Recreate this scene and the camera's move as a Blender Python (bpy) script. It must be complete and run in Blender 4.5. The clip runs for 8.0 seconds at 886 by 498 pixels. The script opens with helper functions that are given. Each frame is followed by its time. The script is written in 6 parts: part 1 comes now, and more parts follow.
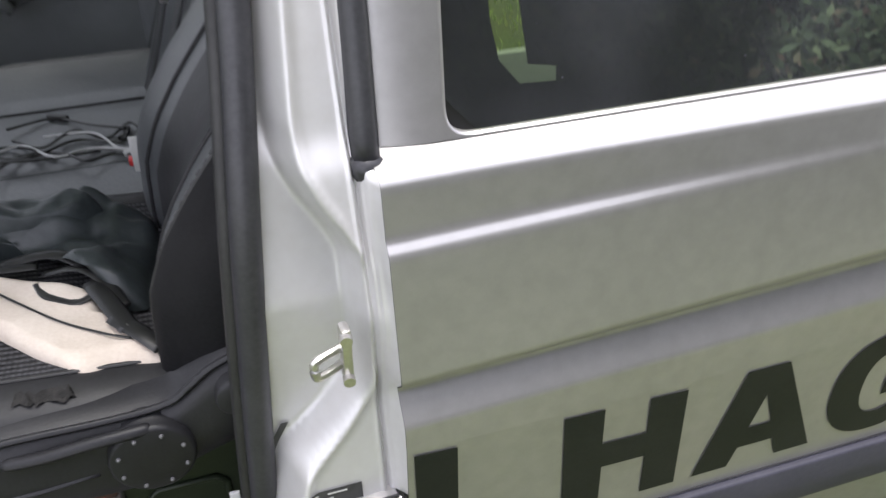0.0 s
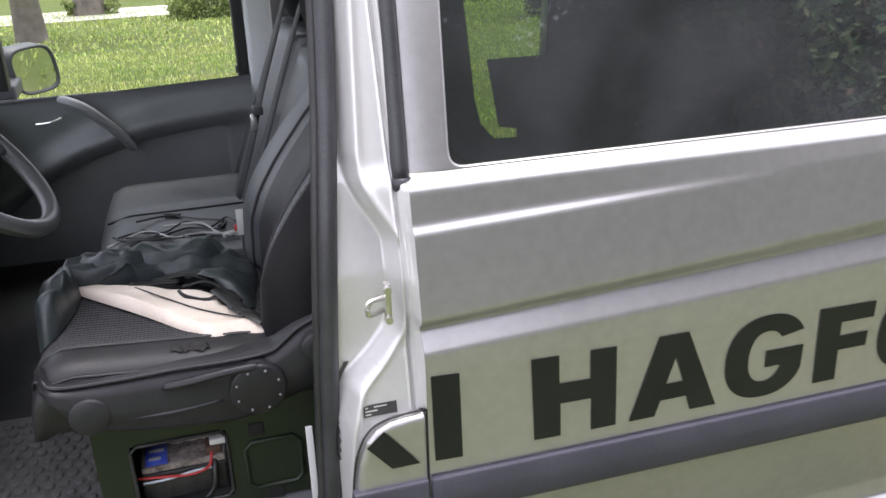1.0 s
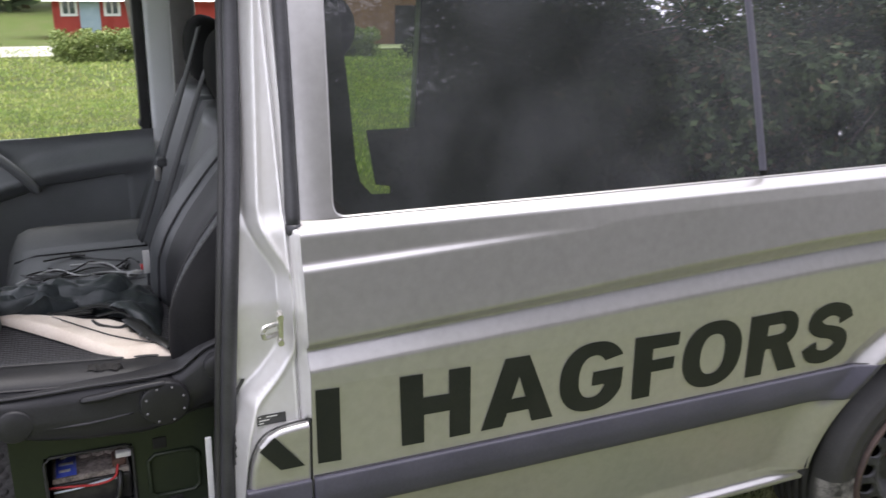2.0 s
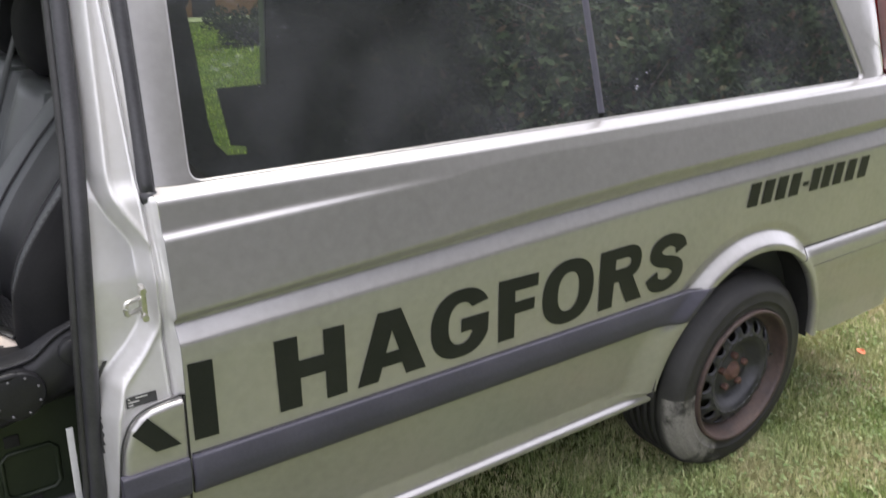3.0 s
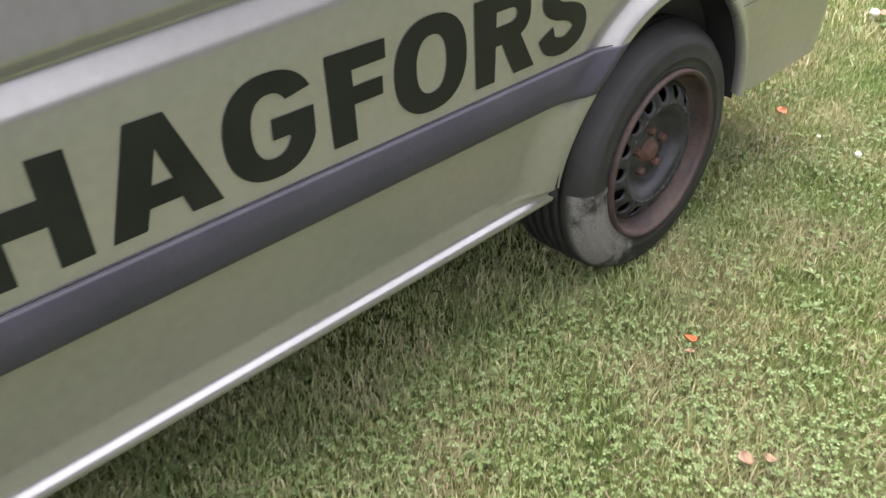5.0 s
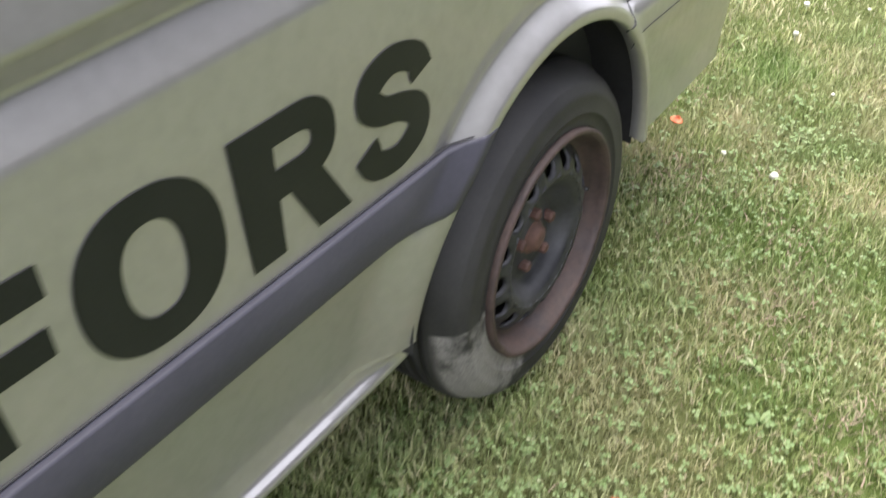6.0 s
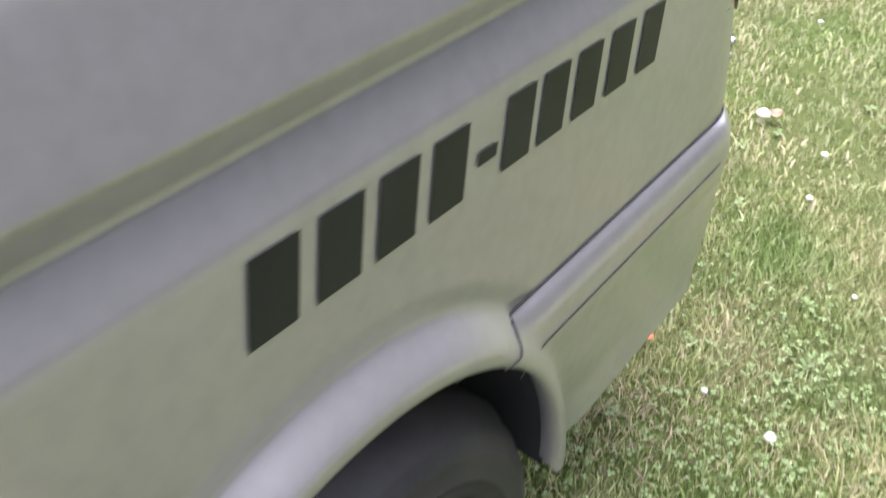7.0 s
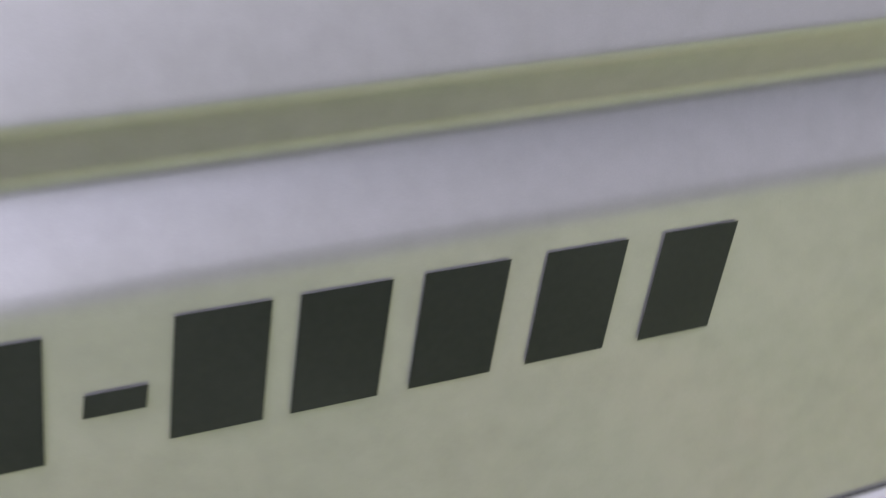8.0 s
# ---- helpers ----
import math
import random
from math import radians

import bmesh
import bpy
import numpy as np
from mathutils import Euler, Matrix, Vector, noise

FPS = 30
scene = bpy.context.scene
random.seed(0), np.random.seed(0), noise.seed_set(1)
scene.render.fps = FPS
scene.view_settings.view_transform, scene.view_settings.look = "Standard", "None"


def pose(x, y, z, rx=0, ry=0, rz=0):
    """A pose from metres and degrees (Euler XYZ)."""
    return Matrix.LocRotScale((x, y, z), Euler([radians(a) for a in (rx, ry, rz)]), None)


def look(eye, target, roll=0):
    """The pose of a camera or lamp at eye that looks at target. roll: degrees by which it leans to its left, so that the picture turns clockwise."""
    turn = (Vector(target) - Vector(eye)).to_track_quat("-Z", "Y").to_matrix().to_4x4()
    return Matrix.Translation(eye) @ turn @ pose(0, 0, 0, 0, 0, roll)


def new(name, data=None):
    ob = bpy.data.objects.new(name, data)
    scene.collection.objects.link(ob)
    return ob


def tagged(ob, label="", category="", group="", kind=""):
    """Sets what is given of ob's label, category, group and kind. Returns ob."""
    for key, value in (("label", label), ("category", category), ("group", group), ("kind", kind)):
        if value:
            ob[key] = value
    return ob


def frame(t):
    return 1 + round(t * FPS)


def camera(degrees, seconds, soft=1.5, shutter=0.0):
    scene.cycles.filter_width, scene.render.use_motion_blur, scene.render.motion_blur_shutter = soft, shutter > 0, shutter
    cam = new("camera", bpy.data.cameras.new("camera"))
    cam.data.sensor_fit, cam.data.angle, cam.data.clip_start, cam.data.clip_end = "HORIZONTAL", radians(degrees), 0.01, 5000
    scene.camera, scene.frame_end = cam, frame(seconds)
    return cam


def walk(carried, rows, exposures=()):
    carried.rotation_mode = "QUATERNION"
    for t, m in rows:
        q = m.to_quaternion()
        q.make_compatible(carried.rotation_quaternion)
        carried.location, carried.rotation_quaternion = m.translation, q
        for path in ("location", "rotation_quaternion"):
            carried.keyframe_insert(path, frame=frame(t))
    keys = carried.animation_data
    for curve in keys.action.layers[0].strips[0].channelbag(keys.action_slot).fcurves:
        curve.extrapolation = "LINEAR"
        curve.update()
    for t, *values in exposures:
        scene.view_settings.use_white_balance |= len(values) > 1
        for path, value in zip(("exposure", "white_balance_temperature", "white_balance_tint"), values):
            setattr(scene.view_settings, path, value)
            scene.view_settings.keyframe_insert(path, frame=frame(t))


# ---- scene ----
cam = camera(53.9, 8.0, shutter=0.3)
PATH = [
    (0, (-0.149, -0.596, 1.589), (0.379, 0.962, 0.452), -0.2),
    (0.5, (-0.215, -0.902, 1.586), (0.307, 0.846, 0.767), 0.1),
    (0.8, (-0.259, -1.060, 1.605), (0.242, 0.708, 0.815), -1.4),
    (1, (-0.289, -1.155, 1.625), (0.226, 0.613, 0.844), -1.7),
    (1.2, (-0.286, -1.248, 1.647), (0.233, 0.529, 0.890), -0.8),
    (2.3, (-0.404, -1.453, 1.723), (0.487, 0.219, 1.082), 2.3),
    (2.5, (-0.424, -1.454, 1.721), (0.545, 0.177, 1.085), 2.3),
    (3, (-0.445, -1.395, 1.675), (0.669, 0.102, 0.956), 1.6),
    (3.5, (-0.428, -1.390, 1.605), (0.658, 0.046, 0.734), -0.0),
    (4, (-0.390, -1.344, 1.566), (0.714, -0.018, 0.554), 0.8),
    (4.2, (-0.339, -1.301, 1.548), (0.780, -0.039, 0.474), 0.8),
    (5.3, (0.176, -0.827, 1.335), (1.365, 0.274, 0.162), -1.1),
    (5.5, (0.296, -0.697, 1.321), (1.511, 0.305, 0.089), -0.7),
    (5.8, (0.484, -0.586, 1.322), (1.770, 0.303, 0.073), 0.1),
    (6, (0.624, -0.574, 1.318), (1.917, 0.331, 0.089), -0.7),
    (6.3, (0.851, -0.517, 1.346), (2.163, 0.382, 0.133), -0.2),
    (6.5, (0.995, -0.483, 1.339), (2.325, 0.429, 0.156), -0.7),
    (6.8, (1.221, -0.428, 1.305), (2.574, 0.525, 0.182), -1.0),
    (7, (1.399, -0.370, 1.311), (2.711, 0.603, 0.157), 0.6),
    (7.5, (1.741, -0.355, 1.272), (2.627, 0.632, 0.376), 0.1),
    (8, (2.004, -0.377, 1.198), (2.477, 0.964, 0.465), 0.1),
]
EXPOSURE = [(0, 1.2, 6500, 9), (0.5, 1.3, 6480, 10), (1, 1.4, 6450, 12), (2.5, 1.1, 6600, 11), (3, 1.12, 6650, 9), (3.5, 1.27, 6700, 8), (4, 1.25, 6750, 9), (5.5, 1.29, 6680, 8), (6, 1.35, 6560, 7), (6.5, 1.35, 6480, 11), (7, 1.47, 6200, 14), (7.5, 1.73, 6000, 19), (8, 1.7, 6150, 16)]
walk(cam, [(t, look(eye, target, roll)) for t, eye, target, roll in PATH], EXPOSURE)

# ---- light ----
import functools

SUN_EL = 78.0
world = bpy.data.worlds.new("sky")
scene.world = world
world.use_nodes = True
wn, wl = world.node_tree.nodes, world.node_tree.links
sky = wn.new("ShaderNodeTexSky")
sky.sky_type = "NISHITA"
sky.sun_disc = False
sky.sun_elevation, sky.sun_rotation = radians(SUN_EL), radians(41)
sky.dust_density, sky.air_density, sky.ozone_density = 4.0, 1.0, 1.0
soft_sky = wn.new("ShaderNodeMixRGB")
soft_sky.inputs[0].default_value = 0.8
soft_sky.inputs[2].default_value = (7.5, 7.35, 8.35, 1)
wl.new(sky.outputs[0], soft_sky.inputs[1])
wl.new(soft_sky.outputs[0], wn["Background"].inputs[0])
wn["Background"].inputs[1].default_value = 0.15
sun = new("sun", bpy.data.lights.new("sun", "SUN"))
sun.data.energy, sun.data.angle, sun.data.color = 2.6, radians(50), (1.0, 0.97, 0.92)
sun.matrix_world = look((1.2, 1.4, 9), (0, 0, 0))


# ---- materials ----
def mat(name, color, rough=0.5, metal=0.0, spec=0.5):
    m = bpy.data.materials.new(name)
    m.use_nodes = True
    b = m.node_tree.nodes["Principled BSDF"]
    b.inputs["Base Color"].default_value = (*color, 1)
    b.inputs["Roughness"].default_value = rough
    b.inputs["Metallic"].default_value = metal
    b.inputs["Specular IOR Level"].default_value = spec
    return m


def nodes_of(m):
    return m.node_tree.nodes, m.node_tree.links, m.node_tree.nodes["Principled BSDF"]


def noise_node(m, scale, detail=4.0, rough=0.55, stretch=(1, 1, 1), space="Object"):
    n, l, b = nodes_of(m)
    tc, mp, nz = n.new("ShaderNodeTexCoord"), n.new("ShaderNodeMapping"), n.new("ShaderNodeTexNoise")
    mp.inputs["Scale"].default_value = stretch
    l.new(tc.outputs[space], mp.inputs["Vector"])
    l.new(mp.outputs[0], nz.inputs["Vector"])
    nz.inputs["Scale"].default_value, nz.inputs["Detail"].default_value, nz.inputs["Roughness"].default_value = scale, detail, rough
    return nz


def ramp(m, src, stops):
    n, l, b = nodes_of(m)
    r = n.new("ShaderNodeValToRGB")
    while len(r.color_ramp.elements) < len(stops):
        r.color_ramp.elements.new(0.5)
    for e, (p, c) in zip(r.color_ramp.elements, stops):
        e.position, e.color = p, (*c, 1)
    l.new(src, r.inputs[0])
    return r.outputs[0]


def mix(m, fac, a, b2, mode="MIX"):
    n, l, b = nodes_of(m)
    x = n.new("ShaderNodeMixRGB")
    x.blend_type = mode
    for i, v in enumerate((fac, a, b2)):
        if isinstance(v, (int, float)):
            x.inputs[i].default_value = v
        elif isinstance(v, tuple):
            x.inputs[i].default_value = (*v, 1)
        else:
            l.new(v, x.inputs[i])
    return x.outputs[0]


def bump(m, src, strength=0.3, dist=0.002):
    n, l, b = nodes_of(m)
    bp = n.new("ShaderNodeBump")
    bp.inputs["Strength"].default_value, bp.inputs["Distance"].default_value = strength, dist
    l.new(src, bp.inputs["Height"])
    l.new(bp.outputs[0], b.inputs["Normal"])


def varied(name, c1, c2, rough=0.5, metal=0.0, scale=6.0, fine=90.0, bump_s=0.15, bump_d=0.001, spec=0.5, rough2=None):
    """A surface with blotches at one scale and grain at another."""
    m = mat(name, c1, rough, metal, spec)
    n, l, b = nodes_of(m)
    big, small = noise_node(m, scale), noise_node(m, fine, 3)
    two = mix(m, 0.35, big.outputs[0], small.outputs[0])
    l.new(ramp(m, two, [(0.35, c1), (0.65, c2)]), b.inputs["Base Color"])
    if rough2 is not None:
        rr = ramp(m, big.outputs[0], [(0.35, (rough,) * 3), (0.65, (rough2,) * 3)])
        l.new(rr, b.inputs["Roughness"])
    if bump_s:
        bump(m, small.outputs[0], bump_s, bump_d)
    return m


def paint_material():
    m = mat("silver_paint", (0.5, 0.5, 0.49), 0.3, 0.66)
    n, l, b = nodes_of(m)
    b.inputs["Coat Weight"].default_value = 0.5
    b.inputs["Coat Roughness"].default_value = 0.12
    dirt, fine, flake = noise_node(m, 2.3, 6), noise_node(m, 46, 4), noise_node(m, 1500, 1)
    both = mix(m, 0.4, dirt.outputs[0], fine.outputs[0])
    film = ramp(m, both, [(0.42, (0.0,) * 3), (0.72, (1.0,) * 3)])
    base = mix(m, flake.outputs[0], (0.386, 0.375, 0.374), (0.448, 0.437, 0.437))
    # a few small brownish spots and pale scuffs
    tc, spots = n.new("ShaderNodeTexCoord"), n.new("ShaderNodeTexVoronoi")
    spots.inputs["Scale"].default_value, spots.inputs["Randomness"].default_value = 7.5, 1.0
    warp = mix(m, 0.03, tc.outputs["Object"], fine.outputs["Color"], "ADD")
    l.new(warp, spots.inputs["Vector"])
    near = ramp(m, spots.outputs["Distance"], [(0.04, (1,) * 3), (0.10, (0,) * 3)])
    few = ramp(m, spots.outputs["Color"], [(0.70, (0,) * 3), (0.74, (0.55,) * 3)])
    dirty = mix(m, film, base, (0.34, 0.335, 0.325))
    l.new(mix(m, mix(m, 1.0, near, few, "MULTIPLY"), dirty, (0.30, 0.23, 0.17)), b.inputs["Base Color"])
    l.new(ramp(m, both, [(0.4, (0.29,) * 3), (0.75, (0.35,) * 3)]), b.inputs["Roughness"])
    bump(m, fine.outputs[0], 0.006, 0.001)
    return m


PAINT = paint_material()
JAMB = varied("jamb_paint", (0.60, 0.595, 0.60), (0.54, 0.53, 0.525), 0.32, 0.36, 7, 60, 0.02, rough2=0.42)
STRIP = varied("rub_strip_plastic", (0.040, 0.039, 0.056), (0.064, 0.062, 0.083), 0.52, 0.0, 5, 150, 0.12, rough2=0.6)
RUBBER = varied("black_rubber", (0.012, 0.012, 0.013), (0.03, 0.03, 0.03), 0.55, 0.0, 9, 120, 0.2)
SEAL = varied("seal_rubber", (0.02, 0.02, 0.024), (0.045, 0.045, 0.05), 0.42, 0.0, 12, 200, 0.2)
VINYL = varied("black_vinyl_film", (0.010, 0.012, 0.011), (0.018, 0.020, 0.018), 0.42, 0.0, 8, 200, 0.05, spec=0.28)
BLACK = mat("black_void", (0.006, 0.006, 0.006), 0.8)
DARK = varied("dark_trim_plastic", (0.045, 0.047, 0.05), (0.075, 0.078, 0.083), 0.5, 0.0, 6, 260, 0.25, 0.0006)
LEATHER = varied("dark_leather", (0.05, 0.053, 0.057), (0.082, 0.086, 0.09), 0.36, 0.0, 5, 170, 0.3, 0.0008, spec=0.5, rough2=0.46)
DOORTRIM = varied("door_trim_plastic", (0.16, 0.168, 0.178), (0.21, 0.22, 0.23), 0.34, 0.0, 6, 260, 0.25, 0.0006)
PALETRIM = varied("pale_trim", (0.66, 0.68, 0.69), (0.74, 0.76, 0.77), 0.55, 0.0, 5, 200, 0.1)
GREYTRIM = varied("grey_trim", (0.2, 0.21, 0.22), (0.27, 0.28, 0.29), 0.5, 0.0, 5, 200, 0.1)
STEEL = varied("bare_steel", (0.72, 0.71, 0.69), (0.55, 0.53, 0.50), 0.3, 0.9, 30, 200, 0.1)


def glass_material(name, tint, gloss_rough=0.0, dust=0.03):
    m = bpy.data.materials.new(name)
    m.use_nodes = True
    n, l = m.node_tree.nodes, m.node_tree.links
    n.remove(n["Principled BSDF"])
    tr, gl, mx, fr = n.new("ShaderNodeBsdfTransparent"), n.new("ShaderNodeBsdfGlossy"), n.new("ShaderNodeMixShader"), n.new("ShaderNodeFresnel")
    tr.inputs[0].default_value = (*tint, 1)
    gl.inputs["Roughness"].default_value = gloss_rough
    fr.inputs[0].default_value = 1.6
    l.new(fr.outputs[0], mx.inputs[0])
    l.new(tr.outputs[0], mx.inputs[1])
    l.new(gl.outputs[0], mx.inputs[2])
    # a film of dust, thicker in places, with a few specks
    df, md, tc, nz, vo = n.new("ShaderNodeBsdfDiffuse"), n.new("ShaderNodeMixShader"), n.new("ShaderNodeTexCoord"), n.new("ShaderNodeTexNoise"), n.new("ShaderNodeTexVoronoi")
    df.inputs[0].default_value = (0.60, 0.61, 0.69, 1)
    nz.inputs["Scale"].default_value, nz.inputs["Detail"].default_value = 5.0, 8.0
    vo.inputs["Scale"].default_value = 34.0
    l.new(tc.outputs["Object"], nz.inputs["Vector"])
    l.new(tc.outputs["Object"], vo.inputs["Vector"])
    film, speck, both = n.new("ShaderNodeMapRange"), n.new("ShaderNodeMapRange"), n.new("ShaderNodeMath")
    for node, vals in ((film, (0.35, 0.7, dust * 0.6, dust * 1.5)), (speck, (0.018, 0.034, 0.3, 0.0))):
        for k, val in enumerate(vals):
            node.inputs[k + 1].default_value = val
    both.operation = "MAXIMUM"
    l.new(nz.outputs[0], film.inputs[0])
    l.new(vo.outputs["Distance"], speck.inputs[0])
    l.new(film.outputs[0], both.inputs[0])
    l.new(speck.outputs[0], both.inputs[1])
    l.new(both.outputs[0], md.inputs[0])
    l.new(mx.outputs[0], md.inputs[1])
    l.new(df.outputs[0], md.inputs[2])
    l.new(md.outputs[0], n["Material Output"].inputs[0])
    return m


TINTED = glass_material("tinted_glass", (0.21, 0.28, 0.15), 0.016, 0.048)
CLEAR = glass_material("clear_glass", (0.88, 0.92, 0.9), 0.0, 0.02)


# ---- mesh tools ----
def mesh_from(name, verts, faces, material, smooth=True):
    me = bpy.data.meshes.new(name)
    me.from_pydata([tuple(map(float, v)) for v in verts], [], [tuple(f) for f in faces])
    me.materials.append(material)
    if smooth:
        me.polygons.foreach_set("use_smooth", [True] * len(me.polygons))
    me.update()
    return me


def piece(name, verts, faces, material, parent=None, label="", smooth=True):
    ob = new(name, mesh_from(name, verts, faces, material, smooth))
    ob.parent = parent
    return tagged(ob, label)


def part(name, bm, material, parent=None, label="", smooth=True, angle=None):
    me = bpy.data.meshes.new(name)
    bm.normal_update()
    bm.to_mesh(me)
    bm.free()
    me.materials.append(material)
    if smooth:
        me.polygons.foreach_set("use_smooth", [True] * len(me.polygons))
        if angle is not None:
            me.set_sharp_from_angle(angle=radians(angle))
    ob = new(name, me)
    ob.parent = parent
    return tagged(ob, label)


def thing(name, at, label, category, group="", kind=""):
    ob = new(name)
    ob.matrix_world = at if isinstance(at, Matrix) else Matrix.Translation(at)
    ob.empty_display_size = 0.1
    return tagged(ob, label, category, group, kind)


def box_bm(x0, x1, y0, y1, z0, z1, bevel=0.0, seg=2, taper=None):
    bm = bmesh.new()
    bmesh.ops.create_cube(bm, size=1)
    for v in bm.verts:
        v.co = Vector(((x0 + x1) / 2 + v.co.x * (x1 - x0), (y0 + y1) / 2 + v.co.y * (y1 - y0), (z0 + z1) / 2 + v.co.z * (z1 - z0)))
    if taper:
        taper(bm)
    if bevel:
        bmesh.ops.bevel(bm, geom=list(bm.edges), offset=bevel, segments=seg, profile=0.6, affect="EDGES", clamp_overlap=True)
    return bm


def grid_mesh(cols, ring=False):
    """Vertices and quads from columns of points."""
    n, verts, faces = len(cols[0]), [p for c in cols for p in c], []
    m = len(cols)
    for i in range(m if ring else m - 1):
        j = (i + 1) % m
        for k in range(n - 1):
            faces.append((i * n + k, j * n + k, j * n + k + 1, i * n + k + 1))
    return verts, faces


def tube(points, r, seg=8, closed=False, flat=1.0, up=(0, 0, 1), caps=True):
    """A round (or flattened) tube along points; r may be a list."""
    pts = [Vector(p) for p in points]
    cols = []
    for i, p in enumerate(pts):
        a = pts[(i - 1) % len(pts)] if closed or i else p
        b = pts[(i + 1) % len(pts)] if closed or i < len(pts) - 1 else p
        d = (b - a).normalized()
        side = d.cross(Vector(up))
        if side.length < 1e-3:
            side = d.cross(Vector((1, 0, 0)))
        side.normalize()
        top = side.cross(d).normalized()
        rr = r[i] if isinstance(r, (list, tuple)) else r
        cols.append([p + side * (rr * math.cos(2 * math.pi * k / seg)) + top * (rr * flat * math.sin(2 * math.pi * k / seg)) for k in range(seg)] )
    cols = [c + [c[0]] for c in cols]
    verts, faces = grid_mesh(cols, closed)
    if not closed and caps:
        n = seg + 1
        faces.append(tuple(range(seg)))
        faces.append(tuple(reversed(range((len(pts) - 1) * n, (len(pts) - 1) * n + seg))))
    return verts, faces


def revolve(profile, seg=64, axis="y", a0=0.0, a1=2 * math.pi):
    """profile: (radius, along) pairs turned round the axis through the origin."""
    cols, full = [], abs(a1 - a0 - 2 * math.pi) < 1e-6
    for i in range(seg if full else seg + 1):
        a = a0 + (a1 - a0) * i / seg
        c, s = math.cos(a), math.sin(a)
        cols.append([(r * c, h, r * s) if axis == "y" else (r * c, r * s, h) for r, h in profile])
    return grid_mesh(cols, full)


def smooth_path(pts, n=6):
    """A Catmull-Rom curve through points."""
    P = [Vector(p) for p in pts]
    P = [2 * P[0] - P[1]] + P + [2 * P[-1] - P[-2]]
    out = []
    for i in range(1, len(P) - 2):
        for k in range(n):
            t = k / n
            a, b, c, d = P[i - 1 : i + 3]
            out.append(0.5 * (2 * b + (c - a) * t + (2 * a - 5 * b + 4 * c - d) * t**2 + (3 * b - a - 3 * c + d) * t**3))
    return out + [P[-2]]


# ---- the van's side as a surface y(x, z); x runs to the tail, y into the van ----
SEAM, TAIL, CORNER_R = 0.015, 2.75, 0.16
DELTA = np.linspace(-0.006, 0.006, 13)
DELTA_W = np.exp(-((DELTA / 0.0022) ** 2))
DELTA_W /= DELTA_W.sum()


CREASE_X = (0.0, 0.5, 0.9, 1.3, 2.0, 2.5)
CREASES = ((0.931, 0.95, 0.968, 0.983, 0.993, 0.999), (0.968, 0.992, 1.011, 1.027, 1.044, 1.055), (0.985, 1.016, 1.044, 1.064, 1.074, 1.088))


@functools.lru_cache(None)
def knots(x):
    fade, c3 = max(0.0, min(1.0, (0.70 - x) / 0.5)), 1.124 + 0.032 * min(x, 0.9)
    end = max(0.0, min(1.0, (2.70 - x) / 0.16))
    d, c1, c2 = (float(np.interp(x, CREASE_X, row)) for row in CREASES)
    slope = 0.20 + 0.13 * min(1.0, max(0.0, x) / 1.5)
    up, high = 0.010 + slope * (c3 - c2), 0.10 * fade + slope * (1 - fade)
    return [
        (0.325, 0.072), (0.34, 0.046), (0.358, 0.024), (0.371, 0.022), (0.382, 0.039), (0.42, 0.043), (0.62, 0.011), (0.70, 0.002), (0.90, 0.002),
        (d, 0.005), (c1, 0.007 + 0.0230 * end), (c2, 0.010 + 0.001 * end), (c3, up), (c3 + 0.010, up + 0.010 * high + 0.009 * fade), (1.194, up + high * (1.194 - c3) + 0.004 + 0.010 * fade), (1.203, 0.099 + 2.2 * max(0.0, 0.09 - x) ** 2), (1.212, 0.127 + 2.2 * max(0.0, 0.09 - x) ** 2),
    ]


def side_y(x, z):
    k = knots(x)
    zz, yy = [a for a, _ in k], [b for _, b in k]
    y = float((np.interp(z + DELTA, zz, yy) * DELTA_W).sum())
    y += 0.004 * ((x - 1.2) / 1.2) ** 2
    c = x - (TAIL - CORNER_R - 0.29 * max(0.0, z - 0.74))
    if c > 0:
        y += CORNER_R - math.sqrt(max(CORNER_R**2 - min(c, CORNER_R) ** 2, 0.0))
    return y


def upper_y(x, z):
    """The window band and the roof's side above the belt."""
    y = 0.098 + 0.004 * ((x - 1.2) / 1.2) ** 2 + 0.30 * (z - 1.203) + 2.2 * max(0.0, 0.09 - x) ** 2 + 0.16 * max(0.0, z - 1.45) ** 2
    c = x - (TAIL - CORNER_R - 0.133 - 0.05 * (z - 1.2))
    if c > 0:
        y += CORNER_R - math.sqrt(max(CORNER_R**2 - min(c, CORNER_R) ** 2, 0.0))
    return y


ARCH = (1.754, 0.390, 0.372)
def flare(d, wide=0.0):
    """The wheel arch's lip at a distance d from its edge: 1 on the lip, 0 on the plain side, below 0 in the groove round the lip."""
    if d < 0.018:
        return 1.0 - 3.0 * max(0.0, 0.008 - d)
    u = (d - 0.018) / (0.038 + wide)
    if u < 1:
        return 1 - 1.13 * (0.85 * u + 0.15 * u * u * (3 - 2 * u))
    v = min(1.0, (d - 0.056 - wide) / 0.032)
    return -0.13 * (1 - v * v * (3 - 2 * v))


def lip_y(x, z, d, groove=True):
    """The side with the arch's lip, which stays proud down to the sill."""
    k, y = max(0.0, min(1.0, (0.66 - z) / 0.26)), side_y(x, max(z, 0.42))
    w = flare(d, 0.05 * k)
    w = w if groove else max(w, 0.0)
    s, low = min(1.0, d / 0.12), min(1.0, 4.0 * k)
    w = w * (1 - low) + low * (1 - s * s * (3 - 2 * s))
    return y * (1 - w) + w * (-0.027 + 0.036 * k)


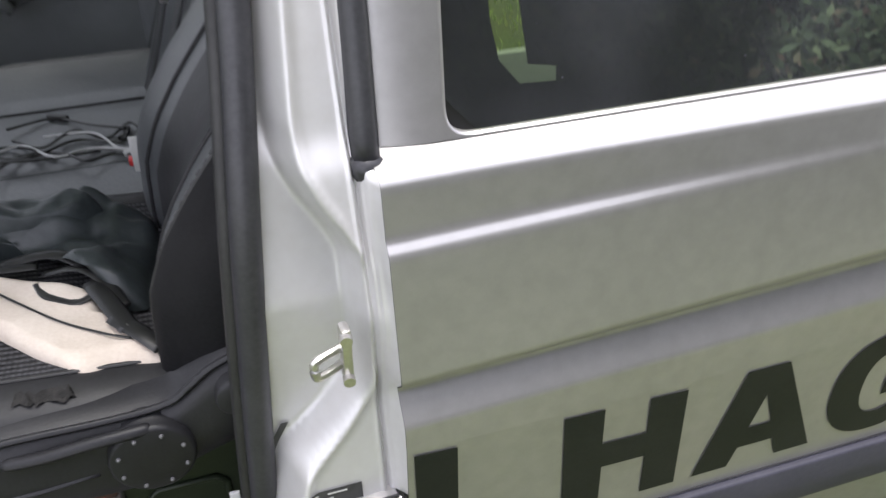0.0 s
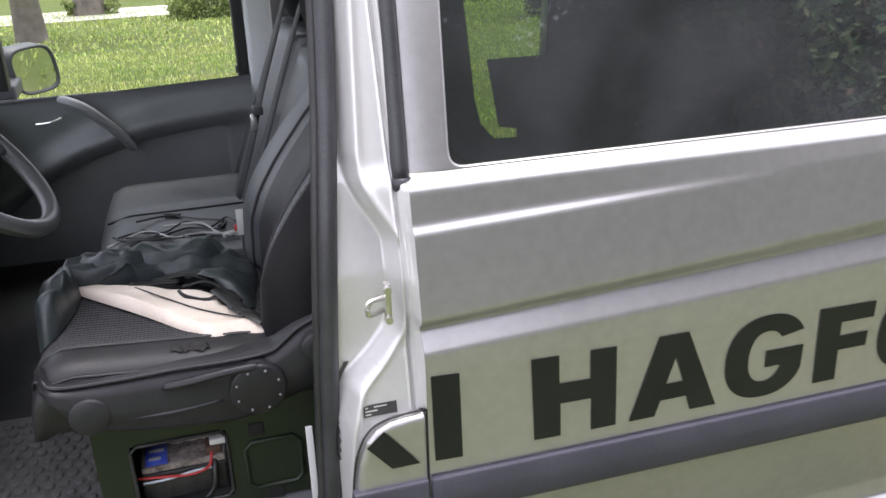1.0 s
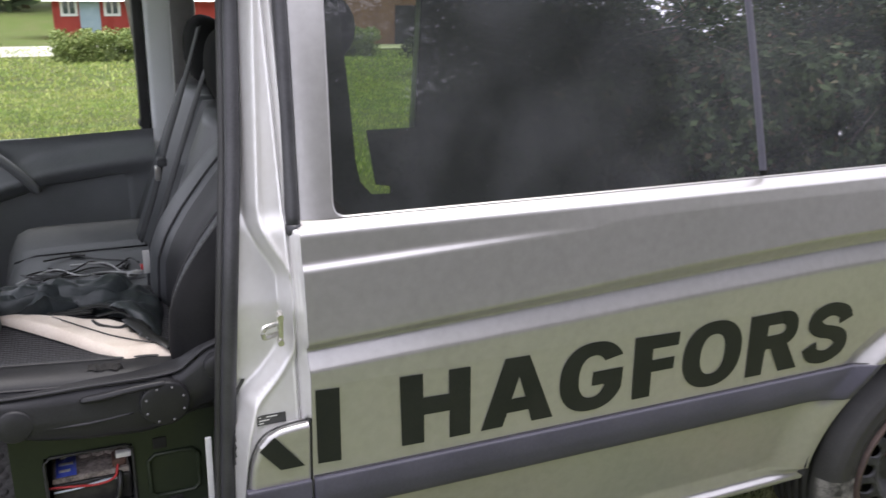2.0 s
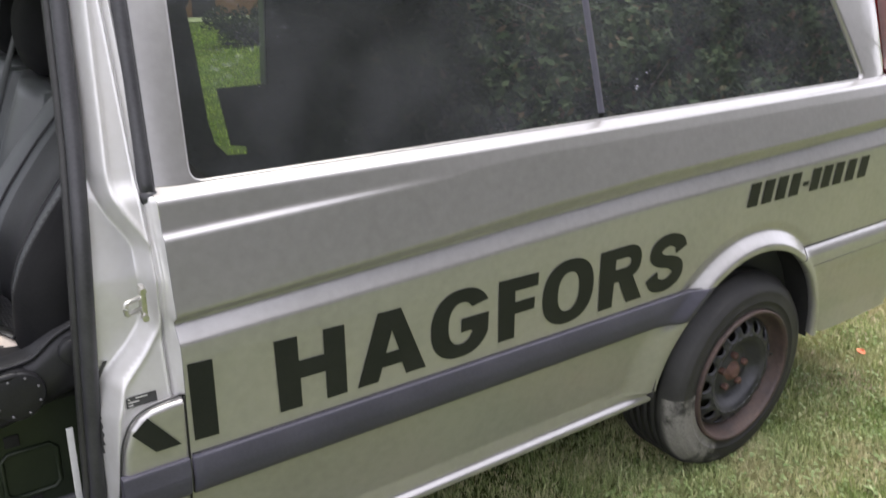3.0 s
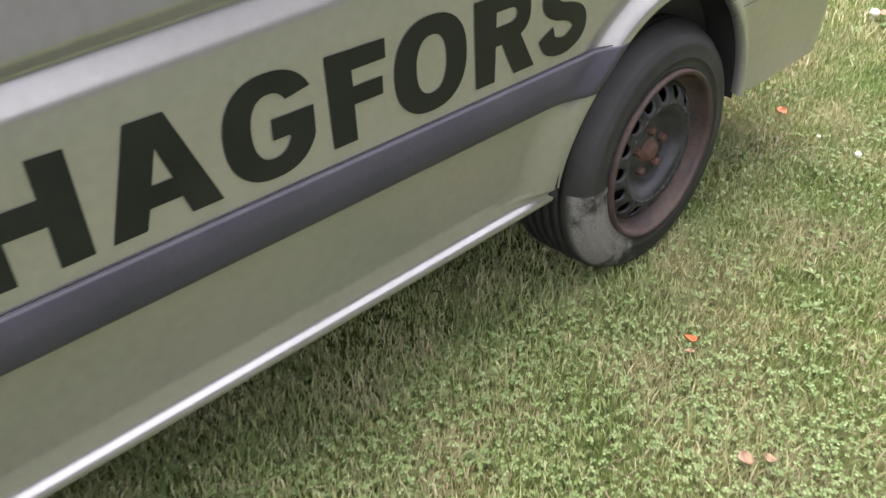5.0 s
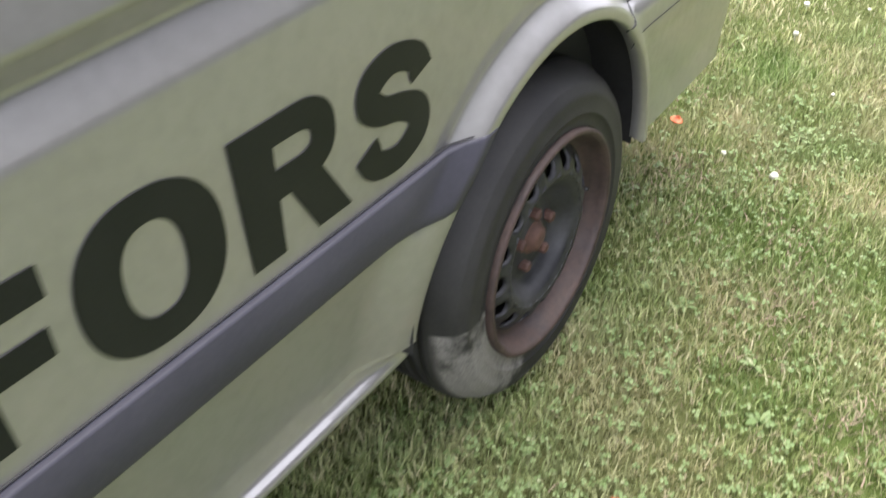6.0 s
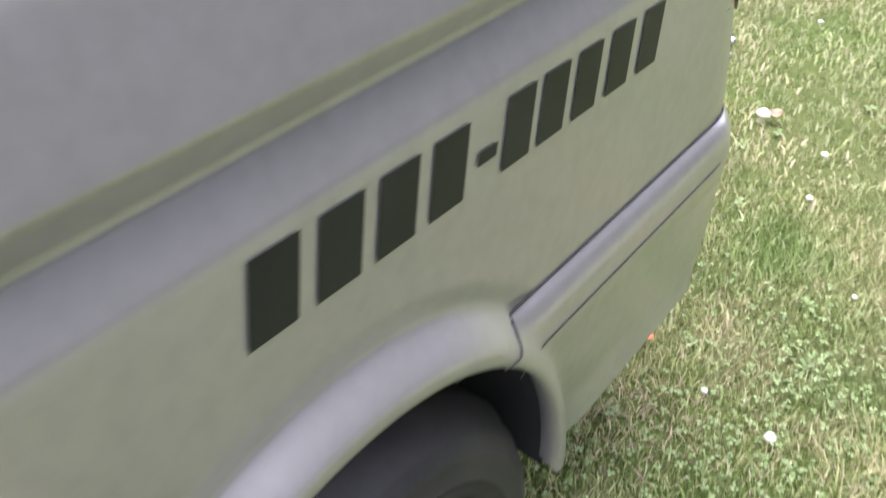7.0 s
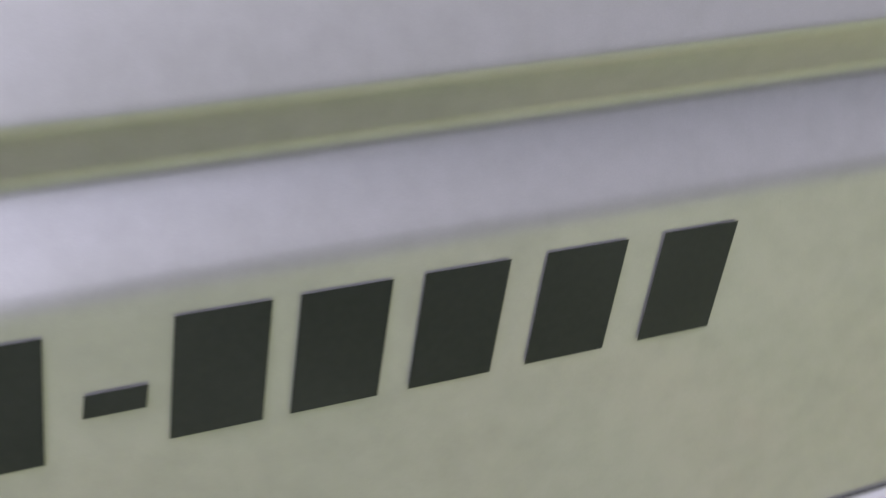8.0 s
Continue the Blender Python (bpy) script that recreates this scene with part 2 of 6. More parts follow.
van = thing("van", (0.6, 0.95, 0.0), "silver passenger van with black lettering, parked on a lawn", "van")
VAN_INV = van.matrix_world.inverted()


def on_van(ob):
    ob.parent = van
    ob.matrix_parent_inverse = VAN_INV
    return ob


def van_piece(name, verts, faces, material, label="", smooth=True):
    return on_van(piece(name, verts, faces, material, None, label, smooth))


def van_part(name, bm, material, label="", smooth=True, angle=None):
    return on_van(part(name, bm, material, None, label, smooth, angle))


def band(x0, x1, nx, z0, z1, sub=3):
    """A stretch of the side between two heights, its rows along the creases."""
    cols = []
    mid = [z0] + [z for z, _ in knots(0.6) if z0 + 1e-4 < z < z1 - 1e-4] + [z1]
    parts = [max(sub, int((b - a) / 0.005)) for a, b in zip(mid, mid[1:])]
    for i in range(nx + 1):
        x = x0 + (x1 - x0) * i / nx
        zs = [z0] + [z for z, _ in knots(x) if z0 + 1e-4 < z < z1 - 1e-4] + [z1]
        rows = []
        for a, b, m in zip(zs, zs[1:], parts):
            rows += [a + (b - a) * k / m for k in range(m)]
        rows.append(z1)
        cols.append([(x, side_y(x, z), z) for z in rows])
    return grid_mesh(cols)


def shell(ob, t=0.004, sign=1):
    md = ob.modifiers.new("thickness", "SOLIDIFY")
    md.thickness, md.offset = t, sign
    return ob


AX0, AX1, AZ0, AZ1 = 1.205, 2.26, 0.40, 0.90
v, f = band(SEAM, AX0, 44, 0.325, AZ1)
van_piece("lower_side_panel", v, f, PAINT, "silver lower side panel")
v, f = band(SEAM, TAIL - 0.1, 90, AZ1, 1.203)
v2, f2 = band(TAIL - 0.1, TAIL, 24, AZ1, 1.203)
f += [tuple(i + len(v) for i in q) for q in f2]
v += v2
for x0, x1, nx in ((2.26, TAIL - 0.1, 12), (TAIL - 0.1, TAIL, 24)):
    v2, f2 = band(x0, x1, nx, 0.705, AZ1)
    f += [tuple(i + len(v) for i in q) for q in f2]
    v += v2
van_piece("upper_side_panel", v, f, PAINT, "silver panel with a rising crease below the windows")


def bumper_y(x, z):
    bulge = np.interp(z, [0.34, 0.40, 0.50, 0.595, 0.60, 0.605, 0.64, 0.685, 0.702, 0.712], [0.020, 0.008, -0.004, -0.013, -0.012, -0.015, -0.020, -0.018, -0.009, 0.003])
    return side_y(x, 0.72) + float(bulge)


ARCH_END = math.asin((0.712 - ARCH[1]) / ARCH[2])


def arch_patch():
    """The panel round the rear wheel arch with its flared lip, from the front sill over the arch to the bumper's top."""
    cx, cz, r = ARCH
    n, steps = 96, 36
    cols = []
    a0 = math.pi - math.asin((AZ0 - cz) / r)
    angles = [a0 + (ARCH_END - a0) * i / n for i in range(n + 1)]
    corner = math.atan2(AZ1 - cz, AX0 - cx)
    angles[min(range(n), key=lambda i: abs(angles[i] - corner))] = corner
    lo, hi = ARCH_END, math.pi / 2
    for _ in range(40):
        a = (lo + hi) / 2
        aim = math.pi / 2 * (a - ARCH_END) / (math.pi / 2 - ARCH_END)
        over = (cz + r * math.sin(a)) + math.tan(aim) * (AX1 - cx - r * math.cos(a)) > AZ1
        lo, hi = (lo, a) if over else (a, hi)
    angles[min(range(n), key=lambda i: abs(angles[i] - lo))] = lo
    for i in range(n + 1):
        a = angles[i]
        aim = a if a > math.pi / 2 else math.pi / 2 * (a - ARCH_END) / (math.pi / 2 - ARCH_END)
        c, s, ac, az = math.cos(aim), math.sin(aim), math.cos(a), math.sin(a)
        p = (cx + r * ac, cz + r * az)
        reach = min(((AX1 if c > 0 else AX0) - p[0]) / c if abs(c) > 1e-6 else 9, (AZ1 - p[1]) / s if s > 1e-6 else 9)
        near = min(0.1 + 0.08 * max(0.0, (math.pi / 2 - a) / (math.pi / 2 - ARCH_END)) ** 1.5, reach * 0.9)
        col = []
        for k in range(steps + 1):
            u = k / steps
            d = near * (u / 0.75) if u <= 0.75 else near + (reach - near) * (u - 0.75) / 0.25
            x, z = p[0] + c * d, p[1] + s * d
            col.append((x, lip_y(x, z, max(0.0, math.hypot(x - cx, z - cz) - r)), z))
        inner = col[0]
        col.insert(0, (inner[0] + ac * 0.012, inner[1] + 0.035, inner[2] + az * 0.012))
        cols.append(col)
    return grid_mesh(cols)


van_piece("wheel_arch", *arch_patch(), PAINT, "flared silver rear wheel arch")
cols = []
for k in range(13):
    col = []
    for z in list(np.linspace(0.325, 0.40, 18)) + [0.406, 0.412]:
        end = ARCH[0] - math.sqrt(ARCH[2] ** 2 - (min(max(z, 0.39), 0.405) - ARCH[1]) ** 2) + 0.02 * max(0.0, (0.36 - z) / 0.035)
        x = AX0 + (end - AX0) * k / 12
        d = max(0.0, math.hypot(x - ARCH[0], 0.40 - ARCH[1]) - ARCH[2])
        out = (lip_y(x, 0.40, d) - side_y(x, 0.42)) * max(0.0, min(1.0, (z - 0.372) / 0.028))
        col.append((x, side_y(AX0, z) + out + (0.0015 if z > 0.401 else 0.0), z))
    cols.append(col)
van_piece("sill_end", *grid_mesh(cols), PAINT)


def bumper():
    """The bumper from the arch's rear edge round the tail."""
    cx, cz, r = ARCH
    rows = list(np.linspace(0.0, 0.60, 12)) + [0.615, 0.63, 0.645] + list(np.linspace(0.68, 1.0, 16))
    cols = []
    stations = list(np.linspace(0, 1, 26) ** 1.3)
    for u in stations:
        col = []
        for w in rows:
            z = 0.385 + (0.712 - 0.385) * w
            xa = cx + math.sqrt(r * r - (z - cz) ** 2)
            x = xa + (TAIL - CORNER_R - xa) * u
            zz = z - 0.030 * (1 - w) * min(1.0, max(0.0, (x - 2.14) / 0.12)) + 0.025 * max(0.0, (x - 2.45) / 0.35) ** 2 * (1 - w)
            d = max(0.0, math.hypot(x - cx, z - cz) - r)
            col.append((x, min(bumper_y(x, zz), side_y(x, 0.72) * (1 - flare(d)) - 0.027 * flare(d) + 0.004 * (1 - flare(d))), zz))
        if u == 0:
            cols.append([(x + 0.012, y + 0.035, z) for x, y, z in col])
        cols.append(col)
    cols = [[(x + 0.07 * (1 - w) * max(0.0, min(1.0, (x - 2.3) / 0.3)) ** 2, y, z) for (x, y, z), w in zip(c, rows)] for c in cols]
    for a in np.linspace(0.1, math.pi / 2, 14):
        x = TAIL - CORNER_R + CORNER_R * math.sin(a)
        col = []
        for w in rows:
            z = 0.385 + 0.327 * w - 0.030 * (1 - w) + 0.025 * max(0.0, (x - 2.45) / 0.35) ** 2 * (1 - w)
            col.append((x + 0.07 * (1 - w), bumper_y(x, z), z))
        cols.append(col)
    for y in np.linspace(0.3, 1.75, 10):
        cols.append([(p[0] + 0.001, y, p[2]) for p in cols[-1]])
    return grid_mesh(cols)


van_piece("rear_bumper", *bumper(), PAINT, "silver painted rear bumper")

# upper body: pillars and roof round the side windows
WIN = dict(front=0.092, rear=2.37, bottom=1.2055, top=1.645)


def window_curve(inset=0.0, n=10):
    """The side window's outline, clockwise from the front lower corner."""
    b, t = WIN["bottom"] + inset, WIN["top"] - inset
    lo, hi = WIN["front"] + inset, WIN["front"] + 0.022 + inset
    rl, rh = WIN["rear"] - inset, WIN["rear"] - 0.25 - inset
    corners = [((lo, b), 0.03), ((rl, b), 0.03), ((rh, t), 0.16), ((hi, t), 0.05)]
    out = []
    for i, (p, r) in enumerate(corners):
        a, c = Vector(corners[i - 1][0]), Vector(corners[(i + 1) % 4][0])
        p = Vector(p)
        p0, p1 = p + (a - p).normalized() * r, p + (c - p).normalized() * r
        for k in range(n + 1):
            u = k / n
            out.append(p0 * (1 - u) ** 2 + 2 * p * u * (1 - u) + p1 * u * u)
    dense = []
    for i, p in enumerate(out):
        q = out[(i + 1) % len(out)]
        m = max(1, int((q - p).length / 0.05))
        dense += [p.lerp(q, k / m) for k in range(m)]
    return dense


def upper_body():
    inner = window_curve()
    x0, x1, z0, z1 = SEAM, TAIL - 0.02, 1.203, 1.72
    cols = []
    for p in inner:
        d = [abs(p.x - x0), abs(x1 - p.x), abs(p.y - z0), abs(z1 - p.y)]
        k = d.index(min(d))
        u, w = (p.x - WIN["front"]) / (WIN["rear"] - WIN["front"]), (p.y - WIN["bottom"]) / (WIN["top"] - WIN["bottom"])
        ox = x0 + (x1 - x0) * min(1, max(0, u * 1.08 - 0.04)) if k > 1 else (x0 if k == 0 else x1)
        oz = z0 + (z1 - z0) * min(1, max(0, w * 1.08 - 0.04)) if k < 2 else (z0 if k == 2 else z1)
        col = [(p.x, upper_y(p.x, p.y) + 0.016, p.y)]
        for j in range(9):
            s = (j / 8) ** 1.4
            x, z = p.x + (ox - p.x) * s, p.y + (oz - p.y) * s
            col.append((x, upper_y(x, z), z))
        cols.append(col)
    return grid_mesh(cols, True)


van_piece("window_surround", *upper_body(), PAINT, "silver pillars and rail round the side windows")


def roof():
    cols = []
    xs = list(np.linspace(-1.05, TAIL - 0.14, 30)) + [TAIL - 0.08, TAIL - 0.03, TAIL]
    for x in xs:
        drop = 0.10 * max(0.0, (-x - 0.5) / 0.55) ** 2 + (0.03 * ((x - 2.6) / 0.14) ** 2 if x > 2.6 else 0)
        y0 = upper_y(min(x, 2.6), 1.72) if x > 0 else upper_y(0.1, 1.72)
        mid, half = (y0 + 1.79) / 2, (1.79 - y0) / 2
        prof = [(-1.0, 1.72), (-0.985, 1.775), (-0.94, 1.82), (-0.85, 1.853), (-0.6, 1.882), (-0.3, 1.896), (0, 1.90)]
        prof += [(-a, b) for a, b in reversed(prof[:-1])]
        cols.append([(x, mid + a * half, b - drop * (b > 1.72)) for a, b in prof])
    return grid_mesh(cols)


shell(van_piece("roof", *roof(), PAINT, "silver roof"), 0.02)
# far side, tail and floor of the van close it against the light
FAR = [("far_rear_panel", 1.32, 2.71, 0.35, 1.2, 1.84), ("far_roof_rail", -1.05, 2.71, 1.66, 1.80, 1.745), ("far_pillar", -0.02, 0.13, 0.35, 1.2, 1.84),
       ("far_upper_pillar", -0.02, 0.10, 1.2, 1.68, 1.80), ("far_rear_pillar", 1.32, 1.42, 1.2, 1.68, 1.80), ("far_tail_pillar", 2.60, 2.71, 1.2, 1.68, 1.77), ("far_sill", -1.1, 1.32, 0.33, 0.52, 1.83)]
for nm, x0, x1, z0, z1, y in FAR:
    van_part(nm, box_bm(x0, x1, y, y + 0.05, z0, z1, 0.008), PAINT)
van_part("tailgate", box_bm(TAIL - 0.06, TAIL - 0.01, 0.2, 1.72, 0.42, 1.72, 0.01), PAINT, "silver tailgate")
van_part("floor_pan", box_bm(-1.2, 2.66, 0.237, 1.84, 0.46, 0.52), DARK, "black van floor")
van_part("jack_bracket", box_bm(1.14, 1.34, 0.20, 0.27, 0.245, 0.335, 0.02, 2), GREYTRIM, "grey bracket under the sill")
van_part("underbody", box_bm(-1.3, 2.5, 0.22, 1.7, 0.22, 0.46, 0.05), BLACK, "dark underbody")

# glazing
def panes():
    out = []
    curve = window_curve(0.002)
    def xdiv(z):
        return 1.157 - 0.035 * (z - 1.21)
    for name, keep in (("side_window_front", lambda p: p.x < xdiv(p.y)), ("side_window_rear", lambda p: p.x > xdiv(p.y))):
        sgn = -1 if name.endswith("front") else 1
        pts = [p for p in curve]
        zs = np.linspace(WIN["bottom"] + 0.002, WIN["top"] - 0.002, 15)
        cols = []
        for z in zs:
            left, right = WIN["front"], WIN["rear"]
            cross = []
            for i, p in enumerate(pts):
                q = pts[(i + 1) % len(pts)]
                if (p.y - z) * (q.y - z) <= 0 and abs(p.y - q.y) > 1e-6:
                    cross.append(p.x + (q.x - p.x) * (z - p.y) / (q.y - p.y))
            left, right = min(cross, default=left), max(cross, default=right)
            a, b = (left, xdiv(z) - 0.008) if sgn < 0 else (xdiv(z) + 0.008, right)
            cols.append([(a + (b - a) * k / 20, upper_y(a + (b - a) * k / 20, z) + 0.006, z) for k in range(21)])
        out.append(van_piece(name, *grid_mesh(cols), TINTED, "dark tinted side window glass"))
    return out


for g in panes():
    g.visible_shadow = False
cols = []
for z in np.linspace(1.220, 1.645, 8):
    x = 1.157 - 0.035 * (z - 1.21)
    y = upper_y(x, z)
    cols.append([(x - 0.010, y + 0.012, z), (x - 0.007, y + 0.001, z), (x + 0.007, y + 0.001, z), (x + 0.010, y + 0.012, z)])
van_piece("window_divider", *grid_mesh(cols), STRIP, "grey rubber strip between the panes")


# black printed border behind the glass
def frit():
    outer, inner = window_curve(0.0), window_curve(0.016)
    cols = [[(p.x, upper_y(p.x, p.y) + 0.011, p.y), (q.x, upper_y(q.x, q.y) + 0.011, q.y)] for p, q in zip(outer, inner)]
    return grid_mesh(cols, True)


van_piece("window_border", *frit(), BLACK, "black border printed on the glass")


# rub strip
def skin_y(x, z):
    """The side with the wheel arch's lip on it."""
    d = math.hypot(x - ARCH[0], z - ARCH[1]) - ARCH[2]
    return lip_y(max(x, SEAM), z, max(d, 0.0), False)


STRIP_PROFILE = [(0.006, 0.7015), (-0.007, 0.7015), (-0.0098, 0.7005), (-0.0112, 0.697), (-0.0155, 0.672), (-0.0170, 0.664), (-0.0174, 0.655), (-0.0166, 0.634), (-0.0145, 0.622), (-0.010, 0.615), (-0.005, 0.6125), (0.012, 0.612)]


def rub_strip(x0, x1, to_arch=False):
    cols, n = [], max(6, int((x1 - x0) / 0.03))
    for i in range(n + 1):
        col = []
        for y, z in STRIP_PROFILE:
            end = ARCH[0] - math.sqrt((ARCH[2] + 0.004) ** 2 - (z - ARCH[1]) ** 2) if to_arch else x1
            x = x0 + (end - x0) * i / n
            thin = 1.0 if not to_arch else min(1.0, 0.25 + (end - x) / 0.16)
            col.append((x, skin_y(x, z) + y * thin, z))
        cols.append(col)
    verts, faces = grid_mesh(cols)
    m = len(STRIP_PROFILE)
    faces += [tuple(range(m)), tuple(reversed(range(n * m, n * m + m)))]
    return verts, faces


van_piece("rub_strip", *rub_strip(SEAM + 0.002, 1.5, True), STRIP, "grey-violet plastic rub strip")

van_piece("strip_gap", *tube([(x, skin_y(x, 0.7045) - 0.0005, 0.7045) for x in np.linspace(SEAM + 0.002, 1.50, 40)], 0.0014, 5), RUBBER)

# wheel
def tyre_material():
    m = varied("tyre_rubber", (0.013, 0.013, 0.014), (0.027, 0.026, 0.026), 0.6, 0.0, 14, 160, 0.3)
    n, l, b = nodes_of(m)
    tc, sep = n.new("ShaderNodeTexCoord"), n.new("ShaderNodeSeparateXYZ")
    l.new(tc.outputs["Object"], sep.inputs[0])
    def math_node(op, a, c):
        x = n.new("ShaderNodeMath")
        x.operation = op
        for i, val in enumerate((a, c)):
            if isinstance(val, (int, float)):
                x.inputs[i].default_value = val
            else:
                l.new(val, x.inputs[i])
        return x.outputs[0]
    ang = math_node("ARCTAN2", math_node("SUBTRACT", sep.outputs[2], 0.33), math_node("SUBTRACT", sep.outputs[0], 1.777))
    wob = noise_node(m, 16, 8, 0.65)
    near = math_node("ABSOLUTE", math_node("ADD", ang, 2.55), 0)
    edge = math_node("ADD", near, math_node("MULTIPLY", wob.outputs[0], 1.9))
    mask = ramp(m, math_node("MULTIPLY", math_node("SUBTRACT", edge, 1.30), 3.0), [(0.0, (1, 1, 1)), (1.0, (0, 0, 0))])
    flank = ramp(m, math_node("MULTIPLY", sep.outputs[1], 10.0), [(0.30, (1, 1, 1)), (0.45, (0, 0, 0))])
    grit = ramp(m, noise_node(m, 240, 6, 0.65).outputs[0], [(0.28, (0.35,) * 3), (0.62, (1.0,) * 3)])
    amount = mix(m, 1.0, mix(m, 1.0, mask, flank, "MULTIPLY"), grit, "MULTIPLY")
    old = b.inputs["Base Color"].links[0].from_socket
    l.new(mix(m, amount, old, (0.24, 0.23, 0.215)), b.inputs["Base Color"])
    return m


TYRE = tyre_material()
wheel = on_van(new("rear_wheel"))
tagged(wheel, "worn tyre on a rusty black steel rim")
HUB = Vector((1.790, -0.014, 0.328))


def wheel_piece(name, verts, faces, material, label="", smooth=True):
    ob = piece(name, [Vector(p) + HUB for p in verts], faces, material, None, label, smooth)
    ob.parent = wheel
    return ob


RIMRUST = varied("rusty_rim_steel", (0.038, 0.028, 0.027), (0.092, 0.062, 0.054), 0.48, 0.25, 16, 90, 0.4, 0.002, rough2=0.75)
DISC = varied("worn_black_steel", (0.020, 0.021, 0.024), (0.050, 0.050, 0.057), 0.34, 0.2, 14, 110, 0.25, 0.001, rough2=0.62)
RUST = varied("brown_rust", (0.05, 0.03, 0.024), (0.12, 0.06, 0.044), 0.8, 0.0, 40, 150, 0.5, 0.002)
tyre_prof = [(0.200, 0.20), (0.207, 0.03), (0.222, 0.016), (0.2285, 0.011), (0.230, 0.013), (0.250, 0.0075), (0.2515, 0.0055), (0.254, 0.0055), (0.2555, 0.0068), (0.280, 0.006), (0.290, 0.0085), (0.2915, 0.0105), (0.305, 0.016), (0.307, 0.019), (0.320, 0.034), (0.329, 0.055)]
for g in range(5):
    y = 0.075 + g * 0.03
    tyre_prof += [(0.335, y - 0.012), (0.336, y), (0.328, y + 0.002), (0.328, y + 0.008), (0.336, y + 0.01)]
tyre_prof += [(0.331, 0.225), (0.31, 0.25), (0.2, 0.25)]
wheel_piece("tyre", *revolve(tyre_prof, 128), TYRE, "worn black tyre with dried mud on its flank")
rim_prof = [(0.224, 0.016), (0.225, 0.003), (0.221, -0.001), (0.215, 0.0), (0.211, 0.005), (0.209, 0.016), (0.206, 0.028), (0.199, 0.040), (0.194, 0.047), (0.184, 0.050)]
wheel_piece("rim", *revolve(rim_prof, 96), RIMRUST, "rusty steel rim flange")


def disc_y(r):
    return float(np.interp(r, [0.0, 0.045, 0.06, 0.085, 0.10, 0.118, 0.135, 0.16, 0.178, 0.19], [0.050, 0.050, 0.055, 0.060, 0.048, 0.025, 0.018, 0.025, 0.039, 0.049]))


def disc():
    """The rim's dished disc with a ring of round holes."""
    verts, faces, count, r0, r1, rm, rh = [], [], 16, 0.132, 0.187, 0.160, 0.0182
    for k in range(count):
        a0 = 2 * math.pi * k / count
        half = math.pi / count
        n, base = 24, len(verts)
        for i in range(n):
            t = 2 * math.pi * i / n
            c, q = math.cos(t), math.sin(t)
            reach = min(1 / max(abs(c), 1e-6), 1 / max(abs(q), 1e-6))
            er, ea = rm + (r1 - rm if c > 0 else rm - r0) * max(-1, min(1, c * reach)), a0 + half * max(-1, min(1, q * reach))
            hr, ha = rm + rh * c, a0 + rh * q / rm
            for u, dy in ((0, 0.008), (0, 0), (0.5, 0), (1, 0)):
                rr, aa = hr + (er - hr) * u, ha + (ea - ha) * u
                verts.append((rr * math.cos(aa), disc_y(rr) + dy, rr * math.sin(aa)))
        for i in range(n):
            j = (i + 1) % n
            faces += [(base + i * 4 + m, base + j * 4 + m, base + j * 4 + m + 1, base + i * 4 + m + 1) for m in range(3)]
    base = len(verts)
    rv, rf = revolve([(r, disc_y(r)) for r in np.linspace(0.132, 0.001, 26)], 96)
    bm = bmesh.new()
    bm.from_mesh(mesh_from("t", verts + rv, faces + [tuple(i + base for i in q) for q in rf], DISC))
    bmesh.ops.remove_doubles(bm, verts=list(bm.verts), dist=0.0004)
    bm.normal_update()
    bm.verts.index_update()
    return [tuple(p.co) for p in bm.verts], [tuple(p.index for p in q.verts) for q in bm.faces]


wheel_piece("disc", *disc(), DISC, "black steel disc with a ring of round holes")
wheel_piece("hub", *revolve([(0.036, 0.07), (0.036, 0.052), (0.031, 0.046), (0.026, 0.046), (0.024, 0.036), (0.012, 0.032), (0.001, 0.034)], 28), RUST, "rusty hub")
for k in range(5):
    a = 2 * math.pi * k / 5 + 0.35
    v, f = revolve([(0.0150, 0.068), (0.0150, 0.060), (0.0115, 0.057), (0.0115, 0.040), (0.009, 0.036), (0.001, 0.035)], 6)
    wheel_piece("wheel_bolt", [(x + 0.056 * math.cos(a), y, z + 0.056 * math.sin(a)) for x, y, z in v], f, RUST, "rusty wheel bolt", False)
v, f = revolve([(0.0035, 0.0), (0.0035, -0.016), (0.0045, -0.017), (0.0045, -0.026), (0.001, -0.026)], 10)
wheel_piece("valve", [(x + 0.172, y + 0.05, z + 0.02) for x, y, z in v], f, RUBBER)
wheel_piece("brake_drum", *revolve([(0.001, 0.10), (0.15, 0.10), (0.165, 0.13), (0.165, 0.2)], 40), BLACK)
for name, dx, flip in (("front_wheel", -3.20, False), ("front_wheel", -3.20, True), ("rear_wheel", 0.0, True)):
    other = on_van(new(name))
    tagged(other, "worn tyre on a black steel rim")
    at = Matrix.Translation((HUB.x + dx, 1.90 - HUB.y if flip else HUB.y, HUB.z)) @ Matrix.Rotation(math.pi if flip else 0.0, 4, "Z") @ Matrix.Translation(-HUB)
    for child in [o for o in wheel.children if o.name.split(".")[0] in ("tyre", "rim", "disc", "hub")]:
        twin = new(child.name.split(".")[0], child.data)
        twin.parent = other
        twin.matrix_basis = at
cx, cz, r = ARCH
v, f = revolve([(r + 0.013, -0.016), (r + 0.018, 0.03), (r + 0.02, 0.34), (0.0, 0.34)], 48, "y", -0.06, math.pi + 0.03)
van_piece("wheel_well", [(x + cx, y + 0.02, z + cz) for x, y, z in v], f, RUBBER, "dark plastic wheel liner")

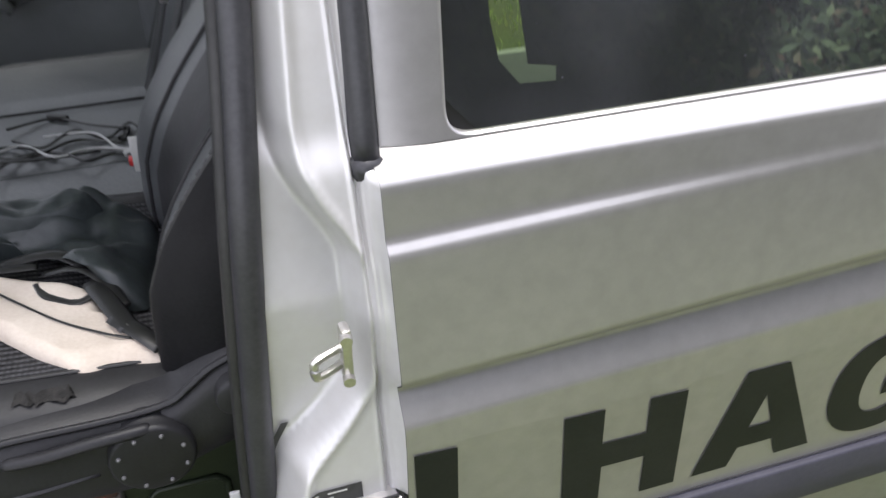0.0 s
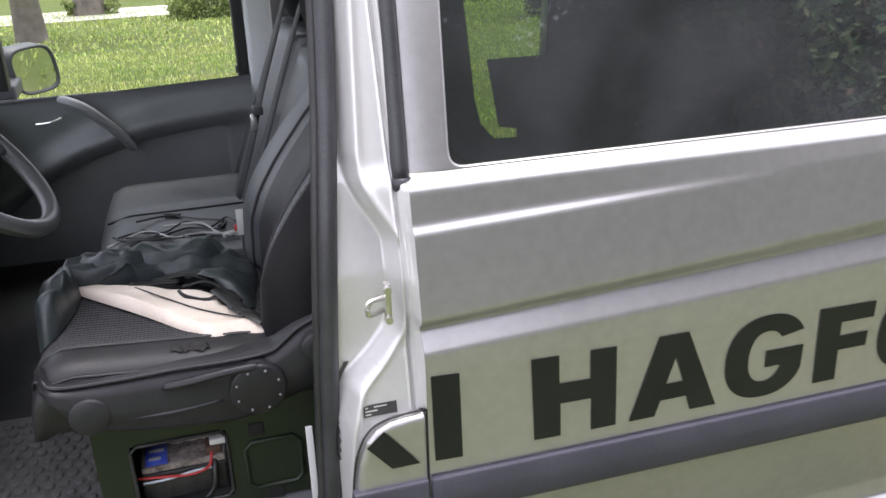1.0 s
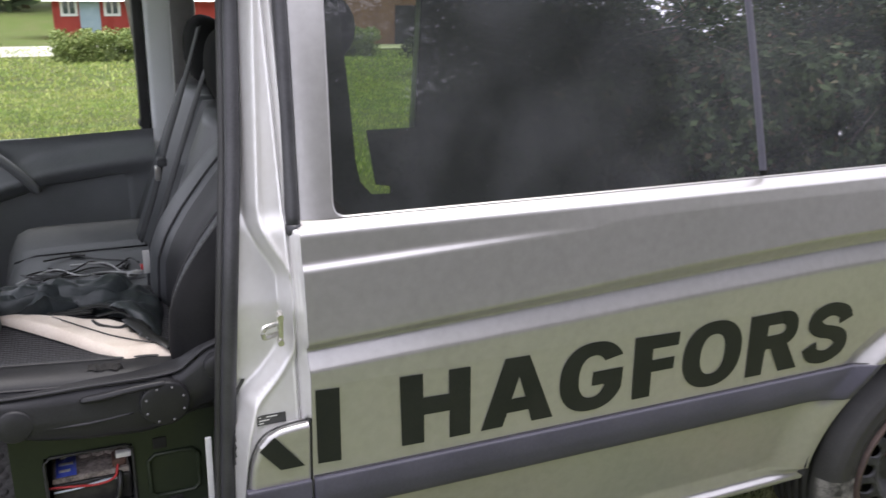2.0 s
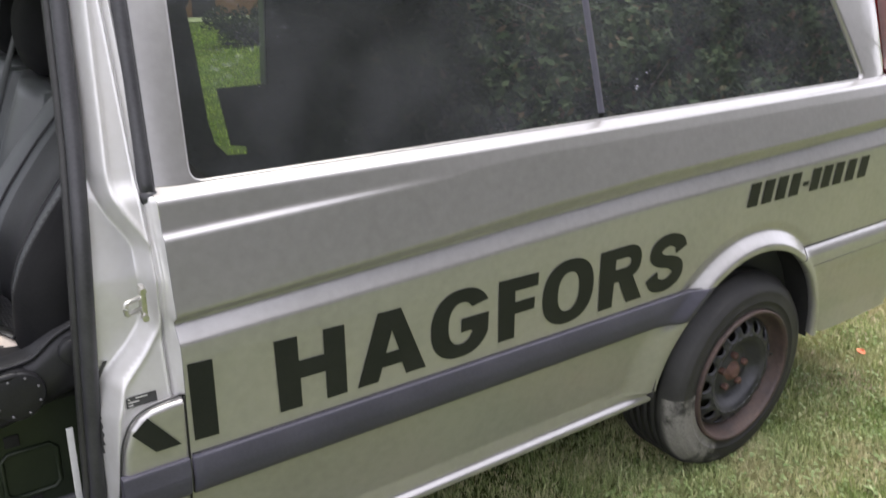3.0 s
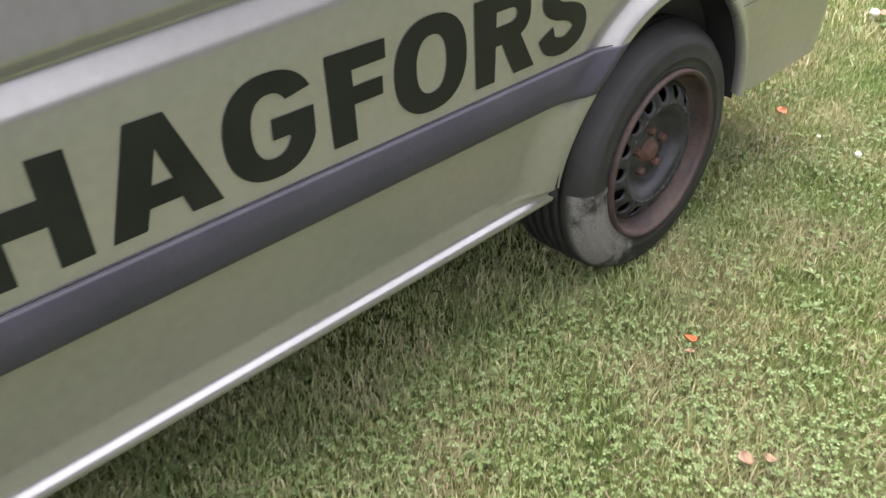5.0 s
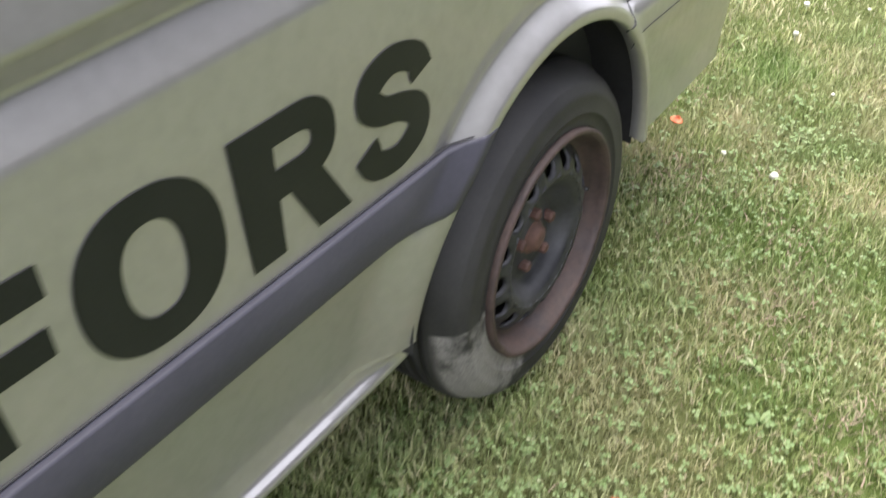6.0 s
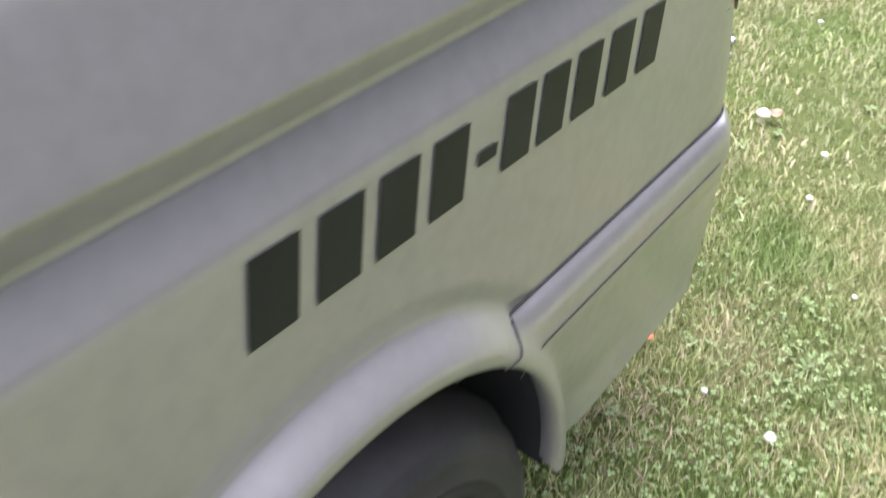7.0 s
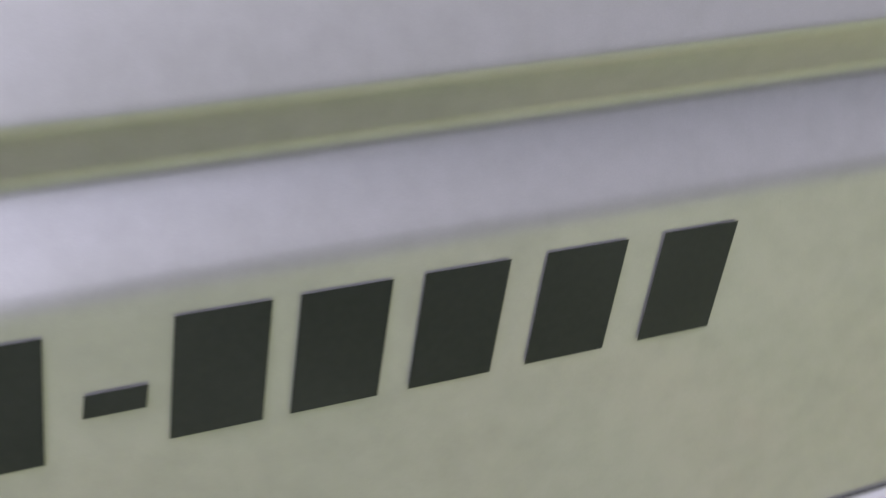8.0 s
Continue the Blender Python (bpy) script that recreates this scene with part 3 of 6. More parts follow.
# ---- black lettering ----
def glyph(name, loops, label, lift=0.0016):
    """A flat letter on the panel from outlines (x, z); inner outlines are its counters."""
    bm = bmesh.new()
    edges = []
    for loop in loops:
        vs = [bm.verts.new((x, side_y(max(x, SEAM), z) - lift, z)) for x, z in loop]
        edges += [bm.edges.new((vs[i], vs[(i + 1) % len(vs)])) for i in range(len(vs))]
    bmesh.ops.triangle_fill(bm, use_beauty=True, use_dissolve=False, edges=edges, normal=(0, -1, 0))
    for fc in bm.faces:
        fc.normal_update()
        if fc.normal.y > 0:
            fc.normal_flip()
    return van_part(name, bm, VINYL, label, False)


def arc(cx, cz, a, b, t0, t1, n=18, power=2.3):
    out = []
    for i in range(n + 1):
        t = radians(t0 + (t1 - t0) * i / n)
        c, s = math.cos(t), math.sin(t)
        out.append((cx + a * math.copysign(abs(c) ** (2 / power), c), cz + b * math.copysign(abs(s) ** (2 / power), s)))
    return out


def ribbon(path, w):
    """The outline of a stroke of varying width along a path."""
    left, right = [], []
    for i, p in enumerate(path):
        a, b = path[max(i - 1, 0)], path[min(i + 1, len(path) - 1)]
        d = Vector((b[0] - a[0], b[1] - a[1])).normalized()
        h = w[i] / 2 if isinstance(w, list) else w / 2
        left.append((p[0] - d.y * h, p[1] + d.x * h))
        right.append((p[0] + d.y * h, p[1] - d.x * h))
    return left + right[::-1]


B, T = 0.731, 0.893
M = (B + T) / 2
letter = "black vinyl letter"
glyph("letter_i", [[(0.025, B + 0.001), (0.073, B - 0.001), (0.070, T), (0.022, T + 0.002)]], letter)
glyph("letter_h", [[(0.202, B + 0.002), (0.251, B + 0.001), (0.249, 0.797), (0.306, 0.796), (0.308, B), (0.356, B), (0.350, T - 0.003), (0.301, T - 0.002), (0.303, 0.836), (0.246, 0.837), (0.244, T - 0.001), (0.194, T)]], letter)
glyph("letter_a", [[(0.381, B), (0.432, B), (0.442, 0.762), (0.493, 0.762), (0.503, B), (0.556, B), (0.488, T), (0.430, T)], [(0.451, 0.795), (0.460, 0.826), (0.466, 0.846), (0.473, 0.826), (0.484, 0.795)]], letter)
g_out = arc(0.652, M, 0.084, 0.085, 28, 338, 40)
g_in = arc(0.652, M, 0.036, 0.052, 332, 40, 30)
glyph("letter_g", [g_out + [(0.731, 0.823), (0.652, 0.823), (0.652, 0.789), (0.682, 0.789)] + g_in], letter)
glyph("letter_f", [[(0.764, B + 0.001), (0.813, B + 0.001), (0.811, 0.795), (0.872, 0.795), (0.872, 0.826), (0.810, 0.826), (0.809, 0.854), (0.880, 0.854), (0.880, T - 0.006), (0.757, T - 0.004)]], letter)
glyph("letter_o", [arc(0.984, M, 0.086, 0.086, 0, 354, 47), arc(0.984, M, 0.036, 0.052, 0, 351, 39)], letter)
bowl_o = arc(1.185, 0.846, 0.058, 0.047, 90, -62, 16, 2.4)
bowl_i = arc(1.180, 0.846, 0.024, 0.014, -88, 88, 12, 2.4)
glyph("letter_r", [[(1.096, B - 0.003), (1.146, B - 0.003), (1.147, 0.796), (1.164, 0.796), (1.200, B - 0.002), (1.259, B - 0.002), (1.216, 0.803)] + bowl_o[::-1][1:] + [(1.088, T - 0.002)], [(1.147, 0.832)] + bowl_i + [(1.147, 0.860)]], letter)
s_path = smooth_path([(1.404, 0.838, 0), (1.392, 0.862, 0), (1.350, 0.875, 0), (1.310, 0.862, 0), (1.302, 0.838, 0), (1.325, 0.819, 0), (1.365, 0.808, 0), (1.394, 0.790, 0), (1.392, 0.763, 0), (1.352, 0.744, 0), (1.308, 0.753, 0), (1.292, 0.780, 0)], 5)
sw = [0.046 - 0.010 * math.sin(math.pi * i / (len(s_path) - 1) * 3) ** 2 for i in range(len(s_path))]
glyph("letter_s", [ribbon([(p.x, p.y) for p in s_path], sw)], letter)
DIGITS = [(1.678, 1.738), (1.746, 1.806), (1.813, 1.873), (1.881, 1.941), (1.990, 2.048), (2.052, 2.111), (2.118, 2.178), (2.189, 2.251), (2.264, 2.325)]
for x0, x1 in DIGITS:
    zlo, zhi, c, h = 0.906, 0.976, (x0 + x1) / 2, (x1 - x0) * 0.41
    glyph("number_bar", [[(c - h - 0.006, zlo), (c + h - 0.006, zlo), (c + h + 0.006, zhi), (c - h + 0.006, zhi)]], "plain black bar in a row")
glyph("number_bar", [[(1.951, 0.928), (1.981, 0.928), (1.984, 0.941), (1.954, 0.941)]], "plain black bar in a row")

# ---- door opening: jamb, fuel flap, seal, sill ----
CREST = [(0.30, -0.128), (0.745, -0.127), (0.80, -0.122), (0.868, -0.104), (0.914, -0.06), (0.954, -0.030), (0.992, -0.021), (1.105, -0.020), (1.134, -0.034), (1.163, -0.053), (1.197, -0.068), (1.235, -0.071), (1.7, -0.032)]
FLAP_EDGE = [(0.425, -0.128), (0.60, -0.118), (0.68, -0.112), (0.75, -0.104), (0.790, -0.090), (0.810, -0.073), (0.820, -0.050), (0.8245, -0.018), (0.826, 0.0098)]


def jamb_y(x, z):
    """The B-pillar's face in the door opening: a pocket in front of a raised crest, a double step up to the seam."""
    c = float((np.interp(z + DELTA * 2.5, [a for a, _ in CREST], [b for _, b in CREST]) * DELTA_W).sum())
    u = max(0.0, min(1.0, (x - c + 0.004) / 0.024))
    u = u * u * (3 - 2 * u)
    base = 0.052 * max(0.0, min(1.0, (z - 1.05) / 0.17)) + max(0.0, 0.34 * (z - 1.19))
    lower = max(0.0, min(1.0, (0.94 - z) / 0.12))
    y = 0.098 - u * (0.045 + 0.024 * lower)
    ridge = math.exp(-(((x - c - 0.02) / 0.007) ** 2))
    y -= 0.006 * ridge
    for at, depth in ((-0.006, 0.006), (0.006, 0.007)):
        y -= depth * (0.5 + 0.5 * math.tanh((x - at) / 0.0016))
    y += 0.012 * math.exp(-(((x + 0.001) / 0.003) ** 2))
    edge = max(0.0, min(1.0, (x - 0.004) / 0.011)) ** 2
    body = side_y(SEAM, z) + 0.002 if z < 1.2 else upper_y(SEAM, z)
    y = (y + base) * (1 - edge) + body * edge
    if z < 0.85:
        front = float(np.interp(z, [a for a, _ in FLAP_EDGE], [b for _, b in FLAP_EDGE]))
        under = (0.5 + 0.5 * math.tanh((x - front + 0.002) / 0.0025)) * max(0.0, min(1.0, (0.832 - z) / 0.006))
        y = y * (1 - under) + max(y, side_y(SEAM, z) + 0.022) * under
    return y


SEAL_LINE = [(0.36, -0.30), (0.44, -0.30), (0.455, -0.222), (0.485, -0.176), (0.53, -0.145), (0.62, -0.130), (0.76, -0.123), (0.93, -0.112), (1.13, -0.099), (1.30, -0.081), (1.80, -0.031)]
cols = []
for u in list(np.linspace(0, 0.86, 52)) + list(np.linspace(0.87, 1.0, 26)):
    col = []
    for z in np.linspace(0.41, 1.76, 170):
        xf = float(np.interp(z, [a for a, _ in SEAL_LINE], [b for _, b in SEAL_LINE]))
        x = xf + (SEAM - xf) * u
        col.append((x, jamb_y(x, z), z))
    cols.append(col)
van_piece("door_jamb", *grid_mesh(cols), JAMB, "silver door jamb with a pressed crest")




def flap():
    """The fuel flap: follows the side, with a thick rounded edge in front and on top."""
    zs, xs = [a for a, _ in FLAP_EDGE], [b for _, b in FLAP_EDGE]
    cols = []
    for z in list(np.linspace(0.425, 0.76, 40)) + list(np.linspace(0.768, 0.8258, 34)):
        xl = float(np.interp(z, zs, xs))
        col = []
        for u in list(np.linspace(0, 0.25, 12)) + list(np.linspace(0.3, 1.0, 14)):
            x = xl + (0.0098 - xl) * u
            d = min(x - xl, 1.2 * (float(np.interp(x, xs, zs)) - z), 0.014)
            r = 0.014
            col.append((x, side_y(SEAM, z) - 0.002 + r - math.sqrt(max(0.0, r * r - (r - max(0.0, d)) ** 2)), z))
        cols.append([(col[0][0], col[0][1] + 0.03, z)] + col + [(0.0098, col[-1][1] + 0.03, z)])
    return grid_mesh(cols)


van_piece("fuel_flap", *flap(), PAINT, "silver fuel flap behind the front door")
edge = smooth_path([(x - 0.0035, side_y(SEAM, z) + 0.008, z + 0.004 * max(0.0, (z - 0.77) / 0.05)) for z, x in FLAP_EDGE], 4)
van_piece("flap_gap", *tube(edge, 0.0022, 6, up=(0, 1, 0)), RUBBER)
glyph("letter_x", [[(-0.090, 0.786), (-0.060, 0.812), (-0.002, 0.737), (-0.050, 0.737)]], "lower part of a black vinyl letter", 0.0055)
van_piece("flap_rub_strip", [(x - 0.003, y, z) for x, y, z in rub_strip(-0.113, 0.0125)[0]], rub_strip(-0.113, 0.0125)[1], STRIP, "grey plastic strip on the flap", False)


def striker():
    bm = box_bm(-0.037, -0.026, 0.040, 0.06, 0.968, 1.036, 0.005)
    verts, faces = tube(smooth_path([(-0.032, 0.05, 1.012), (-0.06, 0.036, 1.013), (-0.066, 0.034, 1.008), (-0.066, 0.034, 0.996), (-0.06, 0.036, 0.991), (-0.032, 0.05, 0.992)], 4), 0.0048, 8)
    me = mesh_from("t", verts, faces, STEEL)
    bm.from_mesh(me)
    for z in (0.976, 1.028):
        v2, f2 = tube([(-0.032, 0.045, z), (-0.033, 0.034, z)], 0.0062, 10)
        bm.from_mesh(mesh_from("t", v2, f2, STEEL))
    for v in bm.verts:
        v.co.z += 0.014
    return bm


van_part("door_striker", striker(), STEEL, "worn steel door striker loop", angle=40)
LABELMAT = varied("sticker_black", (0.03, 0.03, 0.032), (0.06, 0.06, 0.06), 0.4)
WHITEINK = mat("sticker_print", (0.55, 0.55, 0.53), 0.5)


def sticker(name, x0, x1, z0, z1, bars, slope=0.0, label="black warning sticker with pale print"):
    cols = [[(x, jamb_y(x, z) - 0.002, z) for z in np.linspace(z0, z1, 4) + slope * (x - x0)] for x in np.linspace(x0, x1, 8)]
    ob = van_piece(name, *grid_mesh(cols), LABELMAT, label)
    for bx0, bx1, bz in bars:
        zz = z0 + (z1 - z0) * bz
        cols = [[(x, jamb_y(x, z) - 0.0032, z) for z in (zz - 0.001, zz + 0.001)] for x in np.linspace(x0 + (x1 - x0) * bx0, x0 + (x1 - x0) * bx1, 5)]
        b = piece("print_bar", *grid_mesh(cols), WHITEINK)
        b.parent = ob
    return ob


sticker("warning_sticker", -0.086, -0.030, 0.826, 0.846, [(0.06, 0.14, 0.8), (0.32, 0.7, 0.8), (0.06, 0.42, 0.5), (0.06, 0.22, 0.22)])


def edge_sticker():
    cols = []
    spine = smooth_path([(-0.097, 0, 0.897), (-0.116, 0, 0.858), (-0.122, 0, 0.814), (-0.123, 0, 0.768), (-0.126, 0, 0.715)], 8)
    for k, p in enumerate(spine):
        torn = 0.0042 if k < 12 else 0.0026 + 0.0012 * math.sin(k * 2.3)
        cols.append([(p.x + d * torn, jamb_y(p.x + d * torn, p.z) - 0.003, p.z) for d in (-1, -0.3, 0.3, 1)])
    return grid_mesh(cols)


van_piece("edge_sticker", *edge_sticker(), LABELMAT, "torn black sticker strip along the jamb's edge")

# the opening's rubber seal, round the pillar's front edge down to the sill
SEAL_PATH = smooth_path([(-0.034, 0.370, 1.80), (-0.044, 0.324, 1.70), (-0.066, 0.237, 1.47), (-0.084, 0.172, 1.30), (-0.106, 0.114, 1.13), (-0.123, 0.094, 0.93), (-0.133, 0.094, 0.76), (-0.140, 0.094, 0.62), (-0.155, 0.094, 0.53), (-0.186, 0.094, 0.485), (-0.25, 0.094, 0.465), (-0.42, 0.095, 0.458), (-0.75, 0.095, 0.455), (-1.05, 0.095, 0.455)], 6)
van_piece("door_seal", *tube(SEAL_PATH, 0.0155, 12, up=(0, 1, 0)), SEAL, "black rubber seal round the door opening")
van_piece("seal_lip", *tube([p + Vector((-0.016, 0.012, -0.012 if p.z < 0.5 else 0)) for p in SEAL_PATH], 0.009, 8, up=(0, 1, 0)), RUBBER)
# black channel along the side glass pillar
cols = []
for z in np.linspace(1.186, 1.74, 18):
    y = upper_y(SEAM, z) - 0.013
    x = 0.012 + 0.04 * (z - 1.2)
    cols.append([(x - 0.013, y + 0.03, z), (x - 0.012, y - 0.004, z), (x - 0.004, y - 0.010, z), (x + 0.006, y - 0.010, z), (x + 0.0125, y - 0.004, z), (x + 0.0135, y + 0.03, z)])
v, f = grid_mesh(cols)
f.append(tuple(range(6)))
van_piece("pillar_channel", v, f, SEAL, "black rubber channel beside the rear side window")
cap_v, cap_f = revolve([(0.0001, -0.016), (0.010, -0.014), (0.0155, -0.004), (0.0155, 0.010), (0.001, 0.014)], 14, "z")
van_piece("channel_cap", [(x + 0.012, y + upper_y(SEAM, 1.19) - 0.011, z + 1.190) for x, y, z in cap_v], cap_f, SEAL)


def sill():
    prof = [(0.30, 0.44), (0.10, 0.44), (0.062, 0.438), (0.050, 0.433), (0.0435, 0.424), (0.042, 0.412), (0.040, 0.396), (0.038, 0.383), (0.022, 0.371), (0.024, 0.358), (0.046, 0.340), (0.072, 0.325), (0.12, 0.32)]
    return grid_mesh([[(x, y, z) for y, z in prof] for x in np.linspace(-1.2, SEAM - 0.002, 40)])


van_piece("door_sill", *sill(), PAINT, "silver door sill")
for nm, pts in (("panel_gap", [(0.0125, side_y(SEAM, z) + 0.003, z) for z in np.linspace(0.40, 0.83, 14)]), ("sill_gap", [(SEAM, side_y(SEAM, z) + 0.002, z) for z in (0.335, 0.36, 0.38, 0.40)]),
                ("bumper_gap", [(x, side_y(x, 0.715) - 0.0008, 0.715) for x in np.linspace(2.02, 2.67, 20)]),
                ("arch_gap", [(2.022, lip_y(2.022, 0.715, 0.05) - 0.0005, 0.715), (2.016, lip_y(2.016, 0.70, 0.035) - 0.0005, 0.700), (2.002, lip_y(2.002, 0.685, 0.015) - 0.0005, 0.687), (1.978, -0.0225, 0.682)]),
                ("bumper_seam", [(2.028, bumper_y(2.1, 0.638) + 0.001, 0.628), (2.055, bumper_y(2.1, 0.644) - 0.0012, 0.645)] + [(x, bumper_y(x, 0.648) - 0.0008, 0.648) for x in np.linspace(2.10, 2.62, 14)])):
    van_piece(nm, *tube(smooth_path(pts, 3), 0.0009 if nm == "bumper_seam" else 0.0019, 6, up=(0, 1, 0)), RUBBER)

# step plate in the door opening
STEPGREY = varied("step_plate_plastic", (0.12, 0.112, 0.118), (0.2, 0.19, 0.195), 0.55, 0, 9, 90, 0.3, rough2=0.7)


def oval(inset, z, n=12):
    x0, x1, y0, y1, r = -1.0, -0.158 - inset, 0.108 + inset, 0.224 - inset, 0.055 - inset * 0.6
    pts = [(x0, y0, z)]
    for cx, cy, a0 in ((x1 - r, y0 + r, -math.pi / 2), (x1 - r, y1 - r, 0.0)):
        pts += [(cx + r * math.cos(a0 + math.pi / 2 * k / n), cy + r * math.sin(a0 + math.pi / 2 * k / n), z) for k in range(n + 1)]
    return pts + [(x0, y1, z)]


step_rings = [oval(0.0, 0.478), oval(0.006, 0.480), oval(0.011, 0.470), oval(0.020, 0.466), oval(0.045, 0.466)]
sv, sf = grid_mesh(step_rings)
sf.append(tuple(range(4 * len(step_rings[0]), 5 * len(step_rings[0]))))
step = van_piece("step_plate", sv, sf, STEPGREY, "grey plastic step plate with a raised rim")
for nm, pts, r, m in (("rim_groove", oval(0.013, 0.4695), 0.003, RUBBER), ("inner_groove", oval(0.026, 0.4665), 0.0018, RUBBER), ("tread_line", [(-0.36, 0.150, 0.467), (-0.29, 0.160, 0.467), (-0.235, 0.178, 0.467)], 0.0014, RUBBER), ("tread_line", [(-0.33, 0.172, 0.467), (-0.27, 0.150, 0.467), (-0.222, 0.150, 0.467)], 0.0014, RUBBER), ("grip_bar", [(-0.40, 0.225 - 0.02, 0.473), (-0.30, 0.205, 0.474), (-0.245, 0.190, 0.474)], 0.007, RUBBER)):
    g = piece(nm, *tube(pts, r, 8), m)
    g.parent = step
van_part("step_floor", box_bm(-1.2, -0.02, 0.10, 0.236, 0.44, 0.4635), RUBBER, "dark step well")
van_part("floor_edge", box_bm(-1.1, -0.150, 0.224, 0.2365, 0.480, 0.524, 0.003), JAMB, "bright metal edge of the cab floor")

# black sheet standing for the shaded inside behind the glass, gap at its front
GAP = [(0.144, 1.60), (0.149, 1.419), (0.150, 1.30), (0.156, 1.262), (0.176, 1.238), (0.216, 1.236), (0.217, 1.250), (0.187, 1.255), (0.178, 1.358), (0.280, 1.358), (0.298, 1.47), (0.320, 1.60)]


def shaded_inside():
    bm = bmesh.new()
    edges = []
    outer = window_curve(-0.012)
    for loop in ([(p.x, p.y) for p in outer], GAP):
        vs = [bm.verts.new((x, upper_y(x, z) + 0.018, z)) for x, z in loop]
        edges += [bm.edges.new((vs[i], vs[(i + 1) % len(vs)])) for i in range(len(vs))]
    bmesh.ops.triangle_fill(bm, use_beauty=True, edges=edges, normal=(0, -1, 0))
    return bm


inside_sheet = van_part("shaded_inside_sheet", shaded_inside(), BLACK, "black sheet for the shaded inside behind the side windows", False)
shell(inside_sheet, 0.004, 0)
van_piece("gap_pole", *tube(smooth_path([(0.279, upper_y(0.28, 1.36) + 0.03, 1.352), (0.297, upper_y(0.3, 1.47) + 0.03, 1.47), (0.319, upper_y(0.32, 1.6) + 0.03, 1.60)], 5), 0.0065, 8, up=(0, 1, 0)), GREYTRIM, "grey pole along the mat's edge")
# rear lamp
LAMP_RED = varied("red_lamp_plastic", (0.56, 0.018, 0.03), (0.66, 0.03, 0.045), 0.3, 0, 30, 140, 0.05)
cols = []
for z in np.linspace(0.872, 1.45, 26):
    back = TAIL - CORNER_R - (0.29 * (z - 0.74) if z < 1.2 else 0.133 + 0.05 * (z - 1.2))
    col = []
    for t in np.linspace(math.asin(np.interp(z, [0.872, 0.9, 0.95, 1.0, 1.04, 1.12, 1.2], [0.45, 0.27, 0.12, 0.04, 0.06, 0.45, 0.6])), math.pi / 2, 14):
        x = back + CORNER_R * math.sin(t)
        col.append((x + 0.004 * math.sin(t), (side_y(x, z) if z < 1.2 else upper_y(x, z)) - 0.004 * math.cos(t), z))
    cols.append(col + [(back + CORNER_R + 0.006, 0.30, z)])
van_piece("rear_lamp", *grid_mesh(cols), LAMP_RED, "red rear lamp")
HX = TAIL - 0.028
hinge = van_part("tailgate_hinge", box_bm(HX - 0.012, HX + 0.012, 0.050, 0.085, 0.722, 0.800, 0.005), RUBBER, "dark metal catch at the tail corner")
for z, r in ((0.792, 0.0085), (0.768, 0.0065)):
    kv, kf = revolve([(0.0001, -0.7 * r), (0.8 * r, -0.5 * r), (r, 0.0), (0.75 * r, 0.55 * r), (0.0001, 0.75 * r)], 12, "z")
    knob = piece("bolt_head", [(x + HX - 0.002, y + 0.050, q + z) for x, y, q in kv], kf, STEEL, None, "bright bolt head")
    knob.parent = hinge
# ---- inside the cab ----
def sub(ob, root):
    """Hang a part built in world places under a thing."""
    ob.parent = root
    if root.parent is None:
        ob.matrix_parent_inverse = root.matrix_world.inverted()
    return ob


def loft(sections, cap=True):
    """Closed outlines joined one after another."""
    n = len(sections[0])
    verts, faces = [p for s in sections for p in s], []
    for i in range(len(sections) - 1):
        for k in range(n):
            j = (k + 1) % n
            faces.append((i * n + k, i * n + j, (i + 1) * n + j, (i + 1) * n + k))
    if cap:
        faces += [tuple(reversed(range(n))), tuple(range((len(sections) - 1) * n, len(sections) * n))]
    return verts, faces


def fabric_material():
    m = mat("ribbed_seat_cloth", (0.02, 0.02, 0.022), 0.85, 0, 0.2)
    n, l, b = nodes_of(m)
    tc, wv, w2 = n.new("ShaderNodeTexCoord"), n.new("ShaderNodeTexWave"), n.new("ShaderNodeTexWave")
    for w, d, s in ((wv, "Y", 30.0), (w2, "X", 50.0)):
        w.bands_direction = d
        w.inputs["Scale"].default_value = s
        w.inputs["Distortion"].default_value = 0.4
        l.new(tc.outputs["Object"], w.inputs[0])
    both = mix(m, 0.5, wv.outputs[0], w2.outputs[0], "MULTIPLY")
    fuzz = noise_node(m, 160, 3)
    l.new(mix(m, 0.3, ramp(m, both, [(0.2, (0.010, 0.010, 0.011)), (0.6, (0.085, 0.085, 0.09))]), ramp(m, fuzz.outputs[0], [(0.3, (0.01,) * 3), (0.7, (0.09, 0.09, 0.095))])), b.inputs["Base Color"])
    bump(m, both, 0.7, 0.003)
    return m


CLOTH = fabric_material()
SHELL = varied("seat_shell_plastic", (0.016, 0.016, 0.018), (0.029, 0.029, 0.032), 0.36, 0, 6, 240, 0.35, 0.0006, spec=0.27, rough2=0.46)
CUSHION = varied("worn_black_hide", (0.013, 0.013, 0.014), (0.026, 0.026, 0.028), 0.42, 0.0, 6, 170, 0.35, 0.0008, spec=0.35, rough2=0.55)
SIDECLOTH = varied("black_side_cloth", (0.006, 0.006, 0.007), (0.014, 0.014, 0.015), 0.9, 0, 8, 260, 0.3, 0.0008, spec=0.2)
THREAD = mat("pale_stitching", (0.11, 0.11, 0.115), 0.8)
CREAM = varied("cream_fabric", (0.62, 0.53, 0.44), (0.74, 0.66, 0.57), 0.85, 0, 9, 220, 0.4, 0.001)
JACKET = varied("dark_coated_fabric", (0.018, 0.023, 0.024), (0.040, 0.049, 0.051), 0.30, 0, 12, 120, 0.3, 0.002, rough2=0.5)
OLIVE = varied("dark_olive_steel", (0.008, 0.014, 0.006), (0.015, 0.023, 0.010), 0.5, 0.1, 5, 120, 0.2)

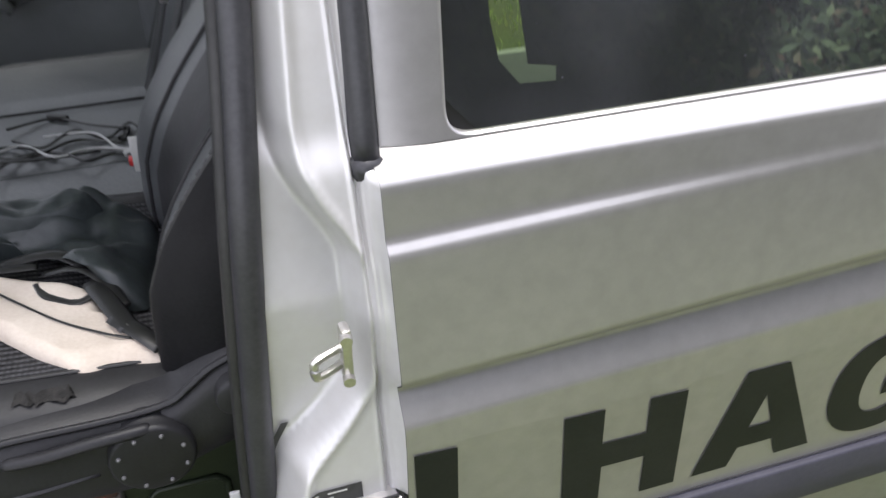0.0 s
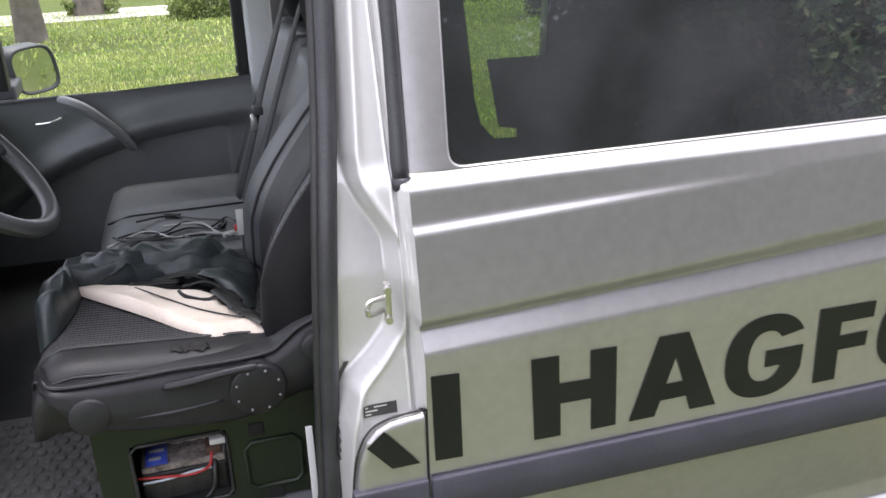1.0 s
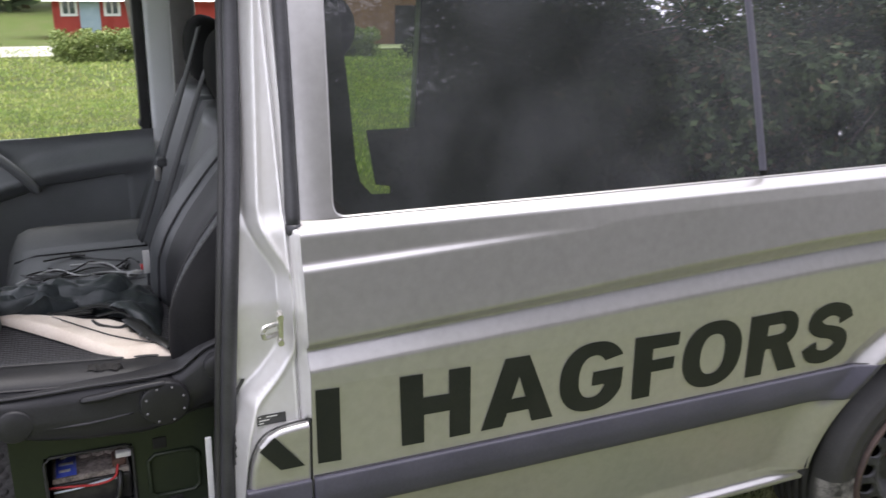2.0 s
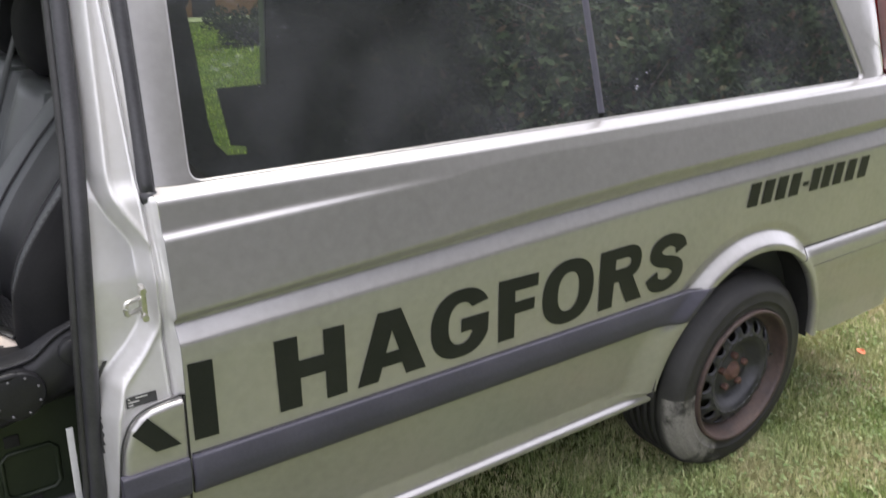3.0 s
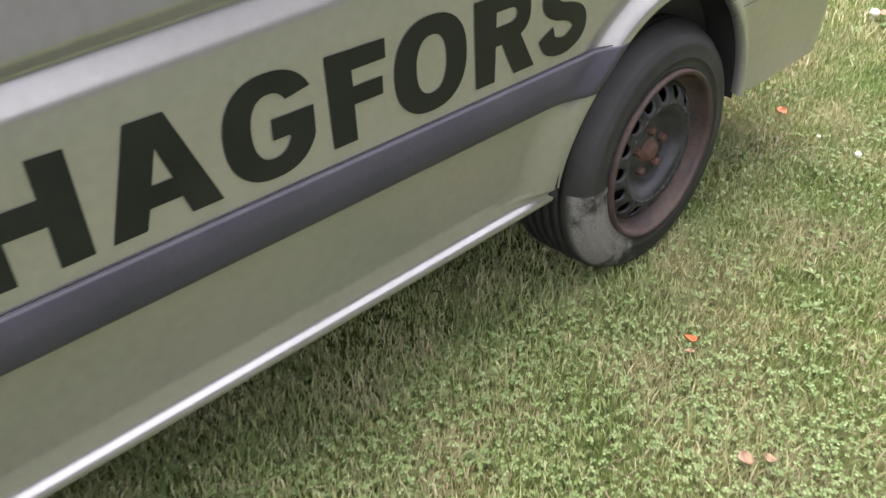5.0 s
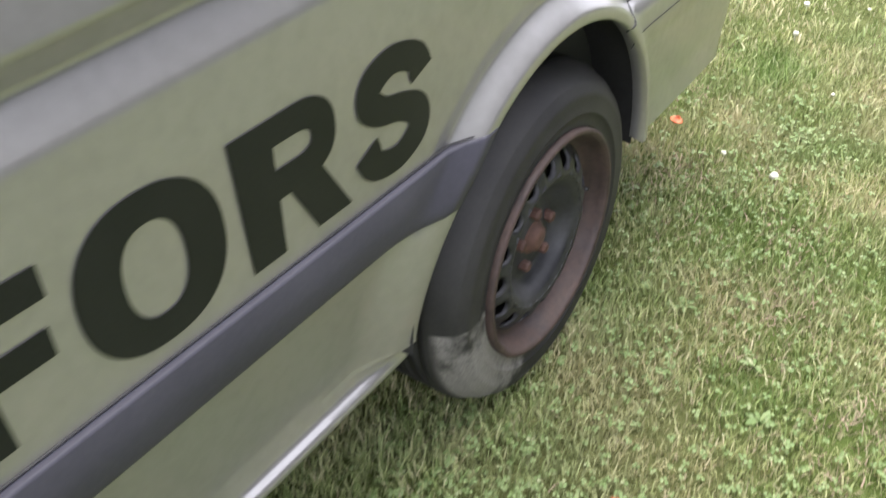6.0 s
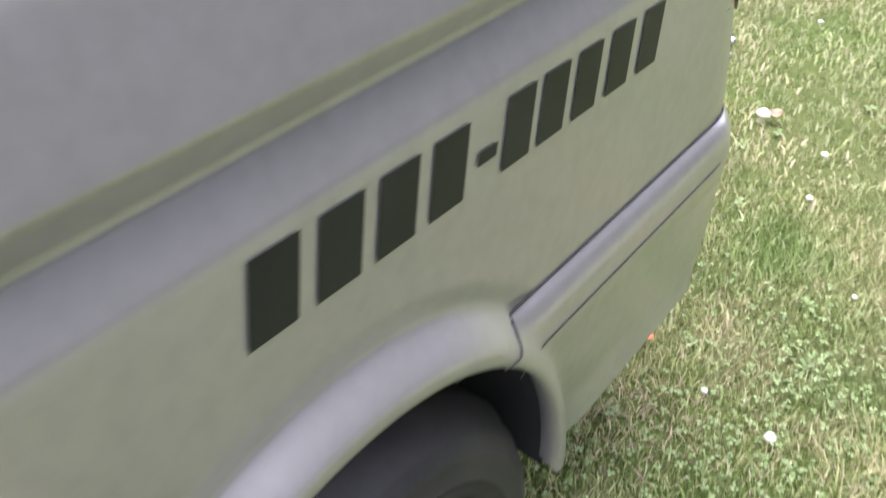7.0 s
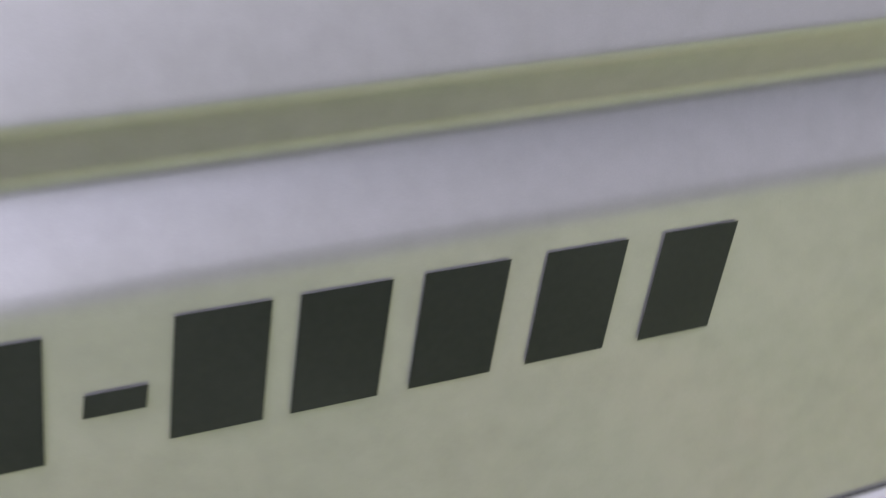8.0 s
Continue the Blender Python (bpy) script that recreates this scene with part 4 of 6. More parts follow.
seat = thing("driver_seat", (-0.35, 0.42, 0.70), "worn black driver's seat with ribbed cloth and leather bolsters", "seat")
SY0, SY1 = 0.175, 0.675


def cushion_top(x):
    """Height of the cushion's middle: high at the front edge, sinking towards the back."""
    u = (x + 0.60) / 0.42
    nose = math.sqrt(max(0.0, 1 - (1 - min(1, max(0.0, u) / 0.17)) ** 2))
    return 0.846 + 0.079 * nose - 0.034 * max(0.0, u)


NEAR = [(0.012, -0.13), (0.0, -0.10), (-0.005, -0.06), (-0.003, -0.03), (0.004, -0.012), (0.016, -0.001), (0.032, 0.006), (0.050, 0.009), (0.068, 0.008), (0.095, 0.002), (0.14, -0.003), (0.195, -0.005)]


def cushion():
    secs = []
    for i in range(25):
        x = -0.60 + 0.42 * (i / 24) ** 1.3
        top = cushion_top(x)
        half = [(SY0 + dy, max(0.80, top + dz)) for dy, dz in NEAR]
        other = [(SY1 - dy, max(0.80, top + dz)) for dy, dz in reversed(NEAR)]
        secs.append([(x, y, z) for y, z in half + [(0.425, top - 0.006)] + other])
    return loft(secs)


cush = sub(piece("cushion", *cushion(), CUSHION, None, "black leather-edged seat cushion"), seat)
cols = []
for x in np.linspace(-0.588, -0.182, 26):
    top = cushion_top(float(x))
    cols.append([(x, SY0 + dy, top + dz + 0.002) for dy, dz in ((0.064, 0.006), (0.068, 0.0085), (0.095, 0.0035), (0.14, -0.001), (0.195, -0.003), (0.25, -0.003), (0.305, -0.003), (0.36, -0.001), (0.405, 0.0035), (0.432, 0.0085), (0.436, 0.006))])
sub(piece("seat_cloth", *grid_mesh(cols), CLOTH, None, "ribbed black cloth seat centre"), cush)
seam = [(x, SY0 + 0.063, cushion_top(x) + 0.0095) for x in np.linspace(-0.592, -0.182, 18)]
sub(piece("piping", *tube(seam, 0.0028, 6), RUBBER), cush)
seam2 = [(-0.590, SY0 + 0.02, 0.885), (-0.583, SY0 + 0.008, 0.905)] + [(x, SY0 + 0.0025, cushion_top(x) - 0.014 + 0.004 * (x + 0.56)) for x in np.linspace(-0.56, -0.19, 12)]
sub(piece("piping", *tube(smooth_path(seam2, 3), 0.0028, 6), SHELL), cush)
TORN = varied("torn_leather", (0.006, 0.006, 0.006), (0.03, 0.028, 0.026), 0.9, 0, 40, 150, 0.8, 0.004)
cols = [[(-0.375 + 0.065 * u + 0.006 * math.sin(9 * u + w), SY0 + 0.022 + 0.014 * w + 0.004 * math.sin(23 * u), 0.913 + 0.006 * w - 0.006 * u + 0.003 * math.sin(40 * u)) for w in (0, 0.5, 1)] for u in np.linspace(0, 1, 14)]
sub(piece("torn_patch", *grid_mesh(cols), TORN, None, "scuffed tear in the bolster's leather"), cush)


def backrest():
    secs = []
    for i in range(26):
        u = i / 25
        z = 0.865 + 0.57 * u
        xf = float((np.interp(z + DELTA * 6, [0.86, 0.90, 1.0, 1.06, 1.12, 1.2, 1.3, 1.45], [-0.205, -0.214, -0.208, -0.184, -0.146, -0.084, 0.004, 0.115]) * DELTA_W).sum())
        half = 0.245 * (1 - 0.22 * max(0, (u - 0.6) / 0.4) ** 2) * (0.96 + 0.04 * math.sin(u * 3))
        thick = 0.15 * (1 - 0.45 * u) * (1 if u < 0.93 else 1 - 0.5 * ((u - 0.93) / 0.07) ** 2)
        ring = []
        for k in range(29):
            w = 2 * k / 28 - 1
            aw = abs(w)
            fx = xf + 0.048 * (1 - 0.5 * u) * (0.5 + 0.5 * math.cos(math.pi * min(1.0, aw / 0.78))) + 0.045 * max(0.0, (aw - 0.86) / 0.14) ** 2
            ring.append((fx, 0.425 + half * w, z))
        ring += [(xf + thick * 0.7, 0.425 + half * 1.02, z), (xf + thick, 0.425 + half * 0.9, z), (xf + thick * 1.1, 0.425, z), (xf + thick, 0.425 - half * 0.9, z), (xf + thick * 0.7, 0.425 - half * 1.02, z)]
        secs.append(ring)
    return secs


BACK = backrest()
back = sub(piece("backrest", *loft(BACK), LEATHER, None, "black leather driver's backrest with side bolsters"), seat)
for idx in (3, 7, 21):
    pts = [Vector(s[idx]) + Vector((-0.0015, 0, 0)) for s in BACK[1:-1]]
    sub(piece("piping", *tube(pts, 0.0032, 6, up=(0, 1, 0)), SHELL if idx != 3 else RUBBER), back)
stitch = [Vector(s[4]) + Vector((-0.001, -0.001, 0)) for s in BACK[1:-1]]
for i in range(0, len(stitch) - 1):
    for k in (0.1, 0.6):
        a, b2 = stitch[i].lerp(stitch[i + 1], k), stitch[i].lerp(stitch[i + 1], k + 0.28)
        sub(piece("stitch", *tube([a, b2], 0.0010, 4, up=(0, 1, 0)), THREAD), back)
cols = []
for s in BACK[1:-1]:
    a, c = Vector(s[0]), Vector(s[-1])
    cols.append([Vector(s[k]) + Vector((-0.003, -0.0012, 0)) for k in (3, 2, 1)] + [a.lerp(c, u) + Vector((-0.002 * (1 - u), -0.0022 - 0.006 * math.sin(math.pi * u), 0)) for u in (0.0, 0.2, 0.5, 0.8, 1.0)])
sub(piece("side_panel", *grid_mesh(cols), SIDECLOTH, None, "plain black cloth side of the backrest"), back)
cols = []
for s in BACK[1:-1]:
    cols.append([(s[k][0] - 0.0025, s[k][1], s[k][2]) for k in range(9, 20)])
sub(piece("back_cloth", *grid_mesh(cols), CUSHION, None, "dark perforated backrest centre"), back)


def headrest(cx, cy, cz, w=0.27, h=0.085, d=0.055):
    secs = []
    for i in range(11):
        u = 2 * i / 10 - 1
        r = math.sqrt(max(0.02, 1 - abs(u) ** 3.2))
        secs.append([(cx + d * r * math.cos(t) + 0.015 * math.cos(t) ** 2, cy + w / 2 * u, cz + h * r * math.sin(t)) for t in np.linspace(0, 2 * math.pi, 20, endpoint=False)])
    return loft(secs)


sub(piece("headrest", *headrest(0.15, 0.425, 1.535), LEATHER, None, "black leather headrest"), seat)
for dy in (-0.06, 0.06):
    sub(piece("headrest_post", *tube([(0.12, 0.425 + dy, 1.38), (0.15, 0.425 + dy, 1.50)], 0.006, 8, up=(0, 1, 0)), STEEL), seat)


def side_shell():
    """The moulded plastic cover along the seat's outer side, rising to the backrest's hinge."""
    top = [(-0.574, 0.918), (-0.553, 0.900), (-0.47, 0.898), (-0.37, 0.900), (-0.27, 0.899), (-0.213, 0.905), (-0.188, 0.922), (-0.160, 0.943), (-0.115, 0.960), (-0.080, 0.955)]
    bot = [(-0.572, 0.895), (-0.550, 0.850), (-0.50, 0.806), (-0.42, 0.788), (-0.34, 0.780), (-0.27, 0.778), (-0.205, 0.798), (-0.165, 0.812), (-0.12, 0.825), (-0.080, 0.835)]
    cols = []
    for (xa, za), (xb, zb) in [((p.x, p.z), (q.x, q.z)) for p, q in zip(smooth_path([(x, 0, z) for x, z in top], 4), smooth_path([(x, 0, z) for x, z in bot], 4))]:
        col = [(xa, 0.205, za + 0.002)]
        for k in range(9):
            w = k / 8
            col.append((xa + (xb - xa) * w, 0.158 - 0.014 * math.sin(w * math.pi) + 0.010 * (w < 0.05 or w > 0.95) + 0.006 * math.exp(-(((w - 0.42) / 0.05) ** 2)), za + (zb - za) * w))
        col.append((xb, 0.23, zb - 0.002))
        cols.append(col)
    return grid_mesh(cols)


cover = sub(piece("side_cover", *side_shell(), SHELL, None, "dark grey moulded plastic seat cover"), seat)


bead = smooth_path([(-0.572, 0.172, 0.912), (-0.553, 0.160, 0.9005), (-0.47, 0.157, 0.899), (-0.37, 0.157, 0.901), (-0.27, 0.157, 0.900), (-0.213, 0.157, 0.906), (-0.188, 0.157, 0.923), (-0.160, 0.157, 0.944), (-0.115, 0.157, 0.961)], 4)
sub(piece("edge_bead", *tube(bead, 0.0042, 8), SHELL), cover)


def dial(name, x, y, z, r, dots, label):
    v, f = revolve([(r * 1.08, 0.014), (r * 1.08, 0.004), (r, 0.0), (r, -0.016), (r * 0.97, -0.021), (r * 0.9, -0.023), (r * 0.3, -0.0245), (0.0005, -0.0245)], 44)
    ob = sub(piece(name, [(a + x, b2 + y, c + z) for a, b2, c in v], f, SHELL, None, label), cover)
    for k in range(dots):
        t = 2 * math.pi * (k + 0.5) / dots
        v, f = revolve([(0.0042, 0.0), (0.0042, -0.002), (0.003, -0.0035), (0.0003, -0.0035)], 8)
        d = piece("dimple", [(0.6 * a + x + 0.78 * r * math.cos(t), b2 + y - 0.0235, 0.6 * c + z + 0.78 * r * math.sin(t)) for a, b2, c in v], f, THREAD)
        d.parent = ob.parent
        d.matrix_parent_inverse = ob.matrix_parent_inverse
    return ob


dial("recline_knob", -0.241, 0.157, 0.848, 0.048, 8, "round ribbed recline knob")
dial("front_knob", -0.508, 0.165, 0.846, 0.033, 0, "round height knob")
dial("hinge_cap", -0.138, 0.157, 0.910, 0.026, 0, "round hinge cap")
lever = smooth_path([(-0.392, 0.150, 0.876), (-0.35, 0.142, 0.882), (-0.30, 0.139, 0.889), (-0.26, 0.139, 0.891), (-0.235, 0.142, 0.890)], 5)
sub(piece("lever", *tube(lever, [0.004] + [0.0075] * (len(lever) - 2) + [0.005], 10, flat=1.0), SHELL, None, "grey plastic lever"), cover)
sub(piece("rib", *tube(smooth_path([(-0.456, 0.150, 0.829), (-0.38, 0.1455, 0.829), (-0.30, 0.1465, 0.835)], 4), 0.0035, 8), SHELL), cover)

# seat base with the battery bay
BAY = (-0.475, -0.305, 0.555, 0.70)
base_parts = [("base_panel", -0.535, BAY[0], 0.53, 0.765), ("base_panel", BAY[1], -0.11, 0.53, 0.765), ("base_panel", BAY[0], BAY[1], BAY[3], 0.765), ("base_panel", BAY[0], BAY[1], 0.53, BAY[2])]
base = new("base")
tagged(base, "dark olive steel seat box with an open battery bay")
sub(base, seat)
for nm, x0, x1, z0, z1 in base_parts:
    sub(part(nm, box_bm(x0, x1, 0.262, 0.270, z0, z1), OLIVE, None, "", False), base)
sub(part("side_panel", box_bm(-0.535, -0.527, 0.271, 0.66, 0.53, 0.765), OLIVE, None, "", False), base)
sub(part("top_panel", box_bm(-0.54, -0.105, 0.255, 0.67, 0.766, 0.786, 0.004), OLIVE, None, "", False), base)
rim_pts = [(BAY[0] + 0.012, BAY[2]), (BAY[1] - 0.012, BAY[2]), (BAY[1], BAY[2] + 0.012), (BAY[1], BAY[3] - 0.012), (BAY[1] - 0.012, BAY[3]), (BAY[0] + 0.012, BAY[3]), (BAY[0], BAY[3] - 0.012), (BAY[0], BAY[2] + 0.012)]
sub(piece("bay_rim", *tube([(x, 0.260, z) for x, z in rim_pts], 0.0035, 8, True, up=(0, 1, 0)), RUBBER), base)
em = [(-0.262, 0.560), (-0.185, 0.560), (-0.172, 0.573), (-0.172, 0.650), (-0.185, 0.663), (-0.262, 0.663), (-0.275, 0.650), (-0.275, 0.573)]
sub(piece("embossed_panel", *tube([(x, 0.260, z) for x, z in em], 0.005, 8, True, up=(0, 1, 0)), OLIVE, None, "pressed rectangle"), base)
for x, z in ((-0.25, 0.69), (-0.225, 0.542)):
    sub(part("square_hole", box_bm(x - 0.014, x + 0.014, 0.2585, 0.2615, z - 0.013, z + 0.013, 0.002), BLACK, None), base)
sub(part("clip", box_bm(-0.505, -0.493, 0.256, 0.262, 0.565, 0.583, 0.002), STEEL, None), base)
sub(part("seat_rail", box_bm(-0.54, -0.12, 0.24, 0.262, 0.764, 0.778, 0.003), BLACK, None), base)
bracket = part("white_bracket", box_bm(-0.170, -0.158, 0.145, 0.150, 0.52, 0.750, 0.001), varied("pale_plastic", (0.55, 0.55, 0.55), (0.65, 0.65, 0.66), 0.5))
tagged(bracket, "narrow pale plastic strip standing beside the seat", "strip")

battery = thing("car_battery", (-0.39, 0.37, 0.545), "dirty car battery with a blue label in the seat box", "battery")
CASE = varied("battery_case", (0.012, 0.012, 0.013), (0.04, 0.038, 0.035), 0.5, 0, 30, 140, 0.3)
GRIME = varied("grimy_battery_top", (0.10, 0.085, 0.075), (0.36, 0.31, 0.28), 0.8, 0, 40, 160, 0.6, 0.004)
BLUE = varied("blue_label", (0.04, 0.08, 0.50), (0.08, 0.13, 0.62), 0.35, 0, 20, 120, 0.05)
RED_WIRE, PALE_WIRE, BLACK_WIRE = mat("red_wire", (0.4, 0.02, 0.02), 0.45), mat("pale_wire", (0.5, 0.55, 0.62), 0.45), mat("black_wire", (0.012, 0.012, 0.012), 0.4)
sub(part("case", box_bm(-0.468, -0.312, 0.29, 0.46, 0.590, 0.652, 0.005), CASE, None), battery)
sub(part("cover", box_bm(-0.466, -0.314, 0.292, 0.458, 0.653, 0.666, 0.003), GRIME, None, "dusty battery top"), battery)
lab = sub(part("label", box_bm(-0.458, -0.418, 0.296, 0.40, 0.6665, 0.6685), BLUE, None, "blue label with white print"), battery)
for k, (a, b2) in enumerate(((-0.452, -0.43), (-0.452, -0.424), (-0.45, -0.438))):
    sub(part("print_bar", box_bm(a, b2, 0.31 + 0.026 * k, 0.32 + 0.026 * k, 0.6688, 0.6694), WHITEINK, None), lab)
for x in (-0.40, -0.372, -0.345):
    v, f = revolve([(0.015, 0.0), (0.015, 0.006), (0.012, 0.008), (0.0005, 0.008)], 16, "z")
    sub(piece("cell_cap", [(a + x, b2 + 0.37, c + 0.666) for a, b2, c in v], f, GRIME), battery)
sub(part("terminal_clamp", box_bm(-0.347, -0.318, 0.296, 0.335, 0.668, 0.684, 0.004), RUST, None, "corroded terminal clamp"), battery)
sub(part("fuse_block", box_bm(-0.338, -0.306, 0.300, 0.318, 0.684, 0.696, 0.003), varied("white_plug", (0.6, 0.6, 0.58), (0.7, 0.7, 0.68), 0.5), None, "white plastic plug"), battery)
for nm, pts, r, m in (("red_wire", [(-0.475, 0.285, 0.652), (-0.43, 0.280, 0.650), (-0.38, 0.278, 0.645), (-0.345, 0.282, 0.652), (-0.335, 0.300, 0.675)], 0.0028, RED_WIRE),
                      ("pale_wire", [(-0.465, 0.283, 0.640), (-0.42, 0.280, 0.643), (-0.37, 0.280, 0.650), (-0.34, 0.284, 0.648)], 0.0025, PALE_WIRE),
                      ("thick_cable", [(-0.335, 0.310, 0.668), (-0.334, 0.282, 0.640), (-0.345, 0.275, 0.600), (-0.39, 0.275, 0.566), (-0.44, 0.28, 0.556), (-0.47, 0.30, 0.575)], 0.0065, BLACK_WIRE)):
    sub(piece(nm, *tube(smooth_path(pts, 6), r, 8), m), battery)

battery.location.z -= 0.038

# passenger double seat
BENCHHIDE = varied("worn_bench_leather", (0.075, 0.079, 0.082), (0.13, 0.135, 0.138), 0.36, 0.0, 7, 170, 0.3, 0.0008, rough2=0.5)
bench = thing("passenger_bench", (-0.33, 1.15, 0.70), "worn grey-black leather double passenger seat", "seat")


def bench_cushion():
    secs = []
    for i in range(15):
        u = i / 14
        x = -0.57 + 0.44 * u
        nose = math.sqrt(max(0.0, 1 - (1 - min(1, u / 0.2)) ** 2))
        top = 0.715 + 0.085 * nose
        ring = []
        for k in range(25):
            w = k / 24
            groove = 0.012 * math.exp(-(((w - 0.27) / 0.012) ** 2)) + 0.010 * math.exp(-(((w - 0.62) / 0.012) ** 2))
            ring.append((x, 0.72 + 0.80 * w, top + 0.012 * math.sin(w * math.pi) - groove))
        ring += [(x, 1.525, 0.715), (x, 1.51, 0.685), (x, 0.73, 0.685), (x, 0.716, 0.715)]
        secs.append(ring)
    return loft(secs)


sub(piece("cushion", *bench_cushion(), BENCHHIDE, None, "worn grey-black leather bench cushion with stitched seams"), bench)
for y in (0.936, 1.216):
    sub(piece("piping", *tube([(-0.54, y, 0.790), (-0.48, y, 0.806), (-0.30, y, 0.806), (-0.14, y, 0.806)], 0.003, 6), SHELL), bench)
for y0, y1 in ((0.72, 1.115), (1.125, 1.53)):
    secs = []
    for i in range(16):
        u = i / 15
        z, xf = 0.79 + 0.475 * u, -0.180 + 0.18 * u
        ring = []
        for k in range(17):
            w = 2 * k / 16 - 1
            ring.append((xf - 0.018 * math.cos(w * math.pi) * (abs(w) < 0.98), (y0 + y1) / 2 + (y1 - y0) / 2 * w * (1 - 0.15 * max(0, u - 0.7) / 0.3), z))
        ring += [(xf + 0.09, y1, z), (xf + 0.10, y0, z)]
        secs.append(ring)
    sub(piece("backrest", *loft(secs), LEATHER, None, "black leather passenger backrest"), bench)
    sub(piece("headrest", *headrest(0.065, (y0 + y1) / 2 + 0.10, 1.365, 0.26, 0.105, 0.075), SIDECLOTH, None, "rounded black headrest"), bench)
sub(part("base", box_bm(-0.5, -0.12, 0.76, 1.5, 0.522, 0.684, 0.02), DARK, None), bench)

BELT = varied("belt_webbing", (0.018, 0.019, 0.02), (0.034, 0.035, 0.037), 0.6, 0, 8, 300, 0.3)


def belt(name, pts, w, label):
    path = smooth_path(pts, 8)
    cols = []
    for i, p in enumerate(path):
        d = (path[min(i + 1, len(path) - 1)] - path[max(i - 1, 0)]).normalized()
        s = d.cross(Vector((1, 0.3, 0))).normalized()
        cols.append([p - s * w / 2, p, p + s * w / 2])
    ob = piece(name, *grid_mesh(cols), BELT)
    shell(ob, 0.002)
    return ob


tagged(belt("seat_belt", [(0.03, 1.26, 1.45), (-0.030, 1.20, 1.30), (-0.092, 1.19, 1.13), (-0.142, 1.19, 0.963), (-0.19, 1.19, 0.83)], 0.032, "b"), "grey seat belt hanging beside the passenger seat", "seat belt")
tagged(belt("seat_belt", [(0.05, 1.10, 1.43), (-0.012, 1.06, 1.29), (-0.076, 1.05, 1.12), (-0.136, 1.05, 0.95), (-0.18, 1.05, 0.83)], 0.028, "b"), "grey seat belt lying over the passenger backrest", "seat belt")
sb = thing("belt_buckle", (-0.115, 1.18, 1.04), "metal belt tongue on the hanging belt", "buckle")
sub(part("tongue", box_bm(-0.135, -0.118, 1.155, 1.185, 1.02, 1.062, 0.004), STEEL, None), sb)
sub(part("tongue_grip", box_bm(-0.128, -0.100, 1.152, 1.188, 1.063, 1.086, 0.005), DARK, None), sb)
stalk = thing("belt_stalk", (-0.205, 0.70, 0.88), "short belt stalk with a white tag beside the seat", "buckle")
sub(part("stalk", box_bm(-0.215, -0.195, 0.690, 0.712, 0.86, 0.93, 0.004), DARK, None), stalk)
sub(part("tag", box_bm(-0.222, -0.206, 0.684, 0.688, 0.915, 0.975, 0.001), WHITEINK, None, "white printed tag"), stalk)
sub(part("red_button", box_bm(-0.228, -0.222, 0.686, 0.704, 0.925, 0.935, 0.001), mat("red_plastic", (0.5, 0.03, 0.03), 0.4), None), stalk)

# far front door
door = on_van(part("passenger_door", box_bm(-1.12, -0.085, 1.70, 1.80, 0.45, 1.035, 0.02), DOORTRIM, None, "closed passenger door with dark trim"))


def door_trim():
    cols = []
    for x in np.linspace(-1.1, -0.086, 80):
        col = []
        for z in np.linspace(0.50, 1.078, 90):
            curve = float(np.interp(x, [-1.1, -0.732, -0.617, -0.441, -0.303, -0.125], [0.60, 0.832, 0.882, 0.934, 0.952, 0.968]))
            z = min(z, 1.040 + 0.047 * (x + 0.83) + 0.002) if z > 1.06 else z
            d = z - curve
            y = 1.690 - 0.045 * math.exp(-((d / 0.045) ** 2)) - 0.02 * (0.5 + 0.5 * math.tanh(d / 0.02)) - 0.025 * max(0, (z - 1.03) / 0.048) ** 2
            y += 0.03 * (0.5 + 0.5 * math.tanh((curve - 0.045 - z) / 0.006)) * (0.5 + 0.5 * math.tanh((-0.185 - x) / 0.006))
            col.append((x, y, z))
        cols.append(col)
    return grid_mesh(cols)


def door_part(ob):
    ob.parent = door
    return ob


door_part(piece("trim_panel", *door_trim(), DOORTRIM, None, "moulded dark grey door trim"))
door_part(piece("grab_handle", *tube(smooth_path([(-0.655, 1.66, 1.045), (-0.62, 1.625, 1.040), (-0.575, 1.612, 1.015), (-0.515, 1.612, 0.955), (-0.465, 1.635, 0.885)], 5), [0.012] + [0.016] * 19 + [0.014], 10), DOORTRIM, None, "dark moulded pull handle"))
door_part(piece("door_release", *tube(smooth_path([(-0.735, 1.645, 0.983), (-0.705, 1.635, 0.985), (-0.67, 1.635, 0.992), (-0.645, 1.65, 1.00)], 4), 0.007, 8, flat=0.7), mat("chrome", (0.8, 0.8, 0.8), 0.15, 1.0), None, "bright release lever"))
door_part(part("lock_pin", box_bm(-0.128, -0.120, 1.69, 1.70, 1.075, 1.10, 0.003), DARK, None))
door_part(part("window_frame", box_bm(-0.120, -0.086, 1.70, 1.76, 1.00, 1.70, 0.006), RUBBER, None, "black window frame post"))
door_part(part("window_frame", box_bm(-1.10, -0.15, 1.72, 1.76, 1.62, 1.70, 0.006), RUBBER, None))
door_part(part("quarter_post", box_bm(-0.83, -0.795, 1.70, 1.76, 1.075, 1.62, 0.006), RUBBER, None, "black post in front of the window"))
glass = door_part(piece("door_glass", [(-0.795, 1.74, 1.07), (-0.12, 1.74, 1.07), (-0.12, 1.74, 1.63), (-0.795, 1.74, 1.63)], [(0, 1, 2, 3)], CLEAR, None, "clear door window", False))
glass.visible_shadow = False
on_van(part("pillar_trim", box_bm(-0.084, 0.0, 1.675, 1.78, 0.52, 1.72, 0.015), PALETRIM, None, "pale grey pillar trim"))

MIRROR_AT = pose(-0.748, 1.965, 1.088, 0, 8, -38)


